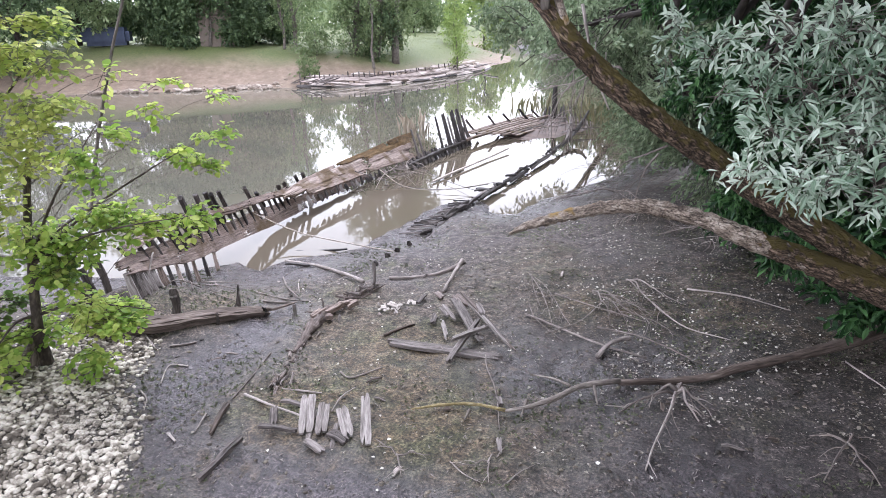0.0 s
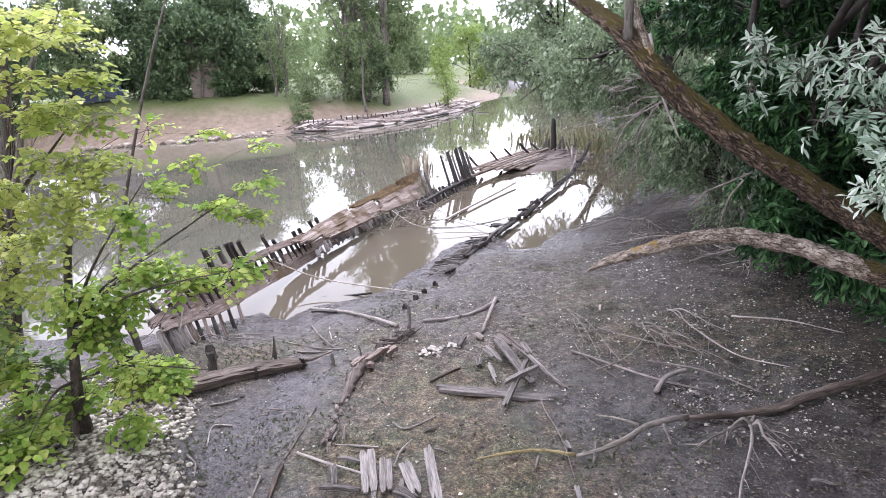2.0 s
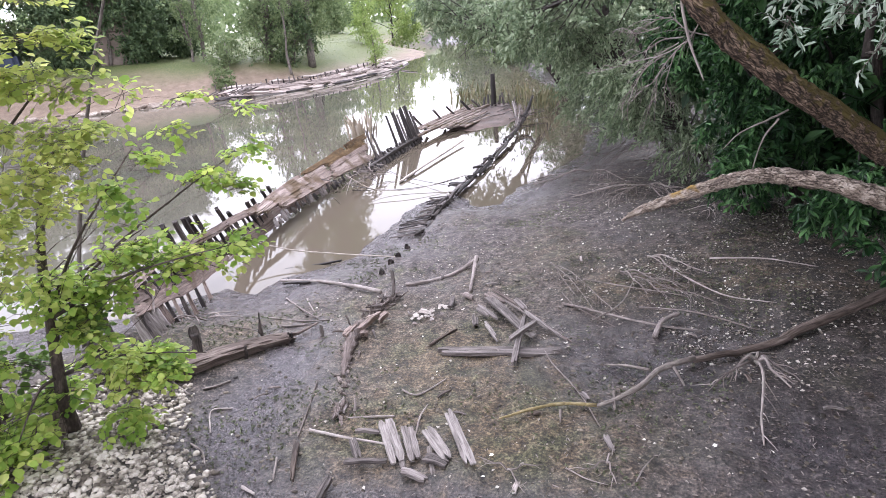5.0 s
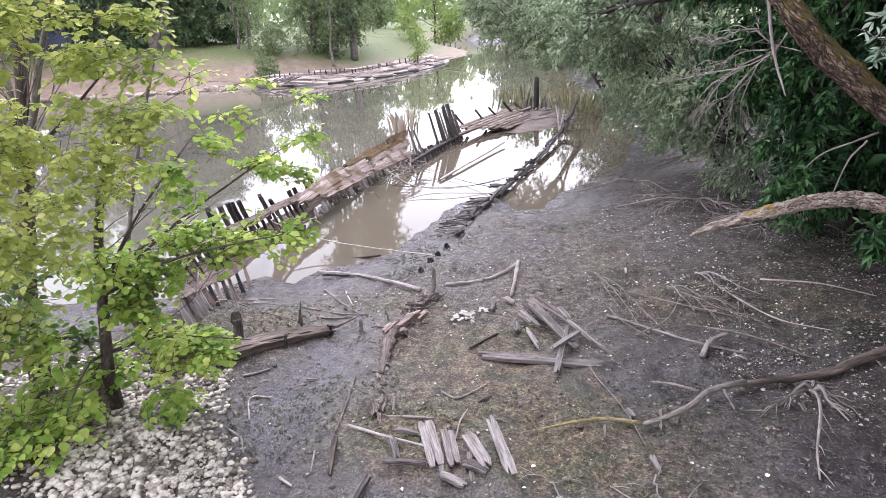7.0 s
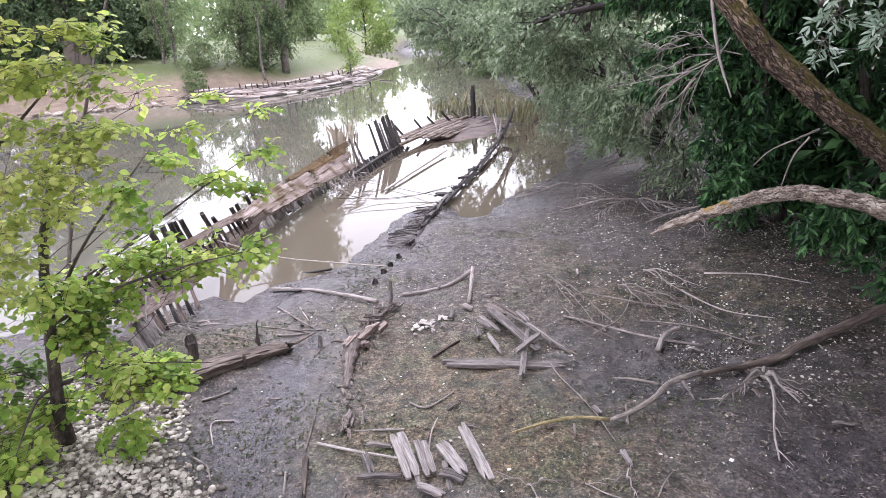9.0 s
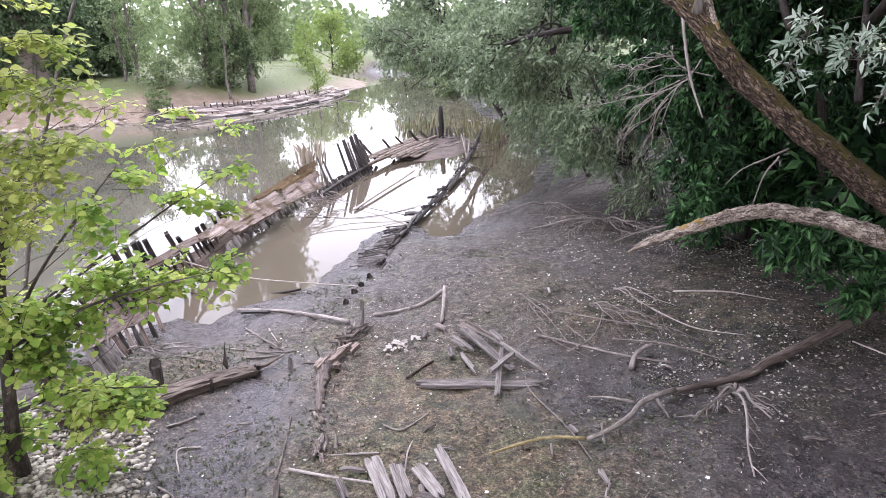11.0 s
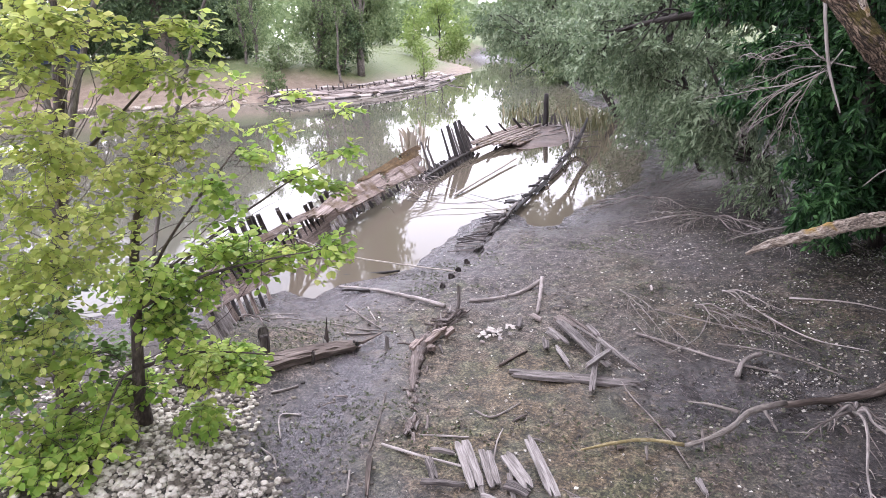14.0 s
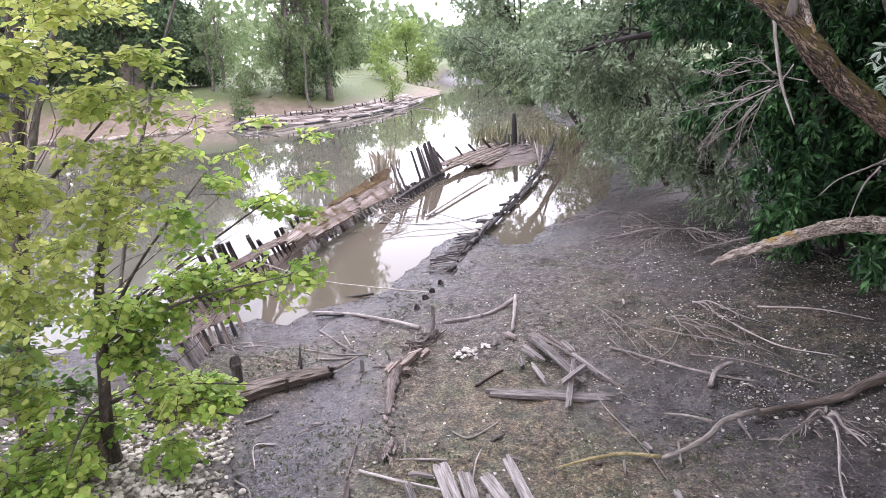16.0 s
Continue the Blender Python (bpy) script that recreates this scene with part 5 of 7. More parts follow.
for f in ([(2.75, 10.75, 0.18), (2.5, 10.95, 0.1), (2.25, 10.98, 0.04)], [(2.4, 10.3, 0.1), (2.42, 10.05, 0.04)], [(1.9, 9.9, 0.05), (1.92, 9.72, 0.02)], [(3.0, 10.85, 0.15), (3.1, 10.6, 0.05)]):
    part("side_twig", tube_mesh("side_twig", rest(f), [0.02, 0.01], 5, 0.1, 8, 4), LICHEN_STICK, branch)


def dead_branch(label, root, ways, r, reach, group="dead branches on the mud", lift=0.12, forks=5):
    """A fallen branch: crooked limbs from one root, each with its own side twigs."""
    top = thing("dead_branch", label, "branch", group)
    for k, (ax, ay) in enumerate(ways):
        us = (0, 0.22, 0.45, 0.7, 1.0)
        off = rng.uniform(-0.035, 0.035, 5) * [0, 1, 1, 1, 0.5]
        zs = [lift * float(rng.uniform(0.4, 1)), lift + float(rng.uniform(-0.02, 0.05)), lift * 0.7 + float(rng.uniform(-0.02, 0.05)), lift * 0.4 + 0.02, 0.02]
        pts = [(root[0] + ax * u - ay * o_, root[1] + ay * u + ax * o_, z) for u, o_, z in zip(us, off, zs)]
        arm = part("limb", tube_mesh("limb", rest(pts), [r * 0.7, r * 0.5, r * 0.3], 6, 0.14, 14, k), TWIG if k % 2 else STICK, top)
        for _ in range(forks):
            u = float(rng.uniform(0.2, 0.95))
            bx, by = np.interp(u, us, [q[0] for q in pts]), np.interp(u, us, [q[1] for q in pts])
            bz = np.interp(u, us, zs)
            an = math.atan2(ay, ax) + float(rng.choice([-1, 1])) * float(rng.uniform(0.3, 0.85))
            ln = reach * float(rng.uniform(0.15, 0.5))
            kink = float(rng.uniform(-0.2, 0.2))
            part("side_twig", tube_mesh("side_twig", rest([(bx, by, bz), (bx + ln * 0.5 * math.cos(an), by + ln * 0.5 * math.sin(an), bz * 0.7 + 0.02), (bx + ln * math.cos(an + kink), by + ln * math.sin(an + kink), 0.02)]),
                                                [r * 0.3, r * 0.2, r * 0.1], 4, 0.1, 6, k), TWIG if rng.random() < 0.5 else STICK, arm)
    return top


dead_branch("grey dead branch with splayed twigs on dark mud", (3.84, 11.1), [(-0.08, -1.35), (-0.5, -0.55), (0.28, -0.42), (0.32, -0.1), (0.1, 0.35), (-0.3, -0.25)], 0.03, 0.55, lift=0.16, forks=4)
dead_branch("grey dead branch with splayed twigs on dark mud", (2.3, 13.64), [(1.46, -1.0), (0.95, -0.35), (0.75, -0.7), (0.4, -0.55)], 0.017, 0.8, lift=0.12, forks=12)
dead_branch("thin bleached branch with twigs on leafy mud", (1.2, 13.9), [(0.55, -1.0), (0.8, -1.35), (1.25, -1.55)], 0.014, 0.6, lift=0.1, forks=9)
dead_branch("thin bleached branch with twigs on leafy mud", (2.68, 14.3), [(0.32, -0.33), (0.7, -0.92), (0.9, -0.5)], 0.018, 0.7, lift=0.08, forks=9)
stick("long thin pale stick on dark mud", [(1.55, 12.64, 0.05), (2.17, 12.46, 0.06), (2.74, 12.19, 0.05), (3.38, 12.1, 0.03)], 0.018, 0.012)
stick("short thick grey branch stub on mud", [(2.8, 11.9, 0.04), (2.9, 12.25, 0.1), (3.1, 12.45, 0.1)], 0.034, 0.028)
for pts, r in (([(1.75, 13.5, 0.04), (2.4, 13.2, 0.08), (3.2, 13.05, 0.03)], 0.012), ([(2.0, 12.2, 0.03), (2.35, 12.75, 0.09), (2.5, 13.5, 0.04)], 0.011), ([(2.6, 12.7, 0.05), (3.3, 12.5, 0.06), (4.0, 12.1, 0.03)], 0.013),
               ([(3.2, 13.6, 0.05), (3.7, 13.0, 0.08), (4.3, 12.75, 0.03)], 0.012), ([(1.5, 13.0, 0.03), (1.75, 12.55, 0.06), (2.3, 12.1, 0.03)], 0.01), ([(3.6, 14.3, 0.05), (4.3, 14.0, 0.1), (5.0, 13.9, 0.04)], 0.014),
               ([(5.55, 12.6, 0.03), (5.72, 12.3, 0.05), (5.95, 11.95, 0.02)], 0.012), ([(2.05, 9.1, 0.02), (2.25, 8.98, 0.03), (2.45, 8.95, 0.02)], 0.007), ([(2.66, 9.02, 0.02), (2.72, 9.2, 0.03), (2.8, 9.4, 0.02)], 0.008), ([(-3.3, 11.3, 0.02), (-2.9, 11.1, 0.05), (-2.5, 11.15, 0.02)], 0.01)):
    stick("thin grey twig among dead branches on mud", pts, r, r * 0.5, STICK if r > 0.011 else TWIG)
dead_branch("small forked twig lying on brown mud", (1.55, 8.95), [(0.3, 0.15), (0.2, -0.25), (-0.3, 0.1)], 0.014, 0.4, lift=0.04, forks=2)
dead_branch("small forked twig lying on brown mud", (2.4, 9.2), [(0.05, 0.3), (-0.25, -0.15), (0.1, -0.22)], 0.014, 0.4, lift=0.04, forks=2)
dead_branch("grey dead branch in deep shade", (5.42, 10.8), [(-0.22, -0.6), (0.22, -0.5), (0.12, 0.25), (-0.3, 0.1)], 0.02, 0.5, lift=0.1, forks=3)
tangle = thing("dead_branch", "bleached twigs tangled against the barge side", "branch", "dead branches on the barge")
for k in range(30):
    y = 20.3 + float(rng.normal(0, 0.75))
    x = -5.15 - 0.05 * (y - 20) + float(rng.uniform(-0.2, 0.3))
    a, ln = float(rng.uniform(-1.9, 1.2)), float(rng.uniform(0.35, 0.95))
    z = float(rng.uniform(0.18, 0.48))
    e = (x + 0.8 * ln * math.cos(a), y + ln * math.sin(a), max(0.05, z - float(rng.uniform(0.0, 0.3))))
    m_ = ((x + e[0]) / 2 + float(rng.uniform(-0.08, 0.08)), (y + e[1]) / 2 + float(rng.uniform(-0.08, 0.08)), (z + e[2]) / 2 + float(rng.uniform(0.0, 0.12)))
    arm = part("limb", tube_mesh("limb", [(x, y, z), m_, e], [0.014, 0.01, 0.005], 5, 0.1, 10, k), STICK if k % 4 else TWIG, tangle)
    part("side_twig", tube_mesh("side_twig", [m_, (m_[0] + float(rng.uniform(-0.2, 0.3)), m_[1] + float(rng.uniform(-0.3, 0.3)), m_[2] + float(rng.uniform(-0.05, 0.12)))], [0.007, 0.003], 4, 0.1, 5, k), STICK, arm)
dead_branch("brushwood heaped at the foot of bushes", (2.6, 18.4), [(-1.6, -0.2), (-1.2, 0.5), (0.9, -0.6), (-0.8, -0.9), (0.4, -0.9)], 0.03, 1.3, lift=0.16, forks=14)
dead_branch("brushwood heaped at the foot of bushes", (1.2, 20.4), [(-1.2, -0.6), (-1.3, 0.3), (0.9, -1.0), (0.4, -1.2)], 0.028, 1.3, lift=0.16, forks=14)
dead_branch("brushwood heaped at the foot of bushes", (4.2, 17.6), [(-1.4, -0.6), (-0.5, -1.0), (0.9, -0.8), (1.2, -0.2)], 0.028, 1.3, lift=0.16, forks=14)

# ---------------------------------------------------------------- far wreck along the other bank
far_wreck = thing("far_barge_wreck", "long low remains of a wooden barge along the far bank", "wreck")
line = spline([(-27.6, 43.7), (-24.4, 45.2), (-21.6, 48.2), (-20.3, 53.0), (-19.9, 60.0), (-20.8, 66.0)], 40)
for off, z, wd, mt in ((-0.15, 0.06, 0.3, DARK_WOOD), (0.05, 0.14, 0.4, FAR_WOOD), (0.25, 0.26, 0.4, FAR_WOOD), (0.45, 0.36, 0.36, AGED_WOOD), (0.65, 0.46, 0.4, FAR_WOOD), (0.85, 0.56, 0.36, FAR_WOOD), (1.05, 0.66, 0.3, AGED_WOOD), (1.25, 0.8, 0.26, FAR_WOOD)):
    k = int(rng.integers(0, 3))
    while k < 35:
        e = min(k + int(rng.integers(3, 8)), 39)
        a, b = line[k], line[e]
        nrm = np.array([-(b - a)[1], (b - a)[0]]) / np.linalg.norm(b - a)
        pa, pb = a + nrm * off + rng.uniform(-0.14, 0.14, 2), b + nrm * off + rng.uniform(-0.14, 0.14, 2)
        plank("strake", (pa[0], pa[1], z + float(rng.uniform(-0.08, 0.08))), (pb[0], pb[1], z + float(rng.uniform(-0.1, 0.1))), wd * float(rng.uniform(0.7, 1.1)), 0.08, mt, far_wreck, roll=float(rng.uniform(8, 40)), rag=1.0, rows=9, rot=0.8)
        k = e + int(rng.integers(-1, 2)) if off > 1 else e
for k in range(34):
    a = line[min(int(k / 34 * 30), 38)] + (line[min(int(k / 34 * 30) + 1, 39)] - line[min(int(k / 34 * 30), 38)]) * (k / 34 * 30 % 1)
    t = line[min(int(k / 34 * 30) + 1, 39)] - line[min(int(k / 34 * 30), 38)]
    nrm = np.array([-t[1], t[0]]) / np.linalg.norm(t)
    p = a + nrm * float(rng.uniform(0.8, 1.15))
    plank("rib", (p[0], p[1], 0.1), (p[0] + nrm[0] * 0.15, p[1] + nrm[1] * 0.15, 0.75 + float(rng.uniform(0, 0.4))), 0.09, 0.07, DARK_WOOD if rng.random() < 0.6 else GREY_WOOD, far_wreck, rag=0.1, rows=4, cols=2)
for k in range(14):
    p = line[0] + np.array([float(rng.uniform(-1.5, 2.5)), float(rng.uniform(-0.2, 1.4))])
    a = float(rng.uniform(-0.4, 1.0))
    plank("stave", (p[0], p[1], 0.25), (p[0] + 1.3 * math.cos(a), p[1] + 1.3 * math.sin(a), 0.35 + float(rng.uniform(0, 0.6))), 0.12, 0.06, GREY_WOOD, far_wreck, rag=0.2, rows=4)
for k in range(26):
    p = line[int(rng.integers(2, 36))] + np.array([float(rng.uniform(-1.2, 0.1)), float(rng.uniform(0.2, 1.2))])
    a = float(rng.uniform(-0.2, 1.5))
    ln = float(rng.uniform(0.6, 1.8))
    plank("stave", (p[0], p[1], 0.4), (p[0] + ln * math.cos(a), p[1] + ln * math.sin(a), 0.45 + float(rng.uniform(-0.1, 0.3))), 0.13, 0.05, FAR_WOOD if k % 3 else DARK_WOOD, far_wreck, rag=0.3, rows=4)


# ---------------------------------------------------------------- trees beside the camera
def limb(owner, pts, r, mat, name="limb", sides=9, n=16, rough=0.07, label=""):
    return part(name, tube_mesh(name, pts, r, sides, rough, n, int(rng.integers(999))), mat, owner, label)


def feelers(owner, roots, blobs, r, mat, each=1, name="limb"):
    """Thin limbs that leave the stem below each ellipsoid and bend up and out into it."""
    roots = spline(roots, 40) if len(roots) > 2 else np.array(roots, float)
    for bl in blobs:
        for _ in range(each):
            c = np.array(bl[:3]) + rng.uniform(-0.6, 0.6, 3) * np.array(bl[3:6])
            away = np.linalg.norm(roots - c, axis=1)
            flat = np.linalg.norm(roots[:, :2] - c[:2], axis=1)
            cost = away + 1.2 * np.maximum(0, roots[:, 2] - c[2] + 0.55 * flat) + rng.uniform(0, 0.35, len(roots))
            a = roots[np.argmin(cost)]
            reach = np.linalg.norm(c - a)
            m1 = a + (c - a) * 0.35 + rng.uniform(-0.1, 0.1, 3) * reach + np.array([0, 0, 0.10 * reach])
            m2 = a + (c - a) * 0.7 + rng.uniform(-0.1, 0.1, 3) * reach + np.array([0, 0, 0.08 * reach])
            limb(owner, [a, m1, m2, c], [r, r * 0.7, r * 0.45, r * 0.2], mat, name, 5, 12)


# slender young tree with bright leaves on the stony bank
ta = thing("young_tree", "slender young tree with fresh bright green leaves on pale stones", "tree", "trees on the stony bank")
zb = h(-2.85, 8.4)
spine_a = [(-2.9, 8.4, zb - 0.05), (-2.79, 8.36, 1.3), (-2.70, 8.4, 1.9), (-2.6, 8.45, 2.6), (-2.4, 8.5, 3.2), (-2.2, 8.6, 3.6)]
limb(ta, spine_a, [0.085, 0.06, 0.05, 0.04, 0.03, 0.018], STEM_BARK, "trunk")
limb(ta, [(-3.05, 8.2, zb - 0.03), (-2.96, 8.32, zb + 0.14), (-2.86, 8.38, zb + 0.42)], [0.2, 0.12, 0.06], LOG_WOOD, "root_flare", label="broken bark at the foot")
BA = [(-2.02, 8.85, 2.56, 0.49, 0.39, 0.25, 43), (-1.56, 9.07, 2.46, 0.42, 0.34, 0.22, 35), (-1.14, 9.26, 2.50, 0.25, 0.20, 0.16, 16), (-2.52, 8.50, 1.96, 0.38, 0.31, 0.36, 54), (-2.52, 8.39, 2.35, 0.50, 0.40, 0.26, 40),
      (-2.31, 8.72, 2.24, 0.38, 0.30, 0.23, 24), (-2.09, 8.73, 1.39, 0.60, 0.48, 0.20, 81), (-2.39, 8.61, 1.43, 0.33, 0.26, 0.22, 27), (-2.32, 8.59, 0.88, 0.31, 0.24, 0.16, 19), (-2.77, 7.52, 1.15, 0.54, 0.43, 0.20, 59),
      (-2.73, 7.96, 1.13, 0.33, 0.26, 0.16, 19), (-2.82, 7.25, 1.18, 0.31, 0.25, 0.15, 16), (-2.94, 8.46, 1.17, 0.42, 0.33, 0.21, 27), (-2.97, 8.15, 1.28, 0.31, 0.24, 0.16, 12), (-2.87, 8.21, 0.58, 0.20, 0.16, 0.10, 9),
      (-3.01, 8.04, 1.70, 0.40, 0.32, 0.22, 24), (-1.49, 8.78, 3.48, 0.14, 0.11, 0.15, 8), (-1.74, 8.52, 3.30, 0.17, 0.13, 0.18, 11), (-1.70, 8.62, 3.03, 0.22, 0.18, 0.16, 9), (-1.64, 9.33, 3.60, 0.13, 0.11, 0.14, 5),
      (-1.54, 9.56, 3.13, 0.26, 0.21, 0.24, 15), (-1.29, 9.69, 2.97, 0.20, 0.16, 0.11, 8), (-1.18, 9.84, 3.31, 0.17, 0.14, 0.09, 8), (-1.15, 9.92, 3.71, 0.10, 0.08, 0.07, 4), (-1.52, 9.46, 3.91, 0.10, 0.08, 0.09, 4),
      (-1.73, 9.06, 4.01, 0.06, 0.05, 0.05, 3), (-3.32, 7.76, 1.68, 0.37, 0.30, 0.20, 16), (-3.14, 7.33, 1.35, 0.24, 0.19, 0.14, 10), (-3.22, 7.98, 1.27, 0.32, 0.25, 0.13, 10)]
for tip in ((-0.95, 9.0, 2.6), (-1.55, 9.05, 1.4), (-2.5, 7.6, 1.2), (-1.25, 9.85, 3.3), (-1.35, 8.6, 3.6), (-1.9, 9.1, 2.75)):
    a = np.array(spine_a[1 if tip[2] < 2 else 2]) + [0, 0, 0.12]
    c = np.array(tip)
    limb(ta, [a, a + (c - a) * 0.35 + [0, 0, 0.12], a + (c - a) * 0.7 + [0, 0, 0.08], c], [0.02, 0.014, 0.009, 0.004], STEM_BARK, "bough", 6, 16)
feelers(ta, spine_a[1:], BA, 0.005, STEM_BARK, 1)
spray_parts(ta, [(*bl[:6], round(bl[6] * 1.2)) for bl in BA], SPRING, 0.088, STEM_BARK, (-2.7, 8.4), 8, 0.24, 5)
# taller tree behind it
tb = thing("bank_tree", "dark-stemmed bank tree with sparse yellow-green leaves", "tree", "trees on the stony bank")
spine_b = [(-4.15, 8.5, h(-4.15, 8.5) - 0.1), (-3.98, 8.5, 1.6), (-3.72, 8.58, 2.6), (-3.52, 8.68, 3.5), (-3.3, 8.84, 5.1), (-3.25, 8.9, 6.2)]
limb(tb, spine_b, [0.12, 0.095, 0.075, 0.06, 0.045, 0.03], STEM_BARK, "trunk")
limb(tb, [(-3.95, 8.3, h(-3.95, 8.3) - 0.1), (-3.85, 8.38, 1.3), (-3.86, 8.45, 2.0)], [0.09, 0.07, 0.05], STEM_BARK, "stem")
limb(tb, [(-3.5, 8.66, 3.35), (-3.2, 8.8, 4.2), (-2.75, 8.95, 5.2)], [0.04, 0.03, 0.018], GREY_BARK)
limb(tb, [(-3.5, 8.66, 3.3), (-3.75, 8.8, 4.3), (-4.0, 9.0, 5.4)], [0.04, 0.03, 0.018], GREY_BARK)
limb(tb, [(-3.62, 8.55, 2.6), (-3.2, 8.3, 3.1), (-2.75, 8.1, 3.8)], [0.04, 0.03, 0.014], STEM_BARK)
limb(tb, [(-3.55, 8.6, 3.1), (-2.9, 8.4, 3.5), (-2.1, 8.5, 4.1)], [0.03, 0.02, 0.008], STEM_BARK)
BB = [(-1.62, 8.5, 4.5, 0.22, 0.2, 0.2, 12), (-1.66, 8.5, 4.12, 0.2, 0.2, 0.18, 10), (-1.73, 7.62, 5.05, 0.32, 0.25, 0.21, 22), (-1.66, 7.94, 4.87, 0.32, 0.26, 0.19, 18), (-1.84, 7.50, 4.58, 0.26, 0.21, 0.19, 18), (-1.64, 8.28, 5.03, 0.28, 0.22, 0.18, 12), (-1.69, 8.27, 4.53, 0.22, 0.18, 0.15, 8),
      (-2.01, 8.26, 4.23, 0.54, 0.43, 0.20, 34), (-2.24, 7.83, 4.46, 0.27, 0.21, 0.20, 12), (-1.71, 8.38, 3.81, 0.33, 0.26, 0.12, 14), (-1.85, 8.36, 3.64, 0.33, 0.27, 0.28, 26), (-2.22, 8.21, 3.45, 0.44, 0.35, 0.35, 28),
      (-2.18, 8.34, 3.20, 0.32, 0.25, 0.26, 14), (-2.48, 7.92, 3.54, 0.37, 0.30, 0.39, 26), (-2.45, 7.68, 3.80, 0.36, 0.29, 0.37, 26), (-2.59, 7.70, 3.32, 0.44, 0.35, 0.39, 30), (-2.53, 8.04, 3.06, 0.45, 0.36, 0.26, 24),
      (-2.37, 7.66, 4.24, 0.24, 0.19, 0.33, 18), (-2.43, 7.75, 4.58, 0.30, 0.24, 0.34, 22), (-2.38, 8.13, 4.64, 0.31, 0.25, 0.20, 10), (-2.71, 7.54, 2.90, 0.38, 0.30, 0.32, 24), (-2.72, 7.57, 2.65, 0.45, 0.36, 0.20, 22),
      (-2.60, 7.82, 2.79, 0.32, 0.26, 0.26, 12), (-2.27, 8.27, 4.56, 0.25, 0.20, 0.15, 7), (-2.91, 7.41, 2.25, 0.27, 0.21, 0.41, 16), (-2.83, 7.75, 2.25, 0.41, 0.33, 0.21, 13), (-2.97, 7.31, 1.72, 0.21, 0.17, 0.23, 6),
      (-2.75, 7.46, 4.19, 0.37, 0.29, 0.55, 26), (-2.94, 7.35, 3.38, 0.38, 0.30, 0.57, 26), (-3.04, 7.25, 2.64, 0.33, 0.26, 0.44, 18), (-2.38, 7.94, 4.96, 0.43, 0.34, 0.35, 20), (-2.18, 8.33, 4.93, 0.44, 0.35, 0.28, 14),
      (-2.09, 8.72, 4.87, 0.32, 0.26, 0.22, 6), (-2.27, 8.24, 3.85, 0.31, 0.25, 0.19, 12), (-2.64, 8.02, 2.58, 0.33, 0.27, 0.20, 12), (-2.58, 8.19, 2.79, 0.33, 0.27, 0.20, 10)]
feelers(tb, spine_b[1:], BB, 0.006, GREY_BARK, 1)
spray_parts(tb, [(*bl[:6], round(bl[6] * 1.4)) for bl in BB], YELLOWISH, 0.078, GREY_BARK, (-3.6, 8.6), 8, 0.24, 6)
# forked stems low at the side
tc_ = thing("forked_tree", "dark forked stems with low leafy shoots on stones", "tree", "trees on the stony bank")
spine_c = [(-4.55, 7.75, h(-4.55, 7.75) - 0.1), (-4.6, 7.8, 1.5), (-4.8, 7.7, 2.4), (-4.9, 7.6, 4.0)]
limb(tc_, spine_c, [0.1, 0.075, 0.055, 0.03], STEM_BARK, "trunk")
limb(tc_, [(-4.58, 7.78, 1.1), (-4.25, 7.9, 1.55), (-4.0, 8.1, 2.3)], [0.055, 0.045, 0.025], STEM_BARK)
BC = [(-3.36, 7.51, 2.14, 0.48, 0.38, 0.25, 26), (-3.31, 7.94, 1.93, 0.42, 0.34, 0.22, 20), (-3.21, 8.31, 1.61, 0.39, 0.32, 0.19, 14), (-3.09, 7.30, 1.80, 0.40, 0.32, 0.18, 16), (-3.06, 7.79, 2.34, 0.46, 0.37, 0.21, 20),
      (-2.46, 8.57, 2.03, 0.33, 0.27, 0.18, 12),
      (-4.4, 7.5, 2.9, 0.5, 0.4, 0.35, 22), (-4.1, 7.4, 1.6, 0.35, 0.3, 0.2, 12), (-4.8, 7.5, 4.0, 0.6, 0.5, 0.5, 24)]
feelers(tc_, spine_c[1:], BC, 0.007, STEM_BARK, 2)
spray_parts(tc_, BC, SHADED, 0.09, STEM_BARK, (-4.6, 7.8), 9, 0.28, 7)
# bare leaning sapling by the water
ts = thing("bare_sapling", "thin bare sapling leaning over the water", "tree")
limb(ts, [(-4.7, 10.2, h(-4.7, 10.2) - 0.05), (-4.3, 10.35, 2.2), (-3.75, 10.5, 3.7), (-3.2, 10.7, 5.0), (-2.9, 10.9, 5.8)], [0.032, 0.028, 0.022, 0.016, 0.01], GREY_BARK, "trunk")

# ---------------------------------------------------------------- the big leaning tree of the near bank
lt = thing("leaning_tree", "thick leaning tree with furrowed mossy bark over the mud", "tree")
zr = h(7.2, 10.8)
limb(lt, [(7.6, 11.2, zr - 0.3), (6.9, 10.95, 1.2), (6.2, 10.7, 1.75), (5.5, 10.4, 2.3), (4.75, 10.05, 2.86), (4.28, 9.82, 3.2), (3.92, 9.62, 3.485), (3.655, 9.48, 3.68), (3.395, 9.37, 3.905), (3.175, 9.31, 4.10), (3.01, 9.22, 4.29), (2.83, 9.25, 4.52), (2.62, 9.35, 4.68), (2.35, 9.50, 4.90), (2.2, 9.8, 5.2)],
     [0.2, 0.17, 0.14, 0.118, 0.105, 0.097, 0.09, 0.086, 0.083, 0.08, 0.076, 0.068, 0.058, 0.05, 0.04], BARK, "trunk", 22, 110, 0.075)
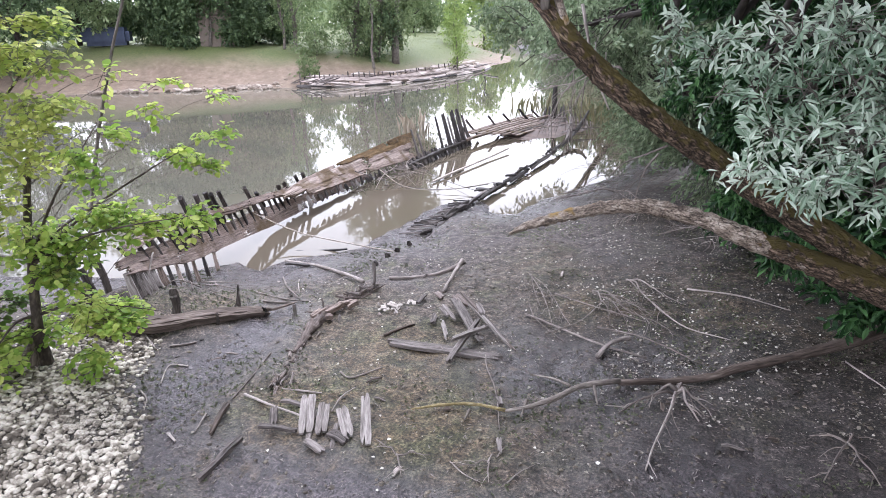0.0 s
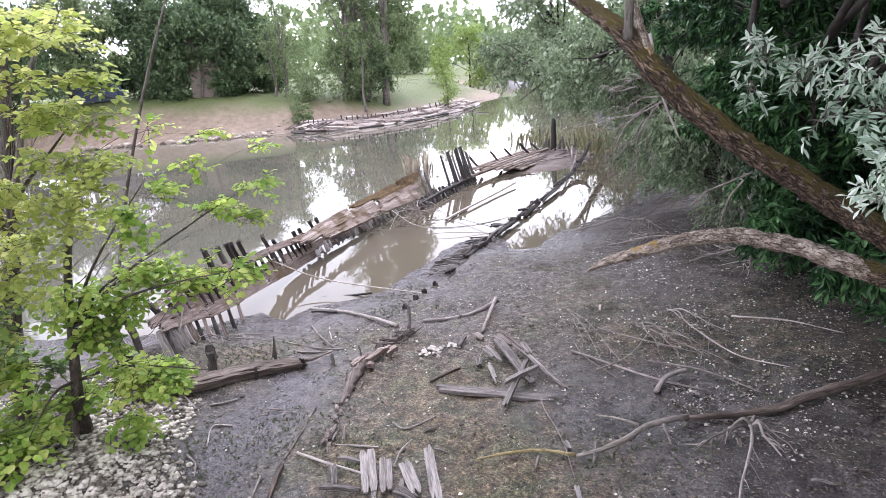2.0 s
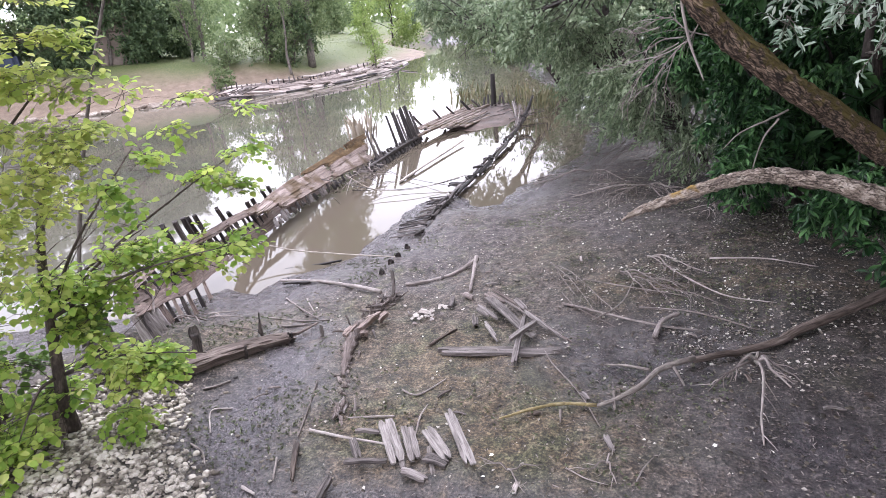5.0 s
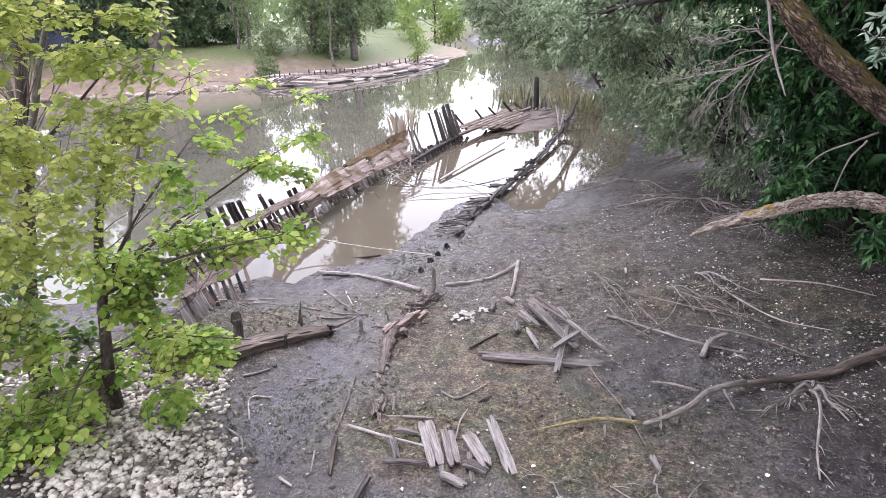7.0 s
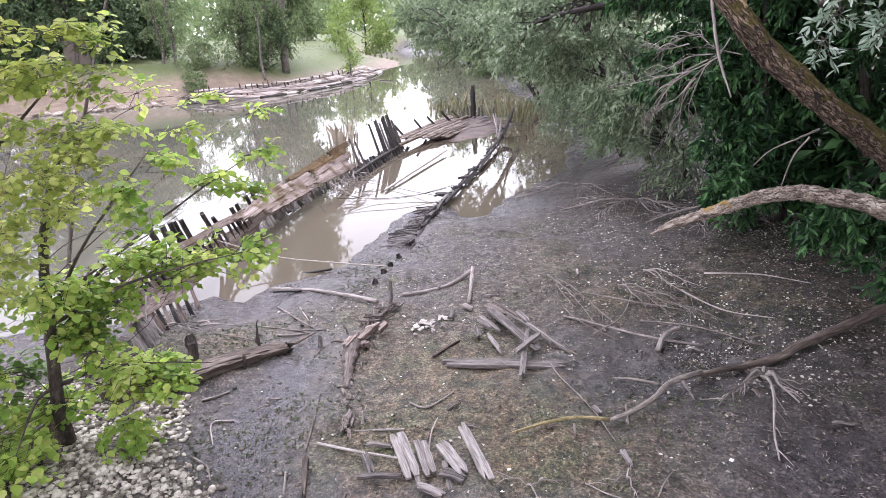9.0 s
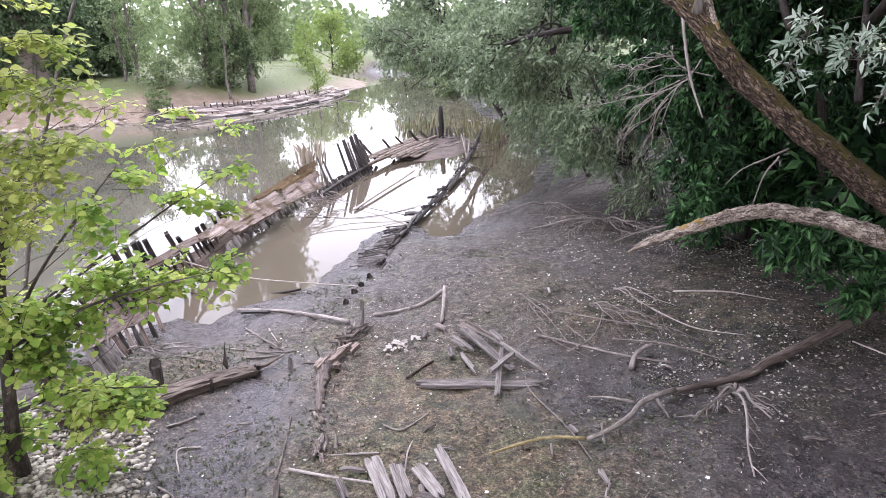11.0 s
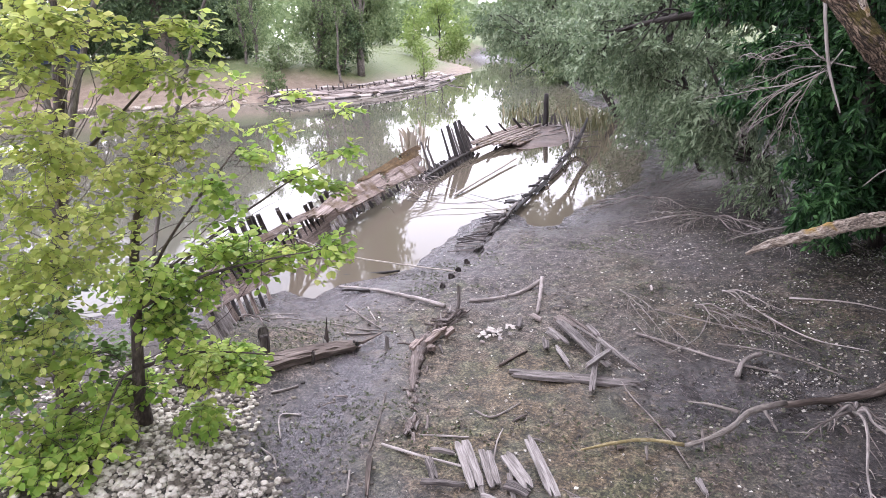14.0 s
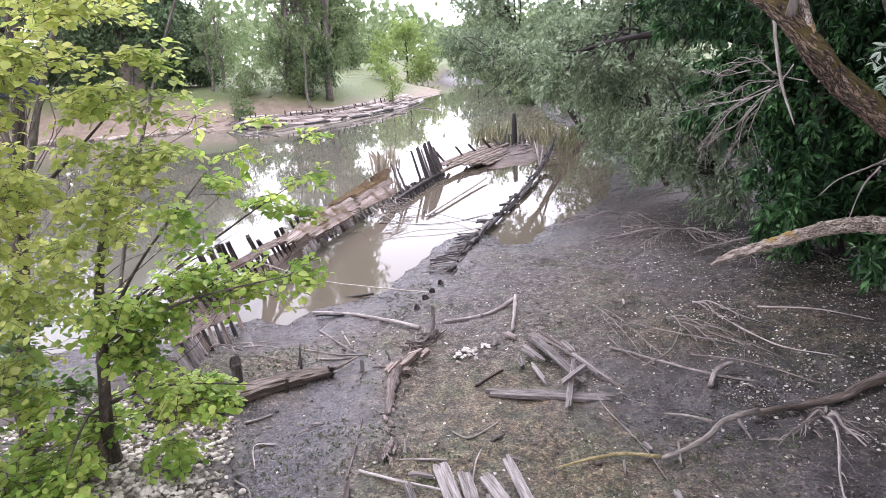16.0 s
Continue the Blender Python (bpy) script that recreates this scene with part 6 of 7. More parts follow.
limb(lt, [(6.9, 10.8, zr + 0.1), (6.2, 10.5, 1.75), (5.4, 10.2, 2.3), (4.8, 9.95, 2.6), (4.5, 9.81, 2.74), (4.3, 9.74, 2.82)], [0.16, 0.135, 0.11, 0.092, 0.083, 0.06], BARK, "limb_base", 16, 46, 0.09, "mossy foot of the arching limb")
limb(lt, [(4.8, 9.95, 2.6), (4.35, 9.75, 2.8), (4.05, 9.7, 2.92), (3.72, 9.68, 2.99), (3.50, 9.6, 3.02), (3.28, 9.5, 3.01), (3.05, 9.42, 2.96), (2.86, 9.38, 2.90), (2.67, 9.4, 2.82), (2.515, 9.41, 2.725)],
     [0.08, 0.077, 0.067, 0.06, 0.057, 0.054, 0.048, 0.043, 0.034, 0.012], ARM_BARK, "low_limb", 14, 66, 0.11, "bare arching limb with yellow lichen")
limb(lt, [(2.86, 9.15, 4.49), (2.87, 9.10, 4.66), (2.89, 9.05, 4.93)], [0.034, 0.028, 0.024], GREY_BARK)
limb(lt, [(3.00, 9.20, 4.35), (2.92, 9.20, 4.59), (2.85, 9.20, 4.88)], [0.036, 0.028, 0.022], ARM_BARK)
limb(lt, [(2.88, 10.05, 4.53), (2.94, 10.08, 4.24), (2.99, 10.11, 4.02), (3.05, 10.14, 3.85), (3.12, 10.17, 3.68)], [0.014, 0.013, 0.012, 0.01, 0.006], STICK, "dead_twig", 6, 16)
for pts in [[(3.68, 9.70, 3.49), (3.54, 9.70, 3.42), (3.36, 9.70, 3.33), (3.25, 9.70, 3.21)], [(3.62, 9.70, 3.43), (3.52, 9.70, 3.27), (3.46, 9.70, 3.01)], [(3.16, 9.70, 4.04), (3.27, 9.70, 4.07), (3.31, 9.70, 4.03)]]:
    limb(lt, pts, [0.009, 0.007, 0.0035], STICK, "dead_twig", 5, 12)
# dry sprays that arch down from the stub
for pts in ([(3.00, 10.15, 4.01), (2.81, 10.27, 3.90), (2.60, 10.39, 3.85), (2.37, 10.51, 3.79), (2.14, 10.63, 3.74)],
            [(2.95, 10.19, 4.03), (2.79, 10.31, 4.01), (2.67, 10.43, 3.93), (2.42, 10.55, 3.83)],
            [(2.94, 10.23, 3.96), (2.85, 10.35, 3.85), (2.73, 10.47, 3.66), (2.63, 10.59, 3.57), (2.52, 10.71, 3.44)],
            [(2.83, 10.15, 3.85), (2.76, 10.27, 3.72), (2.75, 10.39, 3.55), (2.70, 10.51, 3.43), (2.64, 10.63, 3.20)],
            [(2.90, 10.19, 3.93), (2.85, 10.31, 3.75), (2.82, 10.43, 3.55), (2.89, 10.55, 3.44)],
            [(3.19, 10.23, 4.01), (3.01, 10.35, 4.06), (2.91, 10.47, 4.14), (2.89, 10.59, 4.24)],
            [(2.86, 10.15, 4.19), (2.73, 10.27, 4.17), (2.55, 10.39, 4.05)],
            [(2.92, 10.19, 3.99), (2.75, 10.31, 3.88), (2.59, 10.43, 3.70), (2.44, 10.55, 3.41)],
            [(2.81, 10.23, 3.90), (2.65, 10.35, 3.77), (2.53, 10.47, 3.52), (2.50, 10.59, 3.30)],
            [(3.07, 10.15, 4.15), (3.04, 10.27, 4.06), (2.98, 10.39, 3.96)],
            [(2.77, 10.19, 4.12), (2.59, 10.31, 4.08), (2.45, 10.43, 4.10)]):
    stem = spline(pts, 24)
    spray = limb(lt, pts, [0.0062, 0.005, 0.0038, 0.002], STICK, "dead_twig", 5, 16)
    for u in (5, 7, 9, 11, 13, 15, 17, 19, 21, 22):
        q = stem[u]
        d = unit(stem[u + 1] - stem[u]) * 0.8 + rng.uniform(-0.5, 0.5, 3) + [0, 0, -0.1]
        ln = float(rng.uniform(0.12, 0.36)) * (1.2 - u / 30)
        half, tip = q + d * ln * 0.5 + [0, 0, 0.02], q + d * ln + [0, 0, -0.04]
        limb(spray, [q, half, tip], [0.0032, 0.0026, 0.0012], STICK if rng.random() < 0.6 else TWIG, "side_twig", 4, 8)
# Crown overhead, out of view, spread wide to shade the mud and thicket.
BL = [(4.6, 9.6, 7.0, 1.8, 1.5, 0.7, 520), (6.3, 8.0, 6.6, 1.6, 1.5, 0.9, 480), (6.8, 10.0, 5.8, 1.2, 1.2, 0.8, 320), (6.0, 11.5, 7.2, 2.4, 1.8, 1.0, 700), (2.6, 12.0, 7.4, 2.0, 1.6, 0.8, 420), (8.2, 9.5, 5.5, 1.2, 1.4, 1.4, 400), (8.0, 12.0, 5.5, 2.0, 2.0, 2.0, 700), (5.0, 14.0, 7.6, 2.6, 2.2, 1.0, 800), (8.0, 16.5, 7.5, 2.6, 2.6, 1.2, 700), (9.5, 10.0, 7.5, 2.4, 2.6, 1.4, 700), (2.5, 15.5, 8.2, 2.0, 2.0, 0.8, 400), (6.8, 13.6, 6.3, 2.0, 1.8, 0.5, 420), (8.8, 14.4, 5.0, 1.6, 1.6, 0.8, 420)]
feelers(lt, [(2.3, 9.4, 5.6), (6.6, 10.5, 1.55), (2.9, 9.2, 5.6)], BL, 0.03, DARK_BARK, 3)
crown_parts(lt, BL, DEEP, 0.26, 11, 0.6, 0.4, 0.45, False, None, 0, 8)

# silver willow sprays in front of the trunk
ws = thing("silver_willow", "silver-leaved willow sprays hanging near the leaning trunk", "willow")
spine_w = [(7.6, 10.0, h(7.6, 10.0) - 0.1), (7.0, 9.7, 2.2), (6.2, 9.3, 3.4), (5.6, 9.1, 4.2), (5.3, 9.1, 5.2)]
limb(ws, spine_w, [0.07, 0.06, 0.045, 0.03, 0.02], GREY_BARK, "trunk")
limb(ws, [(6.2, 9.3, 3.4), (5.2, 9.5, 4.1), (4.95, 9.8, 5.6)], [0.03, 0.022, 0.016], GREY_BARK)
BW = [(3.69, 9.72, 4.32, 0.12, 0.10, 0.11, 10), (3.92, 9.39, 4.18, 0.13, 0.10, 0.11, 15), (3.64, 9.71, 4.09, 0.09, 0.07, 0.05, 5), (4.04, 9.13, 3.95, 0.06, 0.05, 0.07, 5), (4.20, 9.06, 4.22, 0.12, 0.09, 0.11, 12),
      (4.28, 8.84, 3.98, 0.11, 0.08, 0.09, 13), (4.43, 8.96, 4.33, 0.14, 0.11, 0.10, 14), (4.66, 8.85, 4.33, 0.17, 0.13, 0.12, 20), (4.48, 8.74, 4.04, 0.10, 0.08, 0.10, 13), (4.73, 8.72, 4.05, 0.15, 0.12, 0.12, 20),
      (4.34, 8.66, 3.80, 0.10, 0.08, 0.08, 14), (4.56, 8.60, 3.78, 0.12, 0.10, 0.09, 16), (4.81, 8.57, 3.74, 0.13, 0.10, 0.11, 18), (4.30, 8.51, 3.60, 0.09, 0.07, 0.06, 11), (4.49, 8.45, 3.58, 0.10, 0.08, 0.07, 14),
      (4.68, 8.40, 3.58, 0.11, 0.09, 0.08, 16), (4.86, 8.31, 3.58, 0.10, 0.08, 0.08, 12),
      (4.95, 8.68, 3.92, 0.15, 0.12, 0.20, 18), (4.89, 8.82, 4.33, 0.15, 0.12, 0.14, 14), (5.06, 8.40, 3.60, 0.14, 0.11, 0.13, 12)]
feelers(ws, spine_w[1:], BW, 0.006, GREY_BARK, 2)
crown_parts(ws, BW, SILVER, 0.085, 11, 0.16, 0.05, 0.29, True, GREY_BARK, 0.0035, 9, spread=0.75)

# ---------------------------------------------------------------- dense growth of the near bank
ev = thing("evergreen_thicket", "dense dark green thicket with glossy hanging leaves", "thicket")
BE = [(4.5, 16.6, 2.9, 1.2, 1.0, 1.5, 330), (5.6, 15.9, 3.4, 0.9, 0.8, 0.9, 120), (3.6, 17.8, 3.6, 1.2, 1.0, 1.2, 300), (7.2, 14.3, 3.3, 0.8, 0.8, 0.7, 90), (5.0, 16.4, 5.0, 2.0, 1.5, 1.3, 520),
      (4.2, 15.9, 1.5, 0.7, 0.6, 0.45, 130), (5.1, 13.2, 1.75, 0.6, 0.55, 0.42, 110), (5.9, 13.0, 1.3, 0.5, 0.5, 0.35, 70), (7.5, 15.5, 5.2, 1.8, 1.6, 1.2, 320), (7.0, 17.5, 3.0, 2.0, 1.5, 2.2, 420), (3.0, 18.8, 5.2, 1.4, 1.2, 0.9, 260), (9.0, 16.5, 3.0, 2.2, 2.0, 2.6, 420), (5.2, 19.4, 3.2, 1.8, 1.2, 2.0, 420), (8.5, 13.0, 3.4, 1.2, 1.2, 1.3, 190), (7.6, 16.6, 1.9, 1.5, 1.2, 0.8, 170), (6.4, 17.6, 1.4, 1.3, 0.9, 0.8, 160), (8.6, 15.0, 2.2, 1.2, 1.0, 0.8, 120), (4.6, 16.6, 1.1, 0.7, 0.6, 0.5, 90), (7.3, 15.6, 1.0, 0.8, 0.7, 0.5, 60)]
spines = []
for x, y, top in ((4.7, 16.8, 4.8), (5.9, 15.9, 5.2), (7.2, 15.2, 5.0), (6.8, 17.2, 5.5)):
    pts = [(x + 0.6, y + 0.4, h(x + 0.6, y + 0.4) - 0.1), (x + 0.3, y + 0.2, 1.6), (x, y, 3.2), (x - 0.2, y, top)]
    spines += pts[1:]
    limb(ev, pts, [0.13, 0.1, 0.08, 0.04], DARK_BARK, "trunk")
feelers(ev, spines, BE, 0.03, DARK_BARK, 3)
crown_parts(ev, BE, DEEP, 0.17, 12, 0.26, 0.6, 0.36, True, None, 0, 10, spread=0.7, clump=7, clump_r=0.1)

# Large dark leaves added behind the gaps to fill them with shade.
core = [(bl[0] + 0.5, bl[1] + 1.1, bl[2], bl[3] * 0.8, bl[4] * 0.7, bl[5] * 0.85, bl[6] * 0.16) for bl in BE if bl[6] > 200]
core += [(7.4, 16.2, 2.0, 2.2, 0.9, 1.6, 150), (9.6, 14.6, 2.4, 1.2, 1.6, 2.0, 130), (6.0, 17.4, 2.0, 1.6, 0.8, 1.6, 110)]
crown_parts(ev, core, DEEP, 0.4, 7, 0.5, 0.4, 0.5, False, None, 0, 14, name="gap_backing_foliage")

wb = thing("willow_bush", "grey-green willow bush overhanging the muddy shore", "bush")
BWB = [(2.6, 20.6, 2.9, 1.4, 1.3, 1.1, 230), (1.2, 22.0, 3.1, 1.3, 1.3, 0.9, 210), (3.4, 20.8, 1.8, 1.0, 1.1, 0.8, 130), (0.4, 23.2, 3.4, 1.0, 1.0, 0.7, 120), (1.8, 22.0, 2.0, 0.8, 1.0, 0.6, 80),
       (0.7, 24.6, 2.6, 0.9, 1.2, 0.6, 100), (2.7, 19.5, 2.4, 0.9, 0.8, 0.8, 120), (-0.2, 25.5, 3.3, 1.0, 1.2, 0.7, 110), (3.1, 19.2, 1.5, 0.7, 0.6, 0.5, 70), (3.6, 19.6, 2.6, 0.9, 0.9, 1.0, 110), (3.7, 18.5, 1.1, 0.6, 0.5, 0.4, 46), (2.2, 20.0, 1.6, 0.6, 0.6, 0.4, 50), (1.0, 25.2, 1.4, 0.8, 1.0, 0.6, 90), (1.6, 23.8, 1.3, 0.7, 0.8, 0.5, 70), (0.3, 27.5, 1.8, 0.8, 1.0, 0.8, 90)]
spines = []
for x, y in ((3.2, 20.6), (2.4, 22.2), (1.6, 24.0), (2.0, 25.5)):
    pts = [(x + 0.8, y, h(x + 0.8, y) - 0.1), (x + 0.3, y, 1.2), (x - 0.4, y, 2.4), (x - 1.0, y + 0.1, 3.6)]
    spines += pts[1:]
    limb(wb, pts, [0.09, 0.07, 0.05, 0.02], DARK_BARK, "trunk")
feelers(wb, spines, BWB, 0.025, DARK_BARK, 5)
crown_parts(wb, BWB, WILLOW, 0.15, 13, 0.5, 0.5, 0.32, True, DARK_BARK, 0.004, 12, spread=0.45, clump=18, clump_r=0.21)
g = np.random.default_rng(91)
m = 110
a = np.stack([g.uniform(0.8, 3.6, m), g.uniform(18.4, 21.5, m), g.uniform(0.6, 1.5, m)], 1)
a[:, 0] += (20 - a[:, 1]) * 0.35
d = unit(g.standard_normal((m, 3)) * [1, 0.7, 0.35] + [-0.9, -0.7, -0.35])
c = a + d * g.uniform(0.5, 1.5, (m, 1)) + [0, 0, -0.25]
c[:, 2] = np.maximum(c[:, 2], height(c[:, 0], c[:, 1]) + 0.03)
bare = part("bare_brush", strands("bare_brush", a, (a + c) / 2 + [0, 0, 0.12], c, 0.006), TWIG, wb, "tangle of leafless grey twigs low on the bush")
tagged(bare, kind="stuff")

ob_ = thing("overhanging_tree", "broad bank tree with dark boughs reaching over the river", "tree")
spines = [(4.5, 21.5, 3.5)]
limb(ob_, [(6.5, 22.0, h(6.5, 22) - 0.1), (5.6, 21.8, 2.4), (4.4, 21.4, 3.9), (3.0, 20.9, 4.5), (1.6, 20.5, 4.5), (0.4, 20.7, 4.3), (-0.5, 21.2, 3.9)], [0.24, 0.2, 0.15, 0.11, 0.075, 0.045, 0.015], DARK_BARK, "trunk", 10, 24)
for q, e in (((2.4, 20.7, 4.52), (1.9, 20.2, 3.7)), ((1.4, 20.5, 4.5), (0.9, 20.0, 3.8)), ((0.6, 20.65, 4.35), (-0.3, 20.2, 4.3)), ((1.8, 20.55, 4.5), (1.1, 20.3, 5.1)), ((0.0, 20.9, 4.1), (-0.5, 20.7, 3.5))):
    q, e = np.array(q), np.array(e)
    limb(ob_, [q, (q + e) / 2 + rng.uniform(-0.1, 0.1, 3), e], [0.025, 0.015, 0.006], DARK_BARK, "bough", 6, 10)
limb(ob_, [(3.4, 21.0, 4.4), (1.2, 23.0, 4.5), (-1.0, 25.4, 4.1), (-2.6, 27.4, 3.5)], [0.09, 0.07, 0.05, 0.02], DARK_BARK, "bough", 8, 20)
limb(ob_, [(1.6, 20.6, 4.6), (0.4, 22.5, 4.2), (-0.8, 24.4, 3.4)], [0.05, 0.035, 0.015], DARK_BARK, "bough", 7, 14)
limb(ob_, [(-0.2, 24.6, 4.45), (-1.6, 26.8, 4.1), (-3.2, 28.5, 3.5), (-4.7, 29.5, 2.65)], [0.06, 0.05, 0.035, 0.012], DARK_BARK, "bough", 7, 18)
limb(ob_, [(-1.6, 26.8, 4.1), (-3.2, 28.4, 4.3), (-5.4, 29.4, 4.5)], [0.04, 0.03, 0.012], DARK_BARK, "bough", 6, 14)
limb(ob_, [(4.4, 21.4, 3.9), (3.6, 22.0, 6.0), (2.6, 23.0, 8.0)], [0.13, 0.09, 0.05], DARK_BARK, "bough", 8, 14)
BO = [(1.8, 22.2, 5.1, 1.9, 1.2, 0.55, 280), (-0.6, 24.6, 4.6, 1.6, 1.4, 0.6, 280), (-2.2, 27.0, 4.2, 1.3, 1.2, 0.6, 200), (3.6, 22.0, 5.5, 1.8, 1.5, 0.9, 300), (2.4, 23.5, 6.8, 2.4, 2.2, 1.6, 420),
      (-0.6, 24.4, 3.4, 0.8, 0.8, 0.35, 90), (-1.6, 26.0, 3.5, 0.8, 0.8, 0.35, 90), (0.0, 21.4, 4.4, 0.9, 0.8, 0.4, 110), (0.6, 20.2, 3.9, 0.6, 0.4, 0.25, 34), (-0.4, 20.6, 3.8, 0.5, 0.4, 0.25, 30), (-4.9, 29.4, 3.9, 1.0, 1.0, 0.45, 110), (-3.5, 29.5, 3.7, 1.0, 1.0, 0.5, 120), (-2.4, 29.8, 3.3, 0.9, 0.9, 0.6, 120), (-5.5, 29.3, 4.8, 1.2, 1.0, 0.45, 110), (-4.0, 29.0, 4.8, 1.2, 1.0, 0.45, 120)]
feelers(ob_, [(1.6, 20.6, 4.62), (-1.0, 25.4, 4.1), (3.0, 20.9, 4.5), (2.6, 23, 8), (-2.6, 27.4, 3.5)], BO, 0.03, DARK_BARK, 4)
crown_parts(ob_, BO, WILLOW, 0.17, 12, 0.5, 0.35, 0.4, True, DARK_BARK, 0.004, 13, spread=0.55, clump=10, clump_r=0.22)


# ---------------------------------------------------------------- trees farther off
def far_tree(label, x, y, tall, wide, leaf, bark, n=900, size=0.3, clear=0.25, seed=0, name="tree", group="trees along the river", twigs=7, lean=(0, 0), slim=0.55, blobs=13, girth=1.0):
    g = np.random.default_rng(seed + 77)
    z = h(x, y)
    top = thing(name, label, "tree", group)
    tip = np.array([x + lean[0], y + lean[1], z + tall * 0.9])
    foot = np.array([x, y, z - 0.1])
    mids = [foot + (tip - foot) * u + np.array([*g.uniform(-0.04, 0.04, 2) * tall, 0]) for u in (0.3, 0.6)]
    r = (0.016 * tall + 0.03) * girth
    limb(top, [foot, mids[0], mids[1], tip], [r, r * 0.75, r * 0.5, r * 0.12], bark, "trunk", 8, 16)
    bl = []
    for k in range(blobs):
        u = clear + (1 - clear) * (k + g.random()) / blobs
        ring = wide * math.sin(math.pi * min(1, 0.18 + 0.8 * (u - clear) / (1 - clear))) * g.uniform(0.35, 1.0)
        a = g.uniform(0, 6.28)
        rr = wide * g.uniform(0.26, 0.46)
        bl.append((foot[0] + lean[0] * u + ring * math.cos(a), foot[1] + lean[1] * u + ring * math.sin(a), z + tall * min(u, 0.95), rr, rr, rr * g.uniform(0.6, 0.95), n / blobs))
    for b in bl:
        u = max(0.12, (b[2] - z) / tall - 0.16)
        s = foot + (tip - foot) * u
        c = np.array(b[:3])
        limb(top, [s, (s + c) / 2 + np.array([0, 0, 0.03 * tall]), c], [r * 0.35, r * 0.22, r * 0.06], bark, "limb", 5, 7)
    crown_parts(top, bl, leaf, size, twigs, size * 2.6, 0.25, slim, False, None, 0, seed + 5, clump=7, clump_r=size * 1.3)
    return top


# far bank, behind the lawn
k = 0
for x, y, t, w, leaf, n in ((-50, 37, 13, 4.2, FAR_DARK, 2200), (-47.5, 43, 12, 4.0, FAR_MID, 1300), (-45.5, 47.5, 13, 3.8, FAR_DARK, 2600), (-43.6, 54.2, 10, 3.0, FAR_DARK, 2000), (-38.2, 49.9, 6.5, 1.7, FAR_DARK, 1300), (-43.9, 47.6, 5.5, 2.0, FAR_DARK, 1200), (-41.5, 46.3, 7.5, 2.0, FAR_DARK, 1500),
                            (-40.8, 54.4, 8.5, 2.8, FAR_DARK, 2300), (-45.6, 55.0, 7.5, 2.2, FAR_DARK, 1500), (-39.0, 55.6, 6, 1.9, FAR_DARK, 1200), (-55, 46, 14, 5.0, FAR_DARK, 1500), (-52, 55, 14, 4.6, FAR_MID, 1500), (-60, 36, 16, 5, FAR_MID, 1200),
                            (-66, 44, 17, 6, FAR_DARK, 1300), (-53, 62, 15, 4.5, FAR_DARK, 1300), (-70, 28, 15, 6, FAR_DARK, 1200), (-58, 26, 13, 5, FAR_MID, 1200)):
    far_tree("broad dark leafy tree behind the far lawn", x, y, t, w, leaf, DARK_BARK, n, 0.34, 0.08, k, group="trees behind the far lawn", blobs=18)
    k += 1
for x, y, t, w in ((-33.2, 51.0, 7, 1.1), (-33.9, 50.3, 6, 1.0), (-34.8, 53.0, 7, 1.2)):
    far_tree("slim pale-stemmed young tree on the far bank", x, y, t, w, FAR_MID, GREY_BARK, 120, 0.24, 0.3, k, group="trees behind the far lawn", blobs=10)
    k += 1
for x, y, t, w, leaf, n in ((-28.6, 53.6, 17, 2.3, FAR_MID, 1300), (-27.2, 54.2, 21, 2.6, FAR_MID, 1600), (-25.7, 55.4, 20, 2.4, FAR_MID, 1300), (-28.2, 52.8, 4.0, 1.8, FAR_MID, 420), (-26.8, 54.2, 4.2, 1.8, FAR_DARK, 420)):
    far_tree("tall grey-green riverside tree with brushy foot", x, y, t, w, leaf, GREY_BARK, n, 0.26, 0.08, k, group="trees on the far bank", blobs=18, lean=(0.7 * (-1) ** k, 0))
    k += 1
far_tree("thin bare-stemmed tree on the bank edge", -25.6, 51.6, 6, 0.7, FAR_MID, GREY_BARK, 60, 0.2, 0.5, k, group="trees on the far bank", blobs=5)
far_tree("leafy tree arching over an old outbuilding", -39.9, 47.6, 7.5, 2.1, FAR_DARK, GREY_BARK, 1100, 0.32, 0.5, 70, group="trees behind the far lawn", blobs=16)
far_tree("small yellow-green sapling on the far bank", -20.6, 57.4, 3.6, 0.9, FAR_LIGHT, GREY_BARK, 240, 0.17, 0.25, 61, group="trees on the far bank", blobs=9)
far_tree("bushy yellow-green young tree behind the bank", -28.5, 74.0, 5.0, 2.0, FAR_LIGHT, GREY_BARK, 420, 0.25, 0.1, 62, group="trees on the far bank", blobs=10)
far_tree("low grey-green willow shrub at the bank's edge", -30.4, 50.2, 2.2, 1.6, FAR_MID, GREY_BARK, 420, 0.2, 0.02, 63, group="trees on the far bank", blobs=9)
far_tree("low grey-green willow shrub at the bank's edge", -28.8, 46.4, 1.6, 1.1, FAR_MID, GREY_BARK, 260, 0.18, 0.02, 64, group="trees on the far bank", blobs=8)
for x, y, t, w in ((-28.2, 61.0, 22, 2.2),):
    far_tree("tall leafy poplar rising behind the far bank", x, y, t, w, FAR_MID, DARK_BARK, 1800, 0.45, 0.12, k, group="trees on the far bank", blobs=24, girth=0.5)
    k += 1
far_tree("tall willow leaning far out over the river", -1.4, 37.2, 10, 2.6, WILLOW, DARK_BARK, 1400, 0.2, 0.47, 66, group="trees of the near bank", lean=(-5.6, -1.2), blobs=18)
# beyond the bend
k = 70
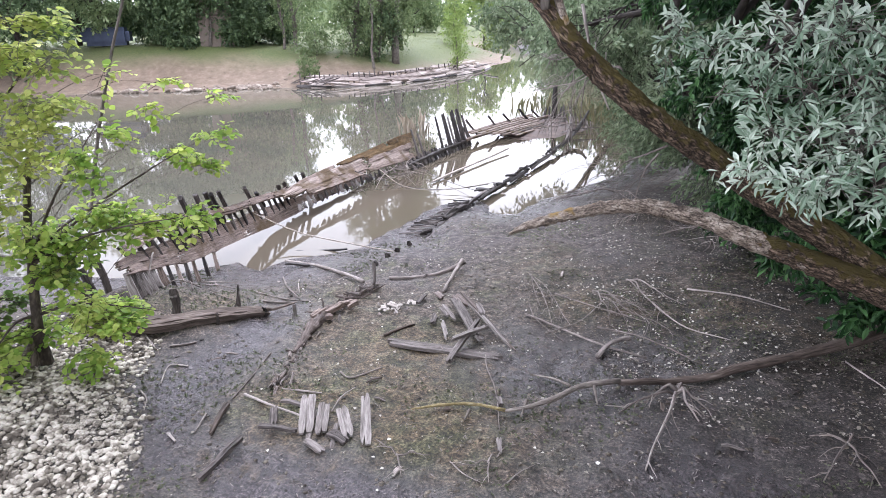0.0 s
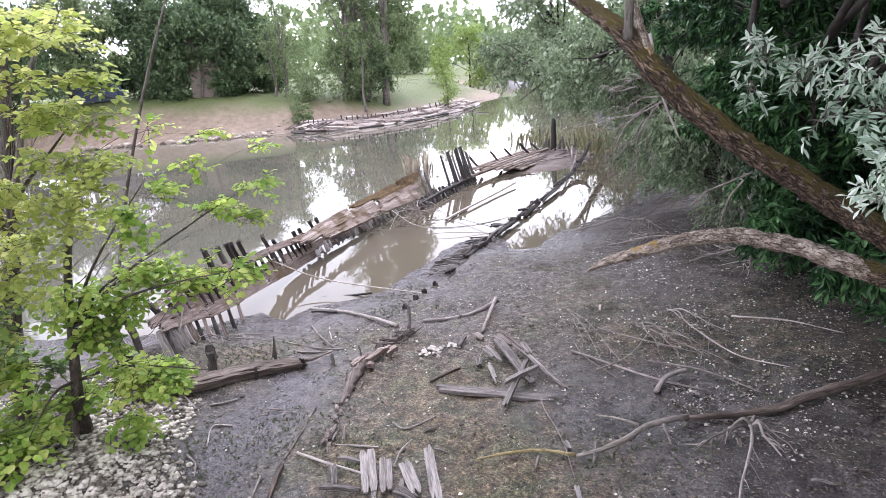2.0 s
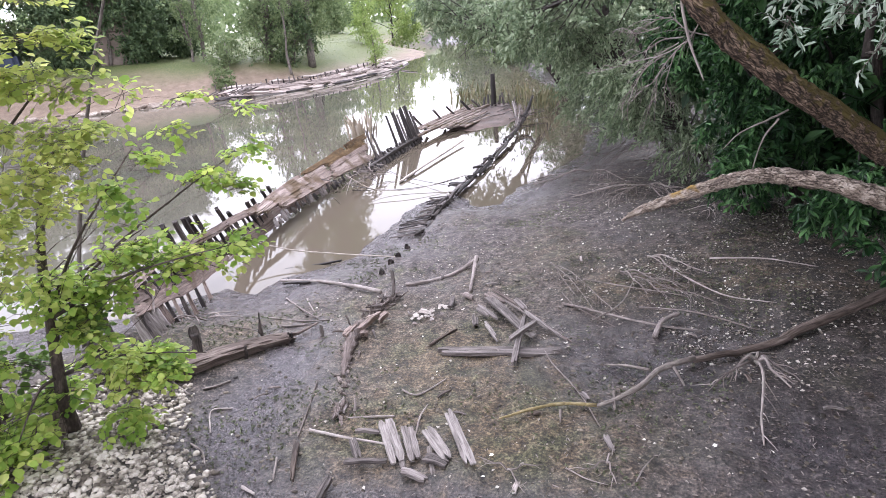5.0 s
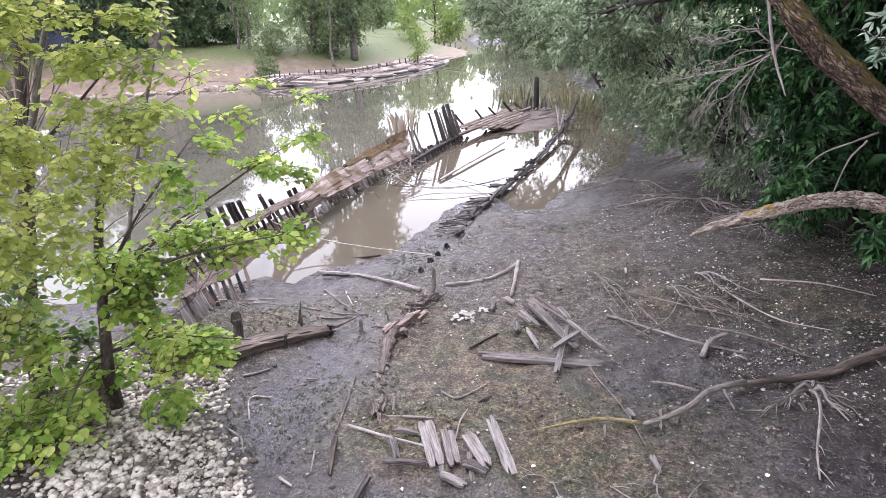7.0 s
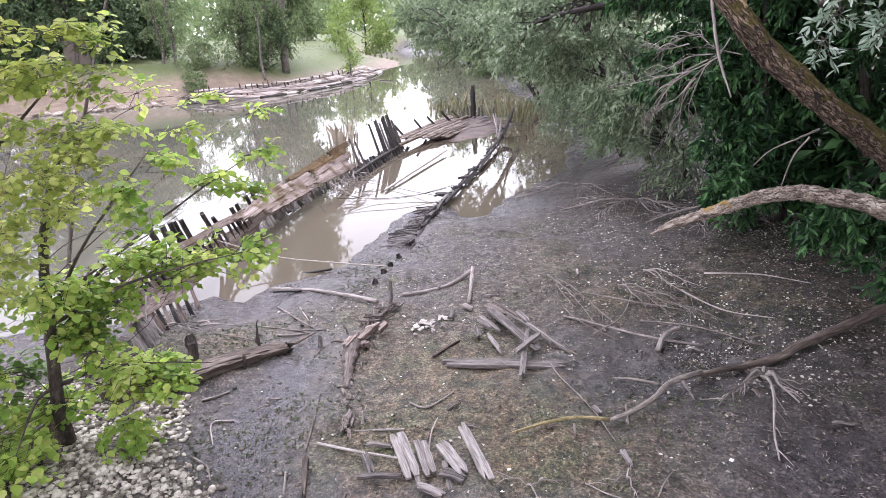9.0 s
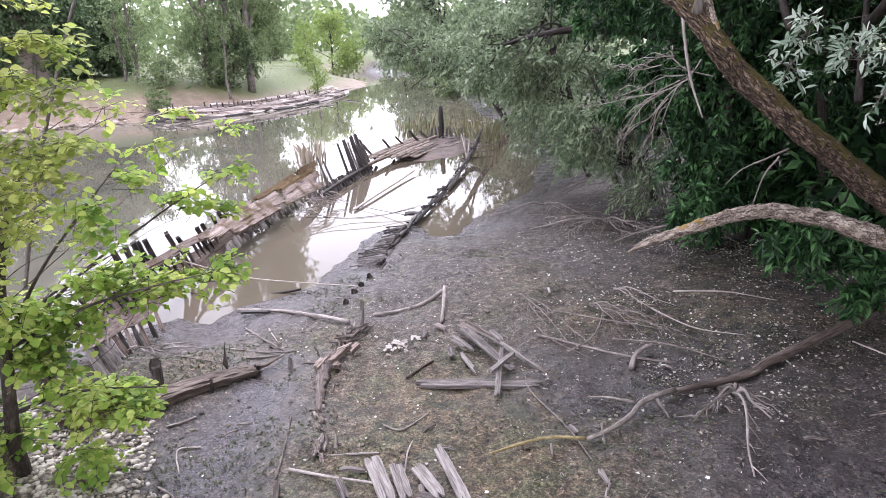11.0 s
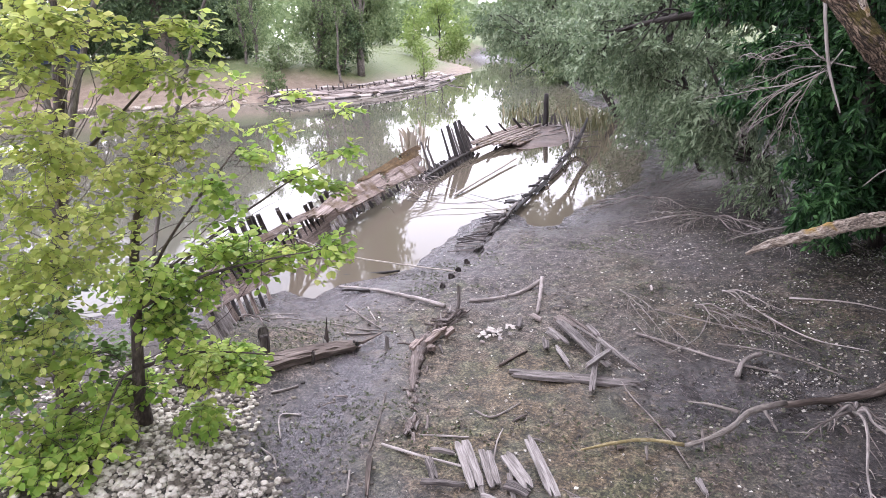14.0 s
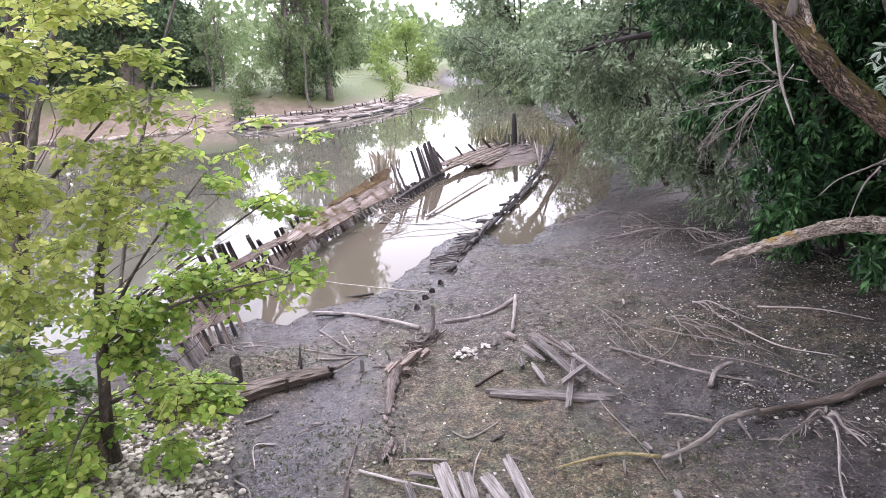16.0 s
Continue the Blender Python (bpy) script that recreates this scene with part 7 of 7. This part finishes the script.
for x, y, t, w, leaf, n in ((-44, 92, 7, 4.5, FAR_MID, 800), (-36, 100, 9, 4.5, FAR_LIGHT, 700), (-52, 98, 8, 5, FAR_DARK, 800), (-26, 106, 9, 4.0, FAR_MID, 700), (-60, 84, 15, 5, FAR_MID, 800)):
    far_tree("hazy tree at the far end of the meadow", x, y, t, w, leaf, DARK_BARK, n, 0.45, 0.08, k, group="trees beyond the bend", blobs=14)
    k += 1
# near bank, upstream; two unseen trees by the camera added to shade mud
for x, y, t, w, leaf, n, ln in ((0.6, 36.5, 5, 2.0, WILLOW, 1100, (-1.0, -0.6)), (1.6, 31.0, 9, 3.0, WILLOW, 1700, (-1.6, 0)), (-3.0, 46.5, 4.0, 2.2, FAR_MID, 1000, (-1.0, 0)), (2.8, 38.0, 12, 3.6, FAR_DARK, 1300, (-1, 0)),
                                (-7.2, 58.5, 5, 2.8, FAR_MID, 1000, (-1.2, 0)), (-13.2, 72.0, 9, 3.8, FAR_MID, 1000, (-1.8, 0)), (-5.0, 70, 13, 4.5, FAR_DARK, 900, (-1, 0)), (-18.0, 88, 8, 4.0, FAR_DARK, 900, (-1, 0)),
                                # (9.0, 3.5) and (10.5, -4.0) stand unseen, put there to cut the light
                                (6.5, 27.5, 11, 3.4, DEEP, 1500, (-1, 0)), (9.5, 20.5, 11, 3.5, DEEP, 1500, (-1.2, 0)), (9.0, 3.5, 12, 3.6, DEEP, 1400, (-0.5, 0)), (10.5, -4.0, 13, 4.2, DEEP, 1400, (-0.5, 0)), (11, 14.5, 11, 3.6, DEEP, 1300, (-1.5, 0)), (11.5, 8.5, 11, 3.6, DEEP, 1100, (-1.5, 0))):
    far_tree("leafy willow leaning from the near bank, two of them unseen and added for shade", x, y, t, w, leaf, DARK_BARK, n, 0.2 if y < 50 else 0.36, 0.05, k, group="trees of the near bank", lean=ln, blobs=20)
    k += 1

# distant woods round the horizon
g = np.random.default_rng(3)
aa = np.radians(np.linspace(-75, 75, 2200)) + g.uniform(-0.01, 0.01, 2200)
rad = g.uniform(170, 330, 2200)
tall_ = 11 + 7 * (0.5 + 0.5 * np.sin(aa * 9)) + 3 * np.sin(aa * 31)
cx, cy = rad * np.sin(aa) - 5, rad * np.cos(aa)
m = 16
px = np.repeat(cx, m) + g.normal(0, 3.5, 2200 * m)
py = np.repeat(cy, m) + g.normal(0, 3.5, 2200 * m)
pz = g.random(2200 * m) ** 0.8 * np.repeat(tall_, m) + 2.0
bs = np.stack([px, py, pz], 1)
wy = unit(g.standard_normal((len(bs), 3)) + [0, 0, 0.4])
sz_ = g.uniform(1.6, 3.4, len(bs))
tagged(part("far_woods", leaf_mesh("far_woods", bs, wy, unit(g.standard_normal((len(bs), 3))), sz_, sz_ * 0.7, False), FAR_MID), "hazy green woods along the horizon", "woods", kind="stuff")

# ---------------------------------------------------------------- house and tarpaulin beyond the lawn
house = thing("house", "old rendered outbuilding half hidden by trees", "house")


def box_mesh(name, x, y, z, bevel=0.05):
    bm = bmesh.new()
    bmesh.ops.create_cube(bm, size=1)
    bmesh.ops.scale(bm, vec=(x, y, z), verts=bm.verts)
    bmesh.ops.bevel(bm, geom=bm.edges[:], offset=bevel, segments=2, affect="EDGES")
    return bm


hz = h(-40.6, 49.3)
at_house = pose(-40.6, 49.3, hz, 0, 0, 44)
body = part("wall", box_mesh("wall", 2.8, 3.2, 4.8, 0.04), WALLMAT, house)
body.matrix_basis = at_house @ pose(0, 0, 2.2)
bm = bmesh.new()
pr = [bm.verts.new(v) for v in ((-1.7, -1.9, 0), (1.7, -1.9, 0), (1.7, 1.9, 0), (-1.7, 1.9, 0), (0, -1.9, 1.4), (0, 1.9, 1.4))]
for f in ((0, 4, 5, 3), (1, 2, 5, 4), (0, 1, 4), (2, 3, 5), (0, 3, 2, 1)):
    bm.faces.new([pr[i] for i in f])
roof = part("roof", bm, ROOFMAT, house)
roof.matrix_basis = at_house @ pose(0, 0, 4.6)
part("ledge", box_mesh("ledge", 2.9, 0.16, 0.12, 0.02), ROOFMAT, house, "dark ledge across the wall").matrix_basis = at_house @ pose(0, -1.62, 2.6)
part("window", box_mesh("window", 0.16, 0.1, 0.7, 0.02), DARK_WOOD, house, "dark narrow window slit").matrix_basis = at_house @ pose(0.8, -1.6, 3.2)
tz = h(-47.2, 43.6)
tarp = part("covered_stack", box_mesh("covered_stack", 3.8, 2.0, 1.5, 0.35), TARP)
tarp.matrix_basis = pose(-47.2, 43.2, tz + 0.8, 0, 0, 42)
tagged(tarp, "stack covered with a dull blue tarpaulin on grass", "stack")


# ---------------------------------------------------------------- stones
def pebble(seed, flat=0.6):
    """A rounded stone from a cube split once and pushed out unevenly."""
    g = np.random.default_rng(seed)
    bm = bmesh.new()
    bmesh.ops.create_cube(bm, size=1)
    bmesh.ops.subdivide_edges(bm, edges=bm.edges[:], cuts=1, use_grid_fill=True)
    ax = g.uniform(0.8, 1.25, 3) * [1, 1, flat]
    for v in bm.verts:
        d = v.co.normalized()
        v.co = Vector((d.x * ax[0], d.y * ax[1], d.z * ax[2])) * (1 + g.uniform(-0.08, 0.08))
    for f in bm.faces:
        f.smooth = True
    me = bpy.data.meshes.new("stone")
    bm.to_mesh(me)
    bm.free()
    return me


stones = [pebble(s) for s in range(7)]
for me in stones:
    me.materials.append(STONE)
rocks = [pebble(s + 40, 0.7) for s in range(5)]
for me in rocks:
    me.materials.append(ROCK)
riprap = thing("bank_stones", "line of pale boulders along the far waterline", "boulders")
edge = spline([(-42, 35.6), (-39.5, 37.0), (-35.0, 39.7), (-31.5, 42.0), (-29.6, 43.1)], 60)
for k in range(130):
    q = edge[int(rng.integers(60))] + rng.normal(0, 0.5, 2) + [0.0, 0.4]
    r = 0.06 + 0.28 * float(rng.random()) ** 2
    ob = part("stone", rocks[k % 5], None, riprap)
    ob.matrix_basis = Matrix.LocRotScale((q[0], q[1], max(0.02, h(q[0], q[1])) + r * 0.25), Euler((float(rng.uniform(-.4, .4)), float(rng.uniform(-.4, .4)), float(rng.uniform(0, 6)))), (r, r, r * 0.8))

shingle = thing("stony_bank", "bank of pale rounded cobbles sloping to the mud", "cobbles")


def on_stones(x, y):
    """How much the spot belongs to the cobble bank."""
    return smooth(0.25, -0.35, (x + 1.92) * 0.70 + (y - 8.84) * 0.715 + 0.16 * waves(np.asarray(x, float), np.asarray(y, float), 2.4)) * smooth(9.7, 9.2, y) * (0.12 + 0.88 * smooth(-3.3, -2.5, np.asarray(x, float) + 0.5 * vnoise(x, y, 1.3, 31) + 0.35 * (np.asarray(y, float) - 8.2)))


pts = []
g = np.random.default_rng(21)
while len(pts) < 10500:
    x, y = g.uniform(-5.6, 0.6), g.uniform(5.6, 9.6)
    if g.random() < on_stones(x, y):
        pts.append((x, y))
pts = np.array(pts)
zz = height(pts[:, 0], pts[:, 1])
near = np.argsort(np.abs(pts[:, 0] + 1.5) + np.abs(pts[:, 1] - 8.0))
sizes = 0.012 + 0.03 * g.random(len(pts)) ** 1.6
pieces = []
for rank, k in enumerate(near):
    m = Matrix.LocRotScale((*pts[k], zz[k] + sizes[k] * 0.15), Euler((g.uniform(-.4, .4), g.uniform(-.4, .4), g.uniform(0, 6))), Vector((1, 1, 1)) * sizes[k])
    if rank < 290:
        part("stone", stones[k % 7], None, shingle).matrix_basis = m
    else:
        me = stones[k % 7]
        v = np.empty(len(me.vertices) * 3, np.float32)
        me.vertices.foreach_get("co", v)
        v = v.reshape(-1, 3) @ np.array(m.to_3x3()).T + np.array(m.translation)
        pieces.append((v, np.array([p.vertices[:] for p in me.polygons])))
v, f = joined(pieces)
rest_ = part("small_stones", np_mesh("small_stones", v, f, True), STONE_MIX, shingle)
tagged(rest_, kind="stuff")


# ---------------------------------------------------------------- leaf litter, seedlings, reeds and grass
def scatter(n, box, want, seed):
    g = np.random.default_rng(seed)
    x, y = g.uniform(box[0], box[1], n), g.uniform(box[2], box[3], n)
    keep = g.random(n) < want(x, y)
    x, y = x[keep], y[keep]
    return np.stack([x, y, height(x, y)], 1), g


p, g = scatter(80000, (-2.5, 8.0, 7.2, 20.5), lambda x, y: (0.07 + 0.9 * smooth(0.5, 4.0, x) * smooth(10, 12.5, y)) * (0.35 + 0.65 * smooth(-0.2, 0.6, waves(x, y, 1.7, 8))), 31)
p = p[p[:, 2] > 0.06]
w = unit(g.standard_normal((len(p), 3)) * [1, 1, 0.22])
s = 0.014 + 0.044 * g.random(len(p)) ** 2.3
tagged(part("fallen_leaves", leaf_mesh("fallen_leaves", p + [0, 0, 0.012], w, unit(g.standard_normal((len(p), 3)) * 0.35 + [0, 0, 1]), s, s * 0.75, True), LITTER), "pale dry leaves scattered over dark mud", "leaves", kind="stuff")
p, g = scatter(27000, (-5.5, 7.5, 7.0, 18.0), lambda x, y: smooth(0.05, 0.7, waves(x, y, 1.25, 9) * 0.7 + waves(x, y, 3.1, 2) * 0.5 + 0.45 * smooth(1.5, 4, x) * smooth(11.5, 13.5, y)) * (1 - on_stones(x, y)), 32)
p = p[p[:, 2] > 0.07]
q = np.repeat(p, 4, 0)
w = unit(g.standard_normal((len(q), 3)) * [1, 1, 0.4] + [0, 0, 0.55])
s = g.uniform(0.014, 0.042, len(q))
tagged(part("seedlings", leaf_mesh("seedlings", q, w, unit(g.standard_normal((len(q), 3)) + [0, 0, 1]), s, s * 0.5, False), SEEDLING), "tiny green seedlings sprouting in patches on mud", "plants", kind="stuff")
p, g = scatter(15000, (-4.5, 6.0, 7.2, 20.0), lambda x, y: 0.12 + 0.88 * smooth(-0.1, 0.7, vnoise(x, y, 1.1, 21) + 0.5 * vnoise(x, y, 2.6, 22)), 37)
p = p[p[:, 2] > 0.08]
pieces = []
for k in range(len(p)):
    me = stones[k % 7]
    v = np.empty(len(me.vertices) * 3, np.float32)
    me.vertices.foreach_get("co", v)
    s = 0.006 + 0.02 * g.random() ** 3
    an = g.uniform(0, 6)
    v = v.reshape(-1, 3) * [s * 1.3, s, s * 0.7]
    v = np.stack([v[:, 0] * math.cos(an) - v[:, 1] * math.sin(an), v[:, 0] * math.sin(an) + v[:, 1] * math.cos(an), v[:, 2]], 1) + p[k]
    pieces.append((v, np.array([q.vertices[:] for q in me.polygons])))
v, f = joined(pieces)
tagged(part("mud_clods", np_mesh("mud_clods", v, f, True), CLOD), "small dark clods of mud strewn over the bank", "mud", kind="stuff")
p, g = scatter(14000, (-4.0, 6.5, 7.0, 20.5), lambda x, y: 0.4 + 0.6 * smooth(0, 4, x), 36)
p = p[p[:, 2] > 0.07]
w = unit(g.standard_normal((len(p), 3)) * [1, 1, 0.12])
s = g.uniform(0.015, 0.07, len(p))
tagged(part("mud_debris", leaf_mesh("mud_debris", p + [0, 0, 0.006], w, unit(g.standard_normal((len(p), 3)) * 0.3 + [0, 0, 1]), s, s * 0.12 + 0.004, True), TWIG), "bits of twig and bark strewn on mud", "debris", kind="stuff")


def reeds(label, spots, n, tall, spread, mat, seed, name="reed_clump", flare=0.2, thick=0.014):
    for j, (x, y) in enumerate(spots):
        g = np.random.default_rng(seed + j)
        b = np.stack([x + g.normal(0, spread, n), y + g.normal(0, spread, n), np.full(n, max(h(x, y), -0.05))], 1)
        w = unit(g.standard_normal((n, 3)) * flare + [0, 0, 1])
        L = tall * g.uniform(0.5, 1.1, n)
        ob = part(name, leaf_mesh(name, b, w, unit(g.standard_normal((n, 3))), L, L * 0.008 + thick, True, 0.3), mat)
        tagged(ob, label, "reeds", "reeds by the wreck")


reeds("tuft of dry pale reeds rising from the water", [(-7.3, 25.2), (-7.6, 26.2)], 22, 1.35, 0.18, DRY_REED, 5, flare=0.12, thick=0.006)
reeds("green and straw-coloured reeds by the stern", [(-2.3, 31.5), (-1.8, 32.6), (-2.6, 33.4), (-5.4, 34.6), (-5.9, 33.2)], 20, 1.3, 0.35, REED, 15)
g = np.random.default_rng(55)
n = 30000
x, y = g.uniform(-70, -18, n), g.uniform(36, 85, n)
d, fr = shore_field(x, y)
keep = fr & (d > 2.0) & (g.random(n) < 0.05 + 0.95 * smooth(5.8, 9.0, d + 2.6 * smooth(49, 57, y) + 0.8 * vnoise(x, y, 0.6, 4)))
x, y = x[keep], y[keep]
b = np.stack([x, y, height(x, y)], 1)
w = unit(g.standard_normal((len(b), 3)) * 0.5 + [0, 0, 1])
L = g.uniform(0.05, 0.13, len(b))
tagged(part("lawn_grass", leaf_mesh("lawn_grass", b, w, unit(g.standard_normal((len(b), 3))), L, L * 0.35, False), GRASS), "mown sunlit grass on the far bank", "grass", kind="stuff")
